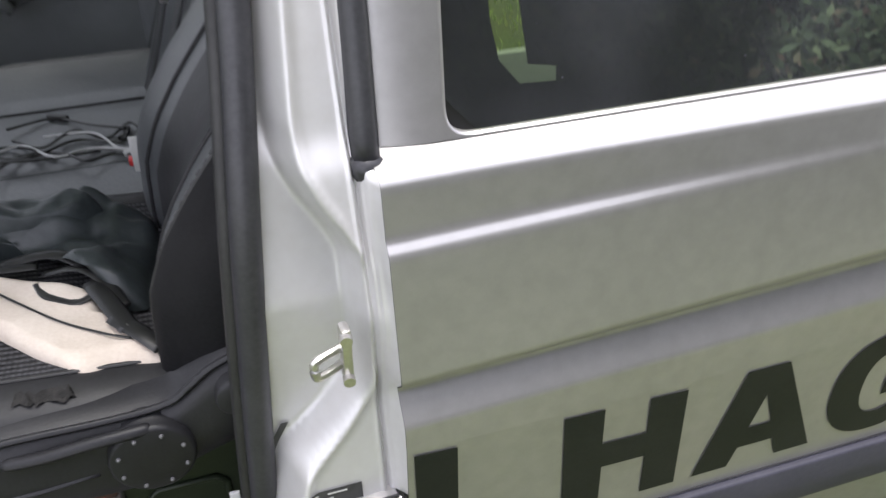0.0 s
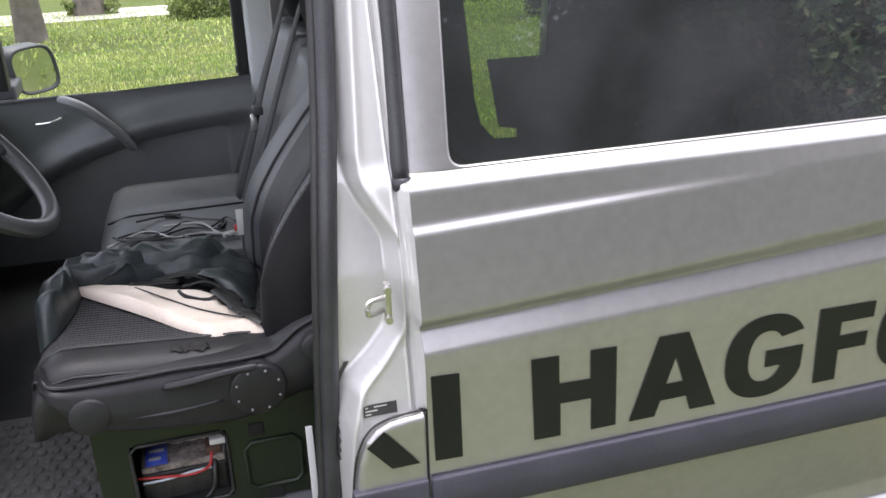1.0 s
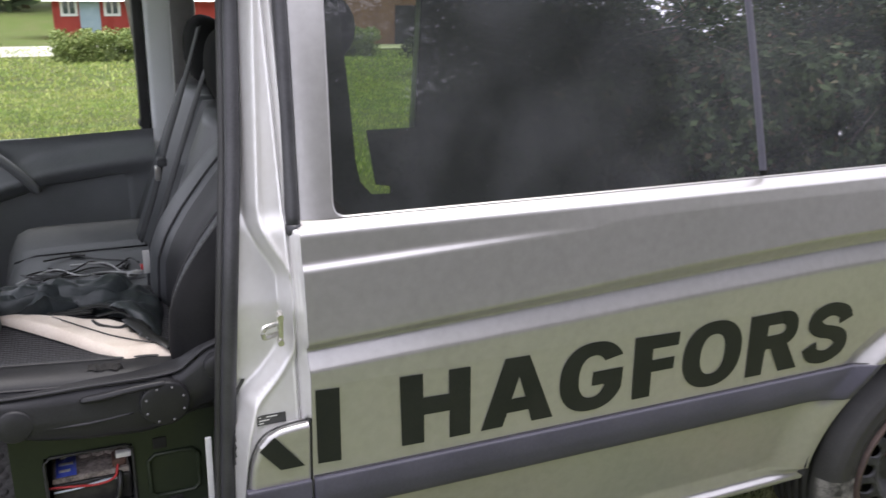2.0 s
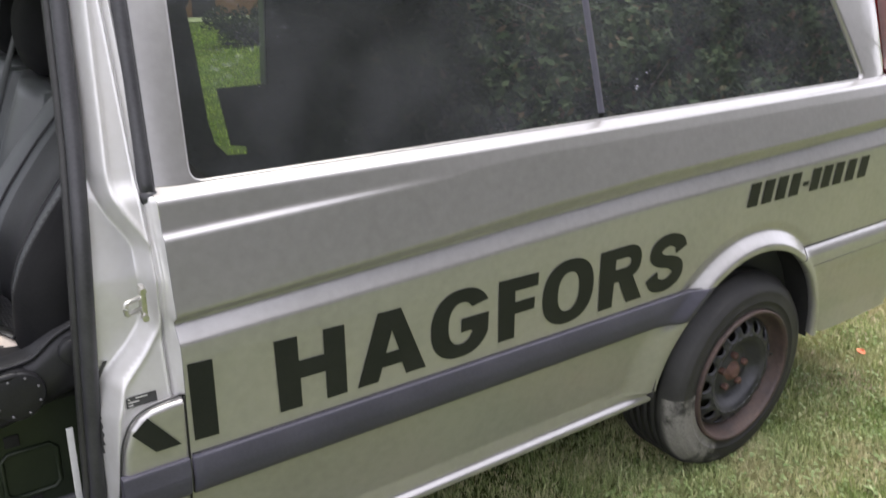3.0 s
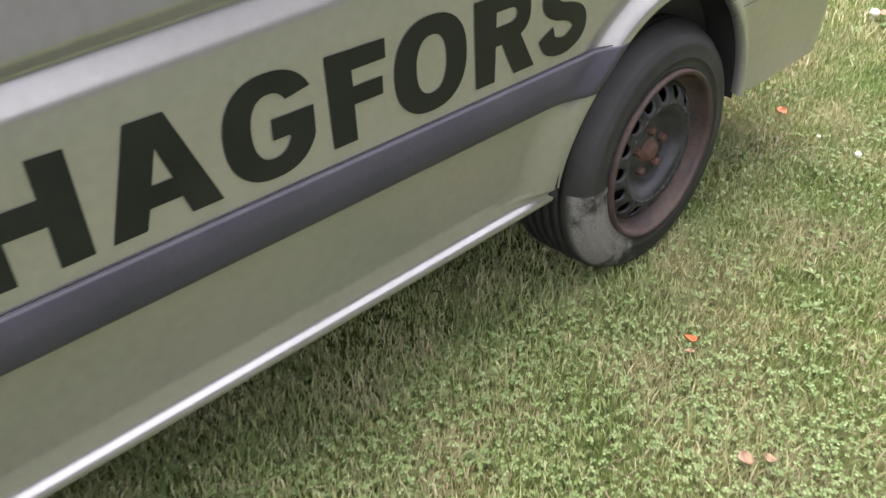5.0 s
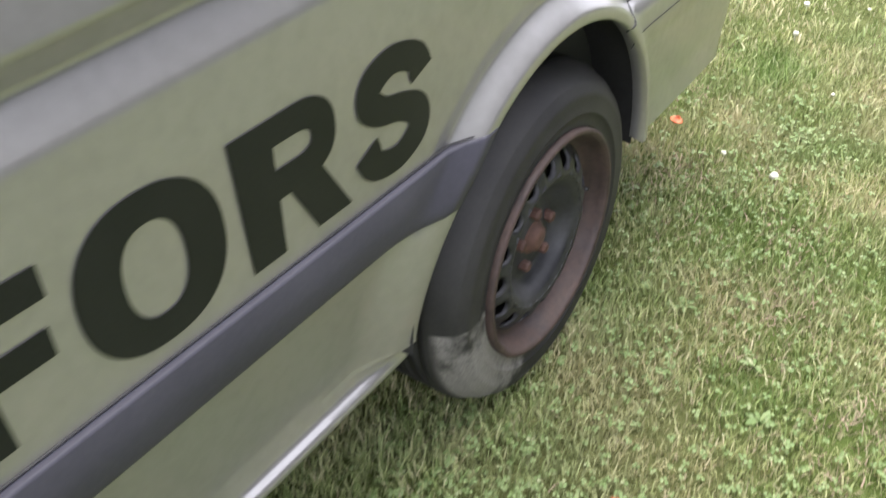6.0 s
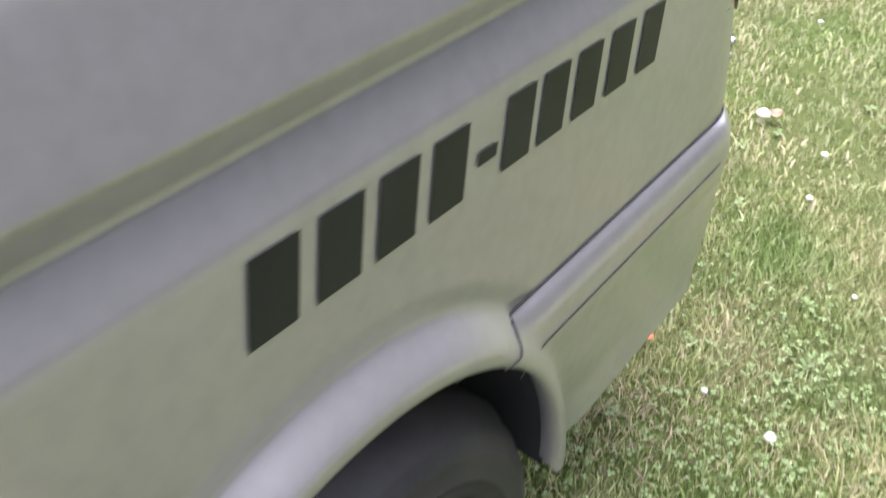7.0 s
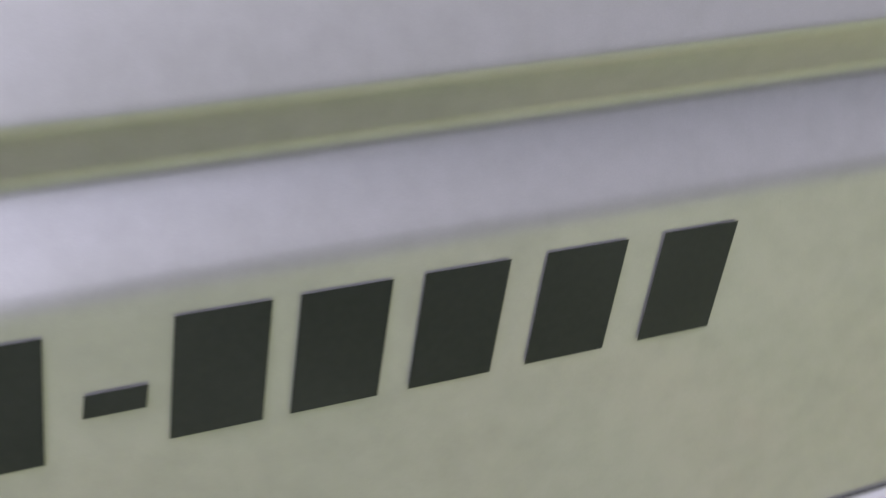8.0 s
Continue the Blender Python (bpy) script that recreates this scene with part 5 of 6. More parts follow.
def mirror_ring(x, a, b, n=36):
    """A rounded, slanting outline across the mirror's axis."""
    out = []
    for k in range(n):
        t = 2 * math.pi * k / n
        c, q = math.cos(t), math.sin(t)
        y, z = a * math.copysign(abs(c) ** 0.55, c), b * math.copysign(abs(q) ** 0.55, q)
        out.append(MIRROR_AT @ Vector((x, y - 0.3 * z, z)))
    return out


mirror = on_van(piece("door_mirror", *loft([mirror_ring(-0.11, 0.05, 0.04), mirror_ring(-0.10, 0.075, 0.062), mirror_ring(-0.05, 0.092, 0.080), mirror_ring(0.0, 0.094, 0.082), mirror_ring(0.003, 0.090, 0.078), mirror_ring(0.0, 0.084, 0.072), mirror_ring(-0.006, 0.083, 0.071)]), DARK, None, "black door mirror housing"))
mg = piece("mirror_glass", *loft([mirror_ring(-0.0055, 0.0825, 0.0705), mirror_ring(-0.004, 0.0825, 0.0705)]), mat("mirror", (0.8, 0.8, 0.8), 0.02, 1.0), None, "mirror glass", False)
mg.parent = mirror
ma = part("mirror_arm", box_bm(-0.85, -0.79, 1.78, 1.93, 1.03, 1.08, 0.012), DARK, None)
ma.parent = mirror

# steering wheel and dashboard
steer = on_van(new("steering_wheel"))
tagged(steer, "black steering wheel with a grey hub")
SC, SN = Vector((-0.675, 0.43, 1.23)), Vector((0.74, 0.0, 0.67)).normalized()
SU = Vector((0, 1, 0))
SV = SN.cross(SU).normalized()
ring = [SC + (SU * math.cos(t) + SV * math.sin(t)) * 0.188 for t in np.linspace(0, 2 * math.pi, 48, endpoint=False)]


def steer_part(ob):
    ob.parent = steer
    return ob


steer_part(piece("rim", *tube(ring, 0.0155, 10, True, up=tuple(SN)), LEATHER, None, "worn leather rim"))
hub = []
for i in range(7):
    r, h = [(0.082, -0.03), (0.084, 0.0), (0.080, 0.012), (0.065, 0.022), (0.04, 0.027), (0.02, 0.028), (0.001, 0.028)][i]
    hub.append([SC + (SU * math.cos(t) * 1.1 + SV * math.sin(t) * 0.9) * r + SN * (h - 0.02) for t in np.linspace(0, 2 * math.pi, 32, endpoint=False)])
steer_part(piece("hub", *loft(hub), GREYTRIM, None, "grey hub pad"))
for a in (0.35, math.pi - 0.35, -math.pi / 2 + 0.35, -math.pi / 2 - 0.35):
    d = SU * math.cos(a) - SV * math.sin(a)
    steer_part(piece("spoke", *tube([SC + d * 0.07 - SN * 0.012, SC + d * 0.18], 0.016, 8, flat=0.45, up=tuple(SN)), DARK))
steer_part(piece("column", *tube([SC - SN * 0.03, SC - SN * 0.30], 0.045, 12, up=(0, 1, 0)), DARK))


def dash():
    prof = [(-1.30, 1.10), (-1.05, 1.13), (-0.93, 1.10), (-0.87, 1.02), (-0.86, 0.90), (-0.92, 0.75), (-1.0, 0.62), (-1.05, 0.54), (-1.30, 0.54)]
    pts = smooth_path([(x, 0, z) for x, z in prof], 3)
    return loft([[(p.x + 0.02 * math.sin(y * 5), y, p.z) for p in pts] for y in np.linspace(0.14, 1.70, 12)])


van_piece("dashboard", *dash(), DARK, "dark plastic dashboard")
van_part("bulkhead", box_bm(-1.32, -1.28, 0.1, 1.8, 0.5, 1.12), DARK)

# floor mat with pebbled rubber cells
MATRUB = varied("grey_rubber_mat", (0.060, 0.058, 0.057), (0.105, 0.101, 0.099), 0.7, 0, 8, 120, 0.3)
matob = thing("floor_mat", (-0.75, 0.5, 0.522), "dark grey rubber floor mat with a pebbled pattern", "mat")
sub(part("sheet", box_bm(-1.02, -0.54, 0.245, 0.72, 0.521, 0.532), MATRUB, None, "", False), matob)
rp = random.Random(8)
cellv, cellf = [], []
for i in range(17):
    for j in range(18):
        x, y = -1.0 + 0.0275 * i + (0.0137 if j % 2 else 0), 0.15 + 0.0315 * j
        rx, ry = 0.0118 * rp.uniform(0.9, 1.05), 0.0135 * rp.uniform(0.9, 1.05)
        if x > -0.555 or y < 0.262:
            continue
        b0, m6 = len(cellv), 7
        ph = rp.uniform(0, 1)
        for zz, k in ((0.532, 1.0), (0.536, 0.92), (0.5375, 0.7)):
            cellv += [(x + rx * k * math.cos(ph + 2 * math.pi * q / m6), y + ry * k * math.sin(ph + 2 * math.pi * q / m6), zz) for q in range(m6)]
        for lvl in range(2):
            for q in range(m6):
                w = (q + 1) % m6
                cellf.append((b0 + lvl * m6 + q, b0 + lvl * m6 + w, b0 + (lvl + 1) * m6 + w, b0 + (lvl + 1) * m6 + q))
        cellf.append(tuple(b0 + 2 * m6 + q for q in range(m6)))
peb = sub(piece("pebble_relief", cellv, cellf, MATRUB, None, "raised rubber cells"), matob)
tagged(peb, kind="stuff")

# things left on the seats
def cloth_thing(name, outline, z, thick, material, label, seed, folds=0.012, res=26, follow=None):
    """A limp piece of cloth: a rounded heap over an outline, with folds."""
    xs, ys = [p[0] for p in outline], [p[1] for p in outline]
    cx, cy = sum(xs) / len(xs), sum(ys) / len(ys)
    loop = smooth_path([(x, y, 0) for x, y in outline] + [(*outline[0], 0)], 9)[:-1]
    noise_off = Vector((seed * 3.1, seed * 1.7, 0))
    rings = []
    for k in range(19):
        u = k / 18
        s = 1 - u
        lift = thick * min(1.0, (1 - s) * 4) ** 0.5
        row = []
        for p in loop:
            q = Vector((cx + (p.x - cx) * s, cy + (p.y - cy) * s, 0))
            w = noise.noise(q * 11 + noise_off) * folds + noise.noise(q * 31 + noise_off) * folds * 0.45
            base = follow(q.x, q.y) if follow else z
            row.append((q.x, q.y, base + max(0.001, lift + w * min(1, u * 5))))
        rings.append(row)
    under = [[(x, y, (follow(x, y) if follow else z) + 0.0005) for x, y, _ in rings[0]]]
    verts, faces = loft(under + rings, False)
    faces.append(tuple(range(19 * len(loop), 20 * len(loop))))
    ob = piece(name, verts, faces, material)
    return tagged(ob, label, "cloth")


def seat_top(x, y):
    """The driver's cushion, falling off in front of it and beside it."""
    side = 0.25 * max(0.0, y - SY1) ** 0.8 if y > SY1 else 0.0
    return cushion_top(min(-0.2, max(x, -0.585))) + 0.004 - 1.6 * max(0.0, -0.585 - x) - side


bag = thing("fabric_bag", (-0.36, 0.35, 0.915), "cream fabric bag with black straps lying on the seat", "bag")
b1 = cloth_thing("body", [(-0.562, 0.484), (-0.515, 0.440), (-0.423, 0.352), (-0.337, 0.260), (-0.302, 0.232), (-0.26, 0.236), (-0.214, 0.230), (-0.208, 0.246), (-0.232, 0.306), (-0.270, 0.330), (-0.285, 0.385), (-0.402, 0.445), (-0.511, 0.490)], 0.91, 0.022, CREAM, "", 2, 0.009, follow=seat_top)
del b1["category"]
sub(tagged(b1, "cream fabric body"), bag)
for pts, r in (([(-0.345, 0.42, 0.930), (-0.30, 0.40, 0.942), (-0.275, 0.37, 0.936), (-0.30, 0.345, 0.930), (-0.34, 0.37, 0.930), (-0.352, 0.40, 0.930)], 0.006), ([(-0.40, 0.45, 0.935), (-0.33, 0.44, 0.945), (-0.285, 0.40, 0.938), (-0.265, 0.36, 0.932), (-0.25, 0.32, 0.928)], 0.010), ([(-0.285, 0.375, 0.934), (-0.262, 0.318, 0.932), (-0.245, 0.275, 0.928)], 0.013), ([(-0.262, 0.30, 0.930), (-0.232, 0.262, 0.927), (-0.212, 0.240, 0.918)], 0.012), ([(-0.44, 0.455, 0.934), (-0.39, 0.435, 0.938), (-0.35, 0.43, 0.938)], 0.008)):
    sub(piece("strap", *tube(smooth_path(pts, 6), r, 8, flat=0.35), BLACK_WIRE, None, "black webbing strap"), bag)
sub(piece("seam", *tube(smooth_path([(x, y, seat_top(x, y) + 0.0235) for x, y in ((-0.43, 0.425), (-0.37, 0.36), (-0.32, 0.31), (-0.27, 0.275), (-0.245, 0.262))], 6), 0.0016, 5), BLACK_WIRE), bag)
jk = thing("jacket", (-0.45, 0.52, 0.92), "crumpled dark coated jacket lying across the seat", "jacket")
for nm, pts, thick, sd, fold, lab in (
    ("body", [(-0.598, 0.46), (-0.60, 0.53), (-0.57, 0.575), (-0.50, 0.595), (-0.40, 0.60), (-0.29, 0.60), (-0.215, 0.57), (-0.200, 0.50), (-0.215, 0.40), (-0.225, 0.345), (-0.262, 0.36), (-0.285, 0.44), (-0.36, 0.488), (-0.47, 0.500), (-0.56, 0.492)], 0.034, 5, 0.040, "dark crumpled body"),
    ("sleeve", [(-0.596, 0.33), (-0.602, 0.42), (-0.598, 0.52), (-0.555, 0.535), (-0.530, 0.46), (-0.536, 0.38), (-0.555, 0.315), (-0.580, 0.30)], 0.052, 7, 0.036, "dark sleeve bunched over the seat's front edge"),
    ("collar", [(-0.46, 0.525), (-0.41, 0.57), (-0.31, 0.575), (-0.26, 0.55), (-0.30, 0.515), (-0.39, 0.505)], 0.056, 9, 0.026, "folded collar"),
    ("flap", [(-0.60, 0.48), (-0.52, 0.475), (-0.44, 0.492), (-0.40, 0.53), (-0.47, 0.57), (-0.57, 0.545)], 0.054, 11, 0.034, "folded front flap")):
    pc = cloth_thing(nm, pts, 0.91, thick, JACKET, lab, sd, fold, follow=seat_top)
    del pc["category"]
    sub(pc, jk)
PALE = mat("pale_cable", (0.45, 0.45, 0.45), 0.45)
for k, (pts, m, lab) in enumerate((([(-0.50, 0.74), (-0.42, 0.80), (-0.36, 0.73), (-0.30, 0.76), (-0.235, 0.72)], PALE, "thin pale charging cable on the seats"), ([(-0.47, 0.78), (-0.40, 0.74), (-0.33, 0.80), (-0.26, 0.76), (-0.24, 0.80)], BLACK_WIRE, "thin black cable on the bench"), ([(-0.44, 0.86), (-0.37, 0.90), (-0.30, 0.84), (-0.245, 0.80)], BLACK_WIRE, "thin black cable on the bench"), ([(-0.49, 0.80), (-0.45, 0.74), (-0.39, 0.76), (-0.44, 0.81), (-0.48, 0.77), (-0.40, 0.73), (-0.29, 0.745)], BLACK_WIRE, "thin black cable on the bench"), ([(-0.38, 0.82), (-0.30, 0.80), (-0.26, 0.745), (-0.225, 0.735)], PALE, "thin pale charging cable on the seats"), ([(-0.45, 0.71), (-0.41, 0.77), (-0.35, 0.75), (-0.31, 0.70), (-0.27, 0.73), (-0.23, 0.70)], BLACK_WIRE, "thin black cable on the bench"), ([(-0.43, 0.83), (-0.38, 0.78), (-0.33, 0.82), (-0.28, 0.79), (-0.24, 0.83), (-0.22, 0.78)], BLACK_WIRE, "thin black cable on the bench"))):
    c = piece("cable", *tube(smooth_path([(-0.288 + (x + 0.288) * 1.12, -1.155 + (y + 1.155) * 1.12, 0.818 + 0.005 * ((i + k) % 3)) for i, (x, y) in enumerate(pts)], 8), 0.0027, 6), m)
    tagged(c, lab, "cable", "cables on the seats")
for x, y, rz, m, lab in ((-0.235, 0.725, 20, PALE, "white cable plug"), (-0.25, 0.80, 70, BLACK_WIRE, "black cable plug"), (-0.36, 0.90, -30, BLACK_WIRE, "black cable plug")):
    pb = part("cable_plug", box_bm(-0.022, 0.022, -0.006, 0.006, 0, 0.010, 0.003), m)
    pb.matrix_world = pose(-0.288 + (x + 0.288) * 1.12, -1.155 + (y + 1.155) * 1.12, 0.814, 0, 0, rz)
    tagged(pb, lab + " on the seat", "plug", "plugs on the seats")
# headlining, inner roof and front of the van close the cab
van_part("headlining", box_bm(-1.0, 2.6, 0.32, 1.6, 1.80, 1.812), PALETRIM, "pale headlining")
van_part("inner_near_wall", box_bm(0.12, 2.6, 0.10, 0.115, 0.52, 1.2), DARK, "dark inner side trim")
def nose():
    """The front of the van: bonnet and wings in one skin from the windscreen's foot down to the bumper."""
    cols = []
    for x, top, y_in, low in ((-1.19, 1.13, 0.045, 0.34), (-1.30, 1.125, 0.04, 0.34), (-1.48, 1.10, 0.035, 0.34), (-1.68, 1.045, 0.04, 0.33), (-1.86, 0.975, 0.06, 0.32), (-1.99, 0.90, 0.11, 0.30), (-2.07, 0.80, 0.20, 0.29), (-2.11, 0.66, 0.28, 0.28)):
        half = [(y_in + 0.03, low), (y_in, low + 0.10), (y_in - 0.008, 0.55), (y_in + 0.004, min(0.74, top - 0.1)), (y_in + 0.03, top - 0.09), (y_in + 0.075, top - 0.03), (y_in + 0.17, top - 0.005), (y_in + 0.40, top + 0.006)]
        cols.append([(x, y, z) for y, z in half] + [(x, 0.95, top + 0.012)] + [(x, 1.90 - y, z) for y, z in reversed(half)])
    verts, faces = grid_mesh(cols)
    n = len(cols[0])
    faces.append(tuple(range((len(cols) - 1) * n, len(cols) * n)))
    return verts, faces


van_piece("bonnet", *nose(), PAINT, "silver bonnet and front wings")
van_part("front_bumper", box_bm(-2.17, -1.98, 0.22, 1.68, 0.27, 0.55, 0.05, 3), PAINT, "silver front bumper")
van_part("scuttle", box_bm(-1.46, -1.17, 0.16, 1.74, 1.06, 1.126, 0.02), DARK, "dark scuttle at the windscreen's foot")
wind = van_piece("windscreen", [(-1.42, 0.2, 1.10), (-1.42, 1.7, 1.10), (-0.98, 1.58, 1.78), (-0.98, 0.32, 1.78)], [(0, 1, 2, 3)], CLEAR, "clear windscreen", False)
wind.visible_shadow = False
for y0, y1 in ((0.14, 0.30), (1.76, 1.60)):
    van_piece("windscreen_pillar", *tube([(-1.42, y0, 1.08), (-1.2, y0 + (y1 - y0) * 0.4, 1.44), (-0.98, y1, 1.78)], 0.045, 8, up=(0, 1, 0)), PAINT, "silver windscreen pillar")
# ---- lawn and surroundings ----
def ground_z(y):
    """Level round the van, falling away gently behind it."""
    if y < 3:
        return 0.0
    d = min(y, 60.0) - 3
    return -0.08 * d * min(1.0, d / 3)


def lawn_material():
    m = mat("lawn_soil", (0.06, 0.08, 0.03), 0.95, 0, 0.1)
    n, l, b = nodes_of(m)
    big, mid, fine = noise_node(m, 0.9, 4), noise_node(m, 11, 5), noise_node(m, 120, 3)
    green = ramp(m, mid.outputs[0], [(0.3, (0.055, 0.085, 0.018)), (0.7, (0.105, 0.14, 0.04))])
    dry = ramp(m, fine.outputs[0], [(0.3, (0.09, 0.08, 0.04)), (0.7, (0.2, 0.17, 0.1))])
    l.new(mix(m, ramp(m, big.outputs[0], [(0.42, (0.05,) * 3), (0.66, (0.45,) * 3)]), green, dry), b.inputs["Base Color"])
    bump(m, fine.outputs[0], 0.8, 0.02)
    return m


xs = sorted(set(list(np.linspace(-300, -20, 12)) + list(np.linspace(-20, 20, 41)) + list(np.linspace(20, 300, 12))))
ys = sorted(set(list(np.linspace(-300, -10, 12)) + list(np.linspace(-10, 62, 73)) + list(np.linspace(62, 400, 12))))
v, f = grid_mesh([[(x, y, ground_z(y)) for y in ys] for x in xs])
ground = piece("ground", v, [q[::-1] for q in f], lawn_material())
tagged(ground, "mown lawn of grass and clover", "ground", kind="structure")

def grass_material(name, stops, dry_colour, dry_most, patch_scale):
    """Blades that differ one by one, with drier and lusher patches."""
    m = mat(name, (0.08, 0.15, 0.03), 0.5, 0, 0.4)
    n, l, b = nodes_of(m)
    geo = n.new("ShaderNodeNewGeometry")
    col = ramp(m, geo.outputs["Random Per Island"], stops)
    patch, lush = noise_node(m, patch_scale, 5, 0.6), noise_node(m, 3.1, 4)
    dried = mix(m, ramp(m, patch.outputs[0], [(0.44, (0.0,) * 3), (0.62, (dry_most,) * 3)]), col, dry_colour)
    l.new(mix(m, 1.0, dried, ramp(m, lush.outputs[0], [(0.36, (0.66, 0.80, 0.62)), (0.62, (1.08, 1.05, 1.06))]), "MULTIPLY"), b.inputs["Base Color"])
    return m


GRASS = grass_material("grass_blade", [(0.0, (0.14, 0.18, 0.06)), (0.35, (0.30, 0.365, 0.14)), (0.66, (0.46, 0.50, 0.23)), (0.84, (0.58, 0.55, 0.33)), (1.0, (0.70, 0.60, 0.43))], (0.54, 0.475, 0.31), 0.68, 1.9)
FARGRASS = grass_material("far_grass_blade", [(0.0, (0.28, 0.37, 0.07)), (0.4, (0.40, 0.49, 0.12)), (0.75, (0.52, 0.57, 0.17)), (1.0, (0.58, 0.56, 0.26))], (0.5, 0.46, 0.19), 0.35, 0.5)
# dry tones, raised further so the colour carries the sky's glare on distant blades
PALEGRASS = grass_material("pale_grass_blade", [(0.0, (0.26, 0.30, 0.12)), (0.35, (0.42, 0.47, 0.21)), (0.66, (0.58, 0.58, 0.31)), (0.84, (0.68, 0.63, 0.41)), (1.0, (0.76, 0.68, 0.51))], (0.62, 0.55, 0.38), 0.6, 1.9)
STRAW = varied("dead_grass", (0.30, 0.22, 0.16), (0.46, 0.36, 0.27), 0.8, 0, 9, 160, 0.0)
CLOVER = mat("clover_leaf", (0.1, 0.2, 0.05), 0.55, 0, 0.35)
n, l, b = nodes_of(CLOVER)
geo = n.new("ShaderNodeNewGeometry")
l.new(ramp(CLOVER, geo.outputs["Random Per Island"], [(0.0, (0.115, 0.175, 0.055)), (0.5, (0.155, 0.22, 0.08)), (0.9, (0.205, 0.265, 0.11)), (1.0, (0.28, 0.30, 0.165))]), b.inputs["Base Color"])


def from_arrays(name, verts, tris, material):
    me = bpy.data.meshes.new(name)
    me.vertices.add(len(verts))
    me.vertices.foreach_set("co", verts.astype(np.float32).ravel())
    me.loops.add(tris.size)
    me.loops.foreach_set("vertex_index", tris.astype(np.int32).ravel())
    me.polygons.add(len(tris))
    me.polygons.foreach_set("loop_start", np.arange(0, tris.size, 3, dtype=np.int32))
    me.polygons.foreach_set("loop_total", np.full(len(tris), 3, dtype=np.int32))
    me.materials.append(material)
    me.update(calc_edges=True)
    return me


def ground_z_all(y):
    d = np.clip(y, 3, 60) - 3
    return -0.08 * d * np.minimum(1.0, d / 3)


def blades(rng, x, y, height, width, flat=1.0):
    """Bent blades: five vertices and three triangles each."""
    n = len(x)
    a, lean, la = rng.uniform(0, 2 * np.pi, n), rng.uniform(0.1, 0.8, n) * height * flat, rng.uniform(0, 2 * np.pi, n)
    sx, sy = np.cos(a) * width / 2, np.sin(a) * width / 2
    lx, ly, z0 = np.cos(la) * lean, np.sin(la) * lean, ground_z_all(y)
    v = np.empty((n, 5, 3))
    for k, (s, t, h) in enumerate(((1, 0, -0.1), (-1, 0, -0.1), (0.85, 0.35, 0.6), (-0.85, 0.35, 0.6), (0, 1.0, 1.0))):
        v[:, k, 0], v[:, k, 1], v[:, k, 2] = x + s * sx + t * lx, y + s * sy + t * ly, z0 + h * height
    t = np.array([[0, 1, 2], [1, 3, 2], [2, 3, 4]])[None] + 5 * np.arange(n)[:, None, None]
    return v.reshape(-1, 3), t.reshape(-1, 3)


def clover(rng, x, y, size):
    """Three-part leaves on the lawn, four triangles to a leaflet pair."""
    n = len(x)
    v = np.empty((n, 3, 4, 3))
    a0, tilt = rng.uniform(0, 2 * np.pi, n), rng.uniform(-0.35, 0.35, (n, 2))
    h = rng.uniform(0.016, 0.040, n) + ground_z_all(y)
    for k in range(3):
        a = a0 + k * 2.1
        for j, (r, w) in enumerate(((0.05, 0.0), (0.62, 0.5), (1.0, 0.0), (0.62, -0.5))):
            dx, dy = size * (r * np.cos(a) - w * np.sin(a)), size * (r * np.sin(a) + w * np.cos(a))
            v[:, k, j, 0], v[:, k, j, 1], v[:, k, j, 2] = x + dx, y + dy, h + dx * tilt[:, 0] + dy * tilt[:, 1] - (0.18 * size if j == 2 else 0)
    t = np.array([[0, 1, 2], [0, 2, 3]])[None] + 4 * np.arange(3 * n)[:, None, None]
    return v.reshape(-1, 3), t.reshape(-1, 3)


def joined(sets):
    """Several sets of vertices and triangles as one."""
    starts = np.cumsum([0] + [len(v) for v, _ in sets])
    return np.concatenate([v for v, _ in sets]), np.concatenate([t + o for (_, t), o in zip(sets, starts)])


def bare(x, y):
    """How worn the lawn is: patches where the turf is thin and dead."""
    spots = ((1.50, -0.72, 0.42, 0.10), (2.62, 0.02, 0.22, 0.17), (2.35, -0.35, 0.30, 0.10), (1.05, -0.42, 0.16, 0.08), (3.2, 0.3, 0.35, 0.16), (0.75, -0.95, 0.12, 0.20), (2.0, -0.62, 0.25, 0.07))
    return sum(np.exp(-(((x - a) / c) ** 2 + ((y - b2 + 0.05 * np.sin(x * 9)) / d) ** 2)) for a, b2, c, d in spots)


def scattered(rng, count, x0, x1, y0, y1, soft):
    """Points that thin out towards the edges of their field."""
    x, y = rng.uniform(x0, x1, count), rng.uniform(y0, y1, count)
    edge = np.minimum(np.minimum(x - x0, x1 - x), np.minimum(y - y0, y1 - y)) / soft
    keep = (rng.uniform(0, 1, count) < edge) & (rng.uniform(0, 1, count) > np.clip(0.62 * bare(x, y), 0, 0.85))
    return x[keep], y[keep]


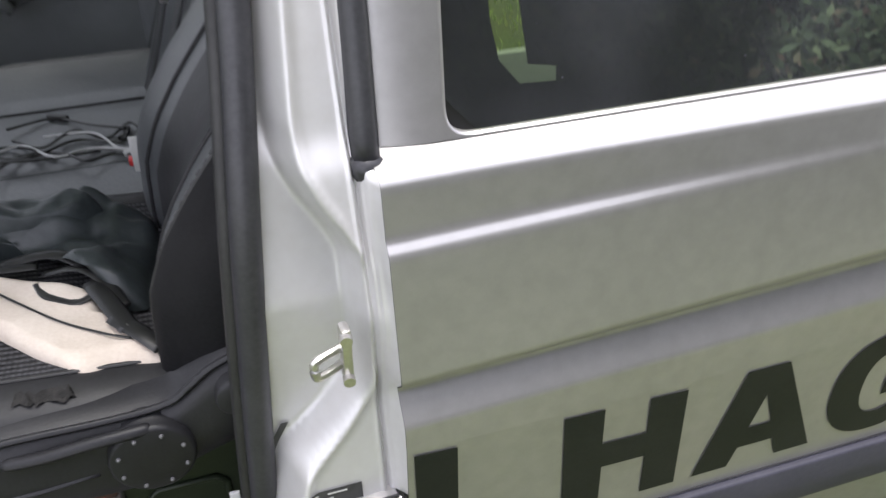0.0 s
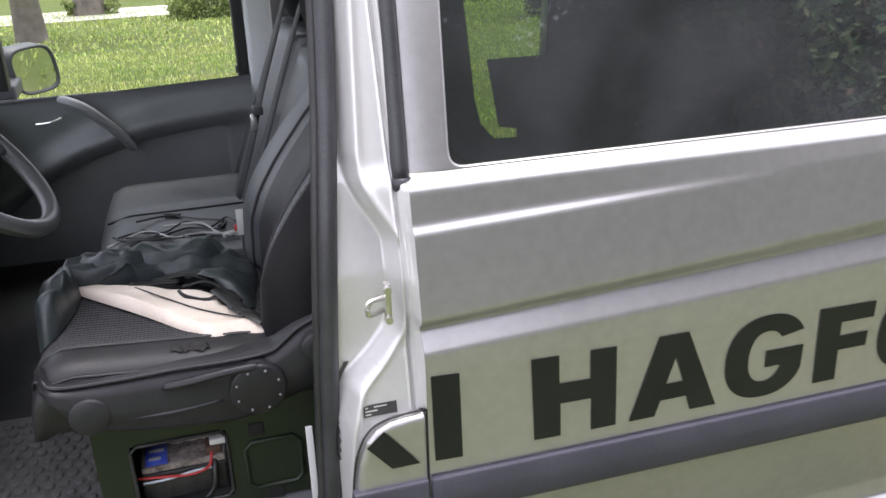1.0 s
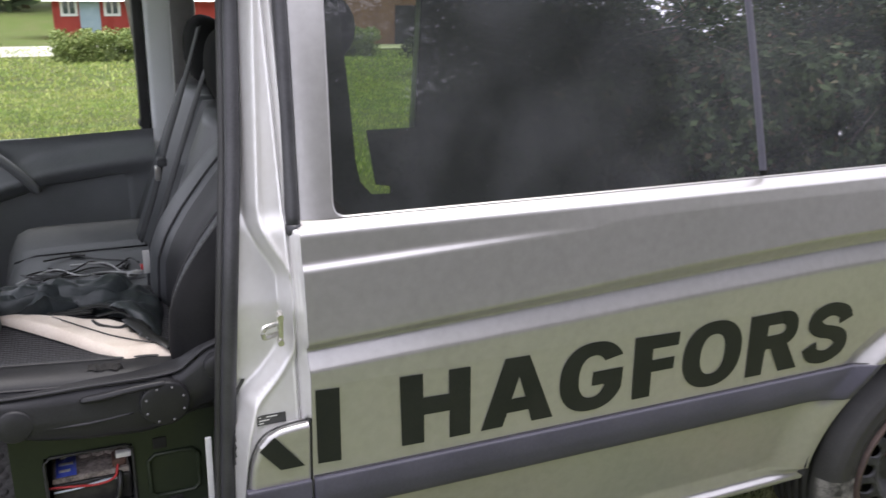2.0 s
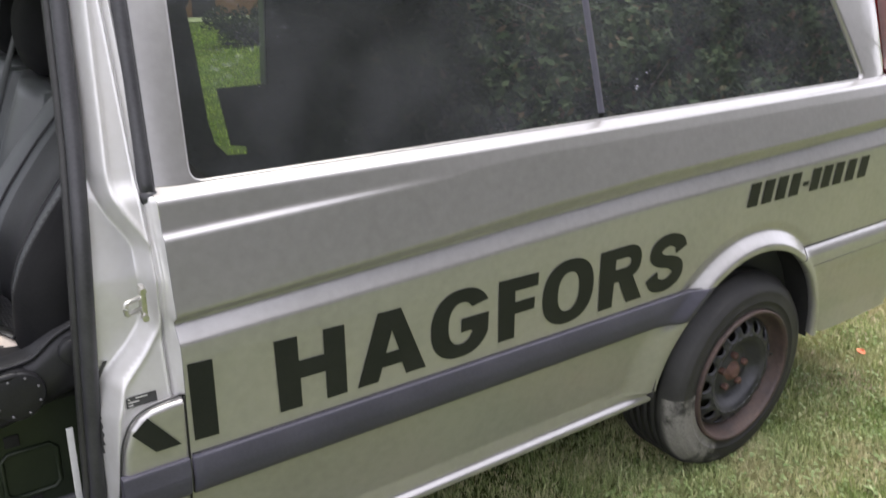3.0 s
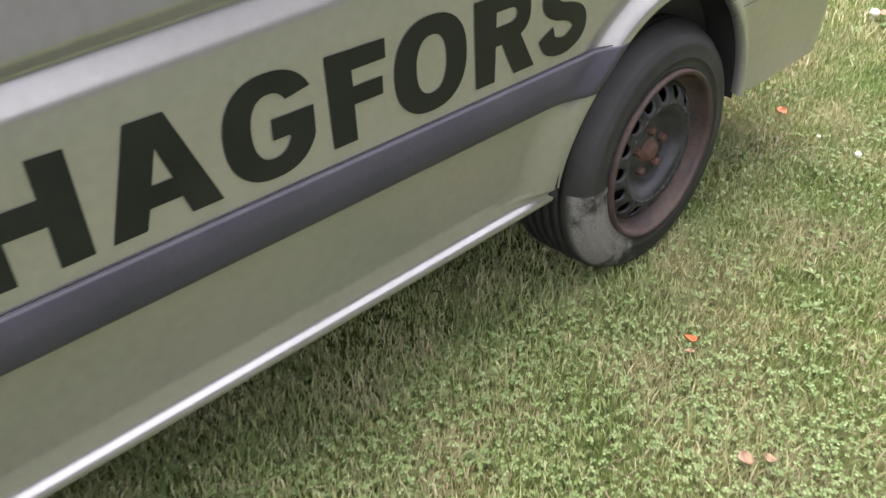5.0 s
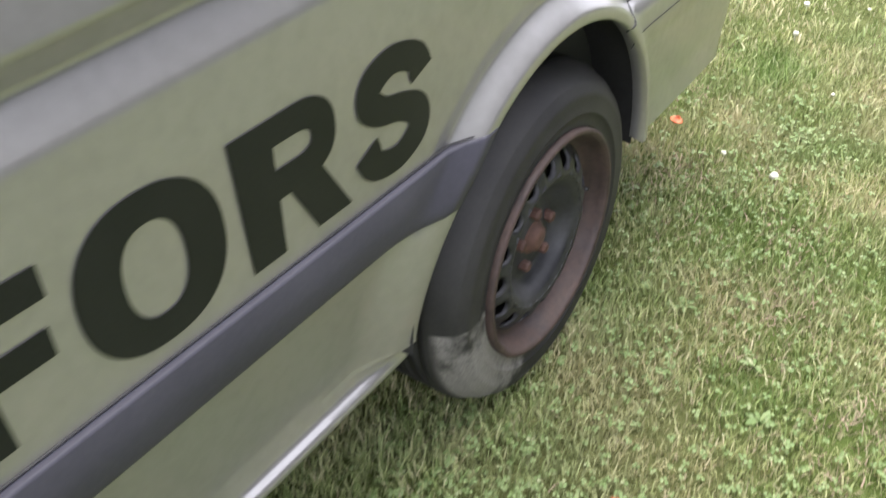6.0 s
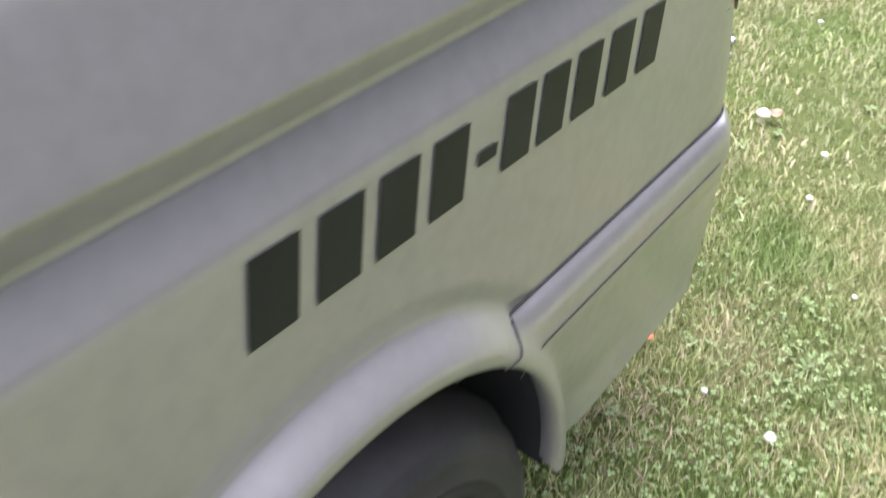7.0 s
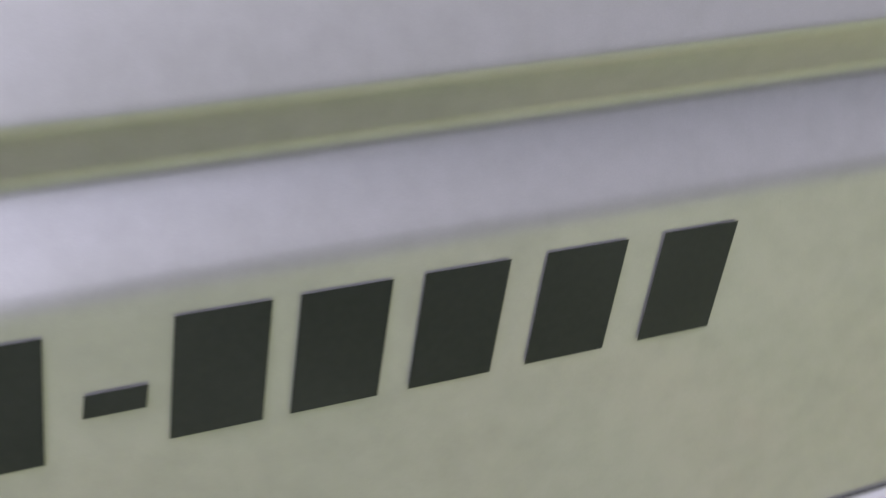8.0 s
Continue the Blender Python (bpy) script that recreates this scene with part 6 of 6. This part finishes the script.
rng = np.random.default_rng(4)
near, pale, far = [], [], []
for field, count, box, soft, hh, ww in ((near, 480000, (-0.7, 3.9, -1.7, 0.75), 0.45, (0.016, 0.044), 0.0029), (near, 90000, (-1.2, 6.2, -3.0, 2.4), 0.8, (0.014, 0.04), 0.0048), (pale, 110000, (2.7, 9.5, -2.8, 5.0), 0.9, (0.018, 0.045), 0.0065), (far, 80000, (-7, 10, 1.8, 15), 1.0, (0.02, 0.055), 0.013), (far, 30000, (-10, 15, 13, 35), 2.0, (0.03, 0.08), 0.034)):
    x, y = scattered(rng, count, *box, soft)
    clump = 0.5 + 0.5 * np.sin(x * 9.1 + 2 * np.sin(y * 7.3)) * np.sin(y * 8.3 + 1.7 * np.sin(x * 5.1))
    tuft = np.sin(x * 71 + 3 * np.sin(y * 33)) * np.sin(y * 83 + 3 * np.sin(x * 29)) + 0.6 * np.sin(x * 167 + y * 41) * np.sin(y * 149 - x * 37)
    keep = rng.uniform(0, 1, len(x)) < (0.72 + 0.55 * tuft if field is near else 1.0)
    x, y, clump = x[keep], y[keep], clump[keep]
    field.append(blades(rng, x, y, rng.uniform(*hh, len(x)) * (0.6 + 0.65 * clump), ww * rng.uniform(0.6, 1.3, len(x))))
grass = new("grass", from_arrays("grass", *joined(near), GRASS))
tagged(grass, "short green and straw-coloured grass blades", "grass", kind="stuff")
pale_grass = new("pale_grass", from_arrays("pale_grass", *joined(pale), PALEGRASS))
tagged(pale_grass, "dry yellowish grass behind the van, lightened for sky glare", "grass", kind="stuff")
far_grass = new("far_grass", from_arrays("far_grass", *joined(far), FARGRASS))
tagged(far_grass, "bright green mown grass beyond the van", "grass", kind="stuff")
# dead stalks lying in the worn patches
x, y = rng.uniform(-0.4, 4.2, 150000), rng.uniform(-1.5, 0.7, 150000)
keep = rng.uniform(0, 1, len(x)) < np.clip(bare(x, y), 0.02, 0.9) * 0.55
x, y = x[keep], y[keep]
dead = new("dead_grass", from_arrays("dead_grass", *blades(rng, x, y, rng.uniform(0.008, 0.020, len(x)), 0.0028 * rng.uniform(0.6, 1.3, len(x)), 3.4), STRAW))
tagged(dead, "pale brown dead stalks in worn patches", "dead grass", kind="stuff")
cx, cy = [], []
for _ in range(90):
    px, py, s, k = rng.uniform(-0.5, 3.4), rng.uniform(-1.6, 1.4), rng.uniform(0.05, 0.22), int(rng.integers(25, 90))
    cx.append(rng.normal(px, s, k))
    cy.append(rng.normal(py, s, k))
cx, cy = np.concatenate(cx + [rng.uniform(-0.6, 3.3, 4500), rng.uniform(0.0, 1.6, 5500)]), np.concatenate(cy + [rng.uniform(-1.7, 1.2, 4500), rng.uniform(-1.3, 0.12, 5500)])
leaves = new("clover", from_arrays("clover", *clover(rng, cx, cy, rng.uniform(0.0045, 0.0096, len(cx))), CLOVER))
tagged(leaves, "patches of clover leaves in the lawn", "clover", kind="stuff")


def weeds(rng, count, x0, x1, y0, y1):
    """Flat rosettes of broad leaves among the grass."""
    sets = []
    for _ in range(count):
        px, py, turn = rng.uniform(x0, x1), rng.uniform(y0, y1), rng.uniform(0, 6.28)
        for k in range(int(rng.integers(4, 8))):
            a, ln, wd, rise = turn + k * 1.05 + rng.uniform(-0.3, 0.3), rng.uniform(0.014, 0.034), rng.uniform(0.30, 0.46), rng.uniform(0.25, 0.8)
            c, q = math.cos(a), math.sin(a)
            v = []
            for u, w in ((0.0, 0.05), (0.3, 0.7), (0.6, 1.0), (0.85, 0.7), (1.0, 0.05)):
                h = 0.014 + ln * rise * u * (1.25 - u)
                for side in (-1, 0, 1):
                    off = side * w * wd * ln * 0.5
                    v.append((px + c * u * ln - q * off, py + q * u * ln + c * off, h - 0.10 * ln * (side == 0)))
            t = [(i * 3 + j, i * 3 + 3 + j, i * 3 + 4 + j) for i in range(4) for j in range(2)] + [(i * 3 + j, i * 3 + 4 + j, i * 3 + 1 + j) for i in range(4) for j in range(2)]
            sets.append((np.array(v), np.array(t)))
    return joined(sets)


rosettes = new("broadleaf_weeds", from_arrays("broadleaf_weeds", *weeds(rng, 90, -0.3, 4.6, -1.5, 0.7), CLOVER))
tagged(rosettes, "low broad-leaved weeds in the lawn", "weeds", kind="stuff")


# fallen leaves, clover flowers and a small white fungus
def small_leaf(name, x, y, size, material, label, turn):
    prof = [[(size * (u - 0.5), w * size * 0.55 * math.sin(math.pi * min(1, max(0.02, u))) ** 0.8, size * (0.16 * (2 * u - 1) ** 2 + 0.14 * abs(w))) for w in (-1, -0.5, 0, 0.5, 1)] for u in np.linspace(0, 1, 9)]
    v, f = grid_mesh(prof)
    ob = piece(name, v, f, material)
    ob.matrix_world = pose(x, y, ground_z(y) + 0.032, 12, -10, turn)
    shell(ob, 0.0012)
    return tagged(ob, label, "leaf", "fallen leaves on the lawn")


RED_LEAF = varied("red_leaf", (0.42, 0.07, 0.025), (0.55, 0.16, 0.05), 0.5, 0, 60, 200, 0.2)
TAN_LEAF = varied("tan_leaf", (0.20, 0.12, 0.08), (0.34, 0.22, 0.14), 0.6, 0, 60, 200, 0.2)
for i, (x, y, s, red) in enumerate(((2.862, 0.150, 0.036, 1), (1.296, -0.570, 0.034, 0), (1.33, -0.605, 0.026, 0), (1.545, -0.290, 0.032, 1), (1.505, -0.312, 0.022, 0), (1.10, -0.731, 0.03, 0), (4.13, 0.30, 0.045, 0), (3.1, -0.75, 0.035, 1), (2.1, -0.95, 0.03, 1))):
    small_leaf("fallen_leaf", x, y, s, RED_LEAF if red else TAN_LEAF, "small curled orange-red leaf on the grass" if red else "dry tan leaf on the grass", 47 * i)
PETAL = varied("clover_flower", (0.62, 0.6, 0.5), (0.75, 0.73, 0.64), 0.7, 0, 90, 300, 0.3)


def flower_mesh(r):
    bm = bmesh.new()
    bmesh.ops.create_icosphere(bm, subdivisions=2, radius=r)
    for vtx in bm.verts:
        vtx.co *= 1 + 0.22 * math.sin(vtx.co.x * 900 + vtx.co.z * 700) * math.cos(vtx.co.y * 800)
        vtx.co.z = vtx.co.z * 0.85 + r + 0.018
    verts, faces = tube([(0, 0, -0.005), (0.002, 0, 0.02)], 0.0012, 5)
    bm.from_mesh(mesh_from("t", verts, faces, GRASS))
    me = bpy.data.meshes.new("clover_flower")
    bm.to_mesh(me)
    bm.free()
    me.materials.append(PETAL)
    me.polygons.foreach_set("use_smooth", [True] * len(me.polygons))
    return me


bloom = flower_mesh(0.009)
rf = random.Random(5)
spots = [(2.793, -0.026), (3.946, 0.089)] + [(rf.uniform(2.7, 5.6), rf.uniform(-0.7, 1.7)) for _ in range(34)]
for x, y in spots:
    ob = new("clover_flower", bloom)
    ob.matrix_world = pose(x, y, 0, 0, rf.uniform(-15, 15), rf.uniform(0, 360)) @ Matrix.Scale(rf.uniform(0.7, 1.3), 4)
    tagged(ob, "round white clover flower head in the lawn", "flower", "clover flowers in the lawn")

cap_v, cap_f = revolve([(0.0001, 0.052), (0.012, 0.050), (0.020, 0.043), (0.024, 0.034), (0.0225, 0.029), (0.012, 0.030), (0.008, 0.026), (0.0075, -0.005)], 24, "z")
fungus = piece("mushroom", cap_v, cap_f, varied("pale_mushroom", (0.70, 0.64, 0.54), (0.82, 0.78, 0.70), 0.6, 0, 40, 200, 0.2))
fungus.matrix_world = pose(4.107, 0.340, 0.0, 8, 0, 0)
tagged(fungus, "small white mushroom in the grass", "mushroom")

# ---- trees, hedge, houses ----
BARK = varied("bark", (0.09, 0.075, 0.06), (0.19, 0.165, 0.135), 0.9, 0, 5, 40, 0.8, 0.02)
FOLIAGE = mat("tree_leaf", (0.06, 0.1, 0.03), 0.75, 0, 0.12)
n, l, b = nodes_of(FOLIAGE)
geo = n.new("ShaderNodeNewGeometry")
l.new(ramp(FOLIAGE, geo.outputs["Random Per Island"], [(0.0, (0.012, 0.024, 0.008)), (0.5, (0.024, 0.042, 0.016)), (0.88, (0.045, 0.066, 0.028)), (1.0, (0.10, 0.07, 0.045))]), b.inputs["Base Color"])
HEDGELEAF = mat("hedge_leaf", (0.1, 0.15, 0.04), 0.55, 0, 0.35)
n, l, b = nodes_of(HEDGELEAF)
geo = n.new("ShaderNodeNewGeometry")
l.new(ramp(HEDGELEAF, geo.outputs["Random Per Island"], [(0.0, (0.12, 0.18, 0.04)), (0.6, (0.22, 0.28, 0.08)), (1.0, (0.36, 0.38, 0.14))]), b.inputs["Base Color"])


def leaf_cloud(rng, centers, radii, per, size):
    """Small folded leaves scattered in many uneven clumps."""
    c = np.repeat(centers, per, axis=0)
    r = np.repeat(radii, per)[:, None]
    d = rng.normal(0, 1, c.shape)
    d /= np.linalg.norm(d, axis=1)[:, None]
    p = c + d * r * rng.uniform(0.25, 1.0, (len(c), 1)) ** 0.5 * np.array([1, 1, 0.8])
    n = len(p)
    u = rng.normal(0, 1, (n, 3))
    u /= np.linalg.norm(u, axis=1)[:, None]
    w = np.cross(u, rng.normal(0, 1, (n, 3)))
    w /= np.linalg.norm(w, axis=1)[:, None]
    s = (size * rng.uniform(0.6, 1.4, n))[:, None]
    v = np.stack([p - u * s, p + w * s * 0.45, p + u * s, p - w * s * 0.45], 1)
    t = np.array([[0, 1, 2], [0, 2, 3]])[None] + 4 * np.arange(n)[:, None, None]
    return v.reshape(-1, 3), t.reshape(-1, 3)


def tree(name, x, y, height, trunk_r, crown, label, seed, limbs=7, clumps=90, per=150, leaf=0.07, low=0.35, lean=(0, 0)):
    rg, rr = np.random.default_rng(seed), random.Random(seed)
    z0 = ground_z(y)
    root = thing(name, (x, y, z0), label, "tree")
    bm = bmesh.new()
    top = Vector((lean[0], lean[1], height * 0.8))
    stem = smooth_path([(0, 0, -0.2), (lean[0] * 0.15 + rr.uniform(-0.06, 0.06), lean[1] * 0.15, height * 0.2), (lean[0] * 0.5, lean[1] * 0.5 + rr.uniform(-0.1, 0.1), height * 0.5), top], 6)
    rad = [trunk_r * (1.35 if i == 0 else 1) * (1 - 0.8 * i / (len(stem) - 1)) for i in range(len(stem))]
    bm.from_mesh(mesh_from("t", *tube(stem, rad, 14, up=(0, 1, 0)), BARK))
    centers = []
    for k in range(limbs):
        at = stem[int(len(stem) * (low + (0.95 - low) * k / limbs))]
        a = k * 2.4 + rr.uniform(-0.4, 0.4)
        reach = crown * rr.uniform(0.6, 1.0)
        end = at + Vector((math.cos(a) * reach, math.sin(a) * reach, crown * rr.uniform(0.15, 0.6)))
        mid = at.lerp(end, 0.5) + Vector((0, 0, crown * 0.12))
        limb = smooth_path([at, mid, end], 5)
        r0 = trunk_r * 0.42 * (1 - 0.5 * k / limbs)
        bm.from_mesh(mesh_from("t", *tube(limb, [r0 * (1 - 0.85 * i / (len(limb) - 1)) for i in range(len(limb))], 8, up=(0.3, 1, 0)), BARK))
        centers += [limb[j] for j in range(3, len(limb))]
    trunk = part("trunk", bm, BARK, root, "rough grey-brown bark")
    if clumps:
        base = np.array([tuple(c) for c in centers] + [tuple(top)])
        pick = base[rg.integers(0, len(base), clumps)] + rg.normal(0, crown * 0.28, (clumps, 3))
        me = from_arrays("crown", *leaf_cloud(rg, pick, rg.uniform(0.12, 0.3, clumps) * crown, per, leaf), FOLIAGE)
        cr = new("crown", me)
        cr.parent = root
    return root


# the dark row of trees and shrubs that the glass mirrors
for i, (x, y, h, c) in enumerate(((2.6, -8.6, 5.4, 2.0), (6.4, -8.2, 7.3, 2.6), (10.8, -8.8, 7.6, 2.6), (15.0, -8.4, 7.6, 2.6), (19.5, -9.5, 8.0, 2.8), (0.5, -12.5, 10.5, 3.2), (5.0, -12.0, 11.0, 3.3), (9.5, -12.6, 11.5, 3.4), (14.5, -12.2, 11.5, 3.4), (20.5, -12.8, 12.0, 3.6))):
    tree("garden_tree", x, y, h, 0.16, c, "leafy dark green tree at the lawn's edge", 20 + i, 12, 280, 210, 0.074, 0.10)


def shrub(name, x0, x1, y0, y1, h, label, seed, count, leaf, material, per=70):
    rg = np.random.default_rng(seed)
    z0 = ground_z((y0 + y1) / 2)
    centers = np.stack([rg.uniform(x0, x1, count), rg.uniform(y0, y1, count), z0 + h * rg.uniform(0.05, 0.85, count)], 1)
    me = from_arrays(name, *leaf_cloud(rg, centers, rg.uniform(0.15, 0.32, count) * max(h, 0.45), per, leaf), material)
    return tagged(new(name, me), label, "hedge")


shrub("shrub_row", 0.5, 24, -7.8, -6.2, 2.7, "dense dark green shrubs along the lawn's edge", 3, 820, 0.06, FOLIAGE, 190)
shrub("clipped_hedge", -0.35, 8.5, 23.6, 24.4, 0.86, "low pale green hedge beyond the lawn", 4, 760, 0.035, HEDGELEAF, 110)
shrub("garden_bush", 6.6, 7.8, 15.5, 16.5, 0.9, "round bush on the lawn", 5, 60, 0.04, FOLIAGE)
shrub("roadside_bush", -3.7, -2.1, 30.2, 31, 0.5, "tall grass round the foot of a tree", 6, 60, 0.05, HEDGELEAF)
tree("lawn_tree", -3.2, 19.0, 7.5, 0.34, 3.0, "thick old tree trunk on the lawn", 41, 6, 70, 120, 0.09, 0.5)
tree("lawn_tree", -2.95, 30.6, 9.0, 0.55, 3.0, "thick old tree trunk on the lawn", 42, 6, 60, 100, 0.1, 0.55)
tree("lawn_tree", 0.74, 9.9, 6.5, 0.11, 2.2, "leaning tree trunk on the lawn", 43, 5, 40, 100, 0.08, 0.78, (-0.9, 0.4))
bm = bmesh.new()
bm.from_mesh(mesh_from("t", *tube(smooth_path([(0.80, 9.85, ground_z(9.85) + 0.72), (0.66, 9.8, ground_z(9.8) + 0.40), (0.50, 9.7, ground_z(9.7) - 0.02)], 5), [0.05, 0.06, 0.06, 0.065, 0.07, 0.07, 0.07, 0.06, 0.05, 0.05, 0.05], 8), BARK))
tagged(part("fallen_branch", bm, BARK), "broken branch leaning on a tree trunk", "branch")

GRAVEL = varied("pale_gravel", (0.42, 0.40, 0.37), (0.52, 0.50, 0.46), 0.9, 0, 2, 40, 0.4, 0.01)
cols = [[(x, y + 0.35 * math.sin(x * 0.12), ground_z(y) + 0.03) for y in (27.0, 29.0, 31.0, 33.0, 35.0)] for x in np.linspace(-60, 60, 41)]
road = piece("road", *grid_mesh(cols), GRAVEL)
tagged(road, "pale gravel road behind the lawn", "road", kind="structure")

# red wooden house
RED = varied("red_wood", (0.30, 0.032, 0.026), (0.40, 0.055, 0.04), 0.8, 0, 1.5, 30, 0.3, 0.01)
WHITE = varied("white_wood", (0.72, 0.72, 0.70), (0.8, 0.8, 0.78), 0.6, 0, 3, 60, 0.1)
ROOF = varied("pale_metal_roof", (0.62, 0.63, 0.65), (0.7, 0.71, 0.72), 0.45, 0.2, 1, 20, 0.1)
PANE = mat("window_pane", (0.05, 0.07, 0.08), 0.08, 0, 0.8)


def house(name, x, y, w, d, h, wall_mat, label, windows, roof_mat, door=None, sunk=0.0, tall=2.0, door_mat=BLACK, door_label="dark doorway"):
    z0 = ground_z(y) - sunk
    root = thing(name, (x, y, z0), label, "house")
    body = part("wall", box_bm(-w / 2, w / 2, 0, d, -0.5, h, 0.02), wall_mat, root, smooth=False)
    rb = bmesh.new()
    pts = [(-w / 2 - 0.4, -0.5, h - 0.1), (-w / 2 - 0.4, d / 2, h + 2.2), (-w / 2 - 0.4, d + 0.5, h - 0.1)]
    lo = [rb.verts.new(p) for p in pts]
    hi = [rb.verts.new((-p[0], p[1], p[2])) for p in pts]
    for i, j in ((0, 1), (1, 2), (2, 0)):
        rb.faces.new((lo[i], lo[j], hi[j], hi[i]))
    rb.faces.new(lo)
    rb.faces.new(hi[::-1])
    part("roof", rb, roof_mat, root, smooth=False)
    for wx, wz, ww, wh in windows:
        win = part("window", box_bm(wx - ww / 2 + 0.06, wx + ww / 2 - 0.06, -0.03, 0.0, wz - wh / 2 + 0.06, wz + wh / 2 - 0.06), PANE, root, "dark pane in a white frame", smooth=False)
        for a, b2, c, d2 in ((-ww / 2, ww / 2, -wh / 2, -wh / 2 + 0.12), (-ww / 2, ww / 2, wh / 2 - 0.12, wh / 2), (-ww / 2, -ww / 2 + 0.12, -wh / 2 + 0.12, wh / 2 - 0.12), (ww / 2 - 0.12, ww / 2, -wh / 2 + 0.12, wh / 2 - 0.12), (-0.03, 0.03, -wh / 2 + 0.12, wh / 2 - 0.12)):
            part("frame", box_bm(wx + a, wx + b2, -0.06, -0.032, wz + c, wz + d2), WHITE, win, smooth=False)
    if door:
        part("door", box_bm(door[0] - 0.45, door[0] + 0.45, -0.05, -0.005, 0, tall, 0.01), door_mat, root, door_label, smooth=False)
    return root


BLUEDOOR = varied("pale_blue_door", (0.30, 0.40, 0.48), (0.38, 0.48, 0.55), 0.6, 0, 3, 60, 0.1)
house("red_house", 3.9, 44.0, 8.4, 7, 2.46, RED, "red wooden house with white window frames and a pale roof", [(-3.5, 2.05, 0.75, 0.8), (-1.6, 2.05, 0.75, 0.8), (-0.4, 2.05, 0.75, 0.8), (1.6, 2.05, 0.75, 0.8)], ROOF, (-2.6,), 0.6, 2.4, BLUEDOOR, "pale blue door")
BRICK = varied("weathered_brick", (0.20, 0.085, 0.05), (0.30, 0.14, 0.09), 0.9, 0, 2, 30, 0.4, 0.01)
house("brick_barn", 13.2, 31.0, 9, 6, 3.0, BRICK, "low brown brick barn with a dark doorway", [], varied("barn_roof", (0.06, 0.05, 0.05), (0.1, 0.085, 0.08), 0.8), (-1.0,), 0.0, 1.5)
# woods far off close the view
shrub("far_woods", -90, 90, 75, 85, 11, "distant dark green wood", 8, 300, 0.9, FOLIAGE)
shrub("orchard_bush", 8.6, 14, 38.5, 41, 4.2, "tall pale green bushes beside the house", 9, 150, 0.10, HEDGELEAF)
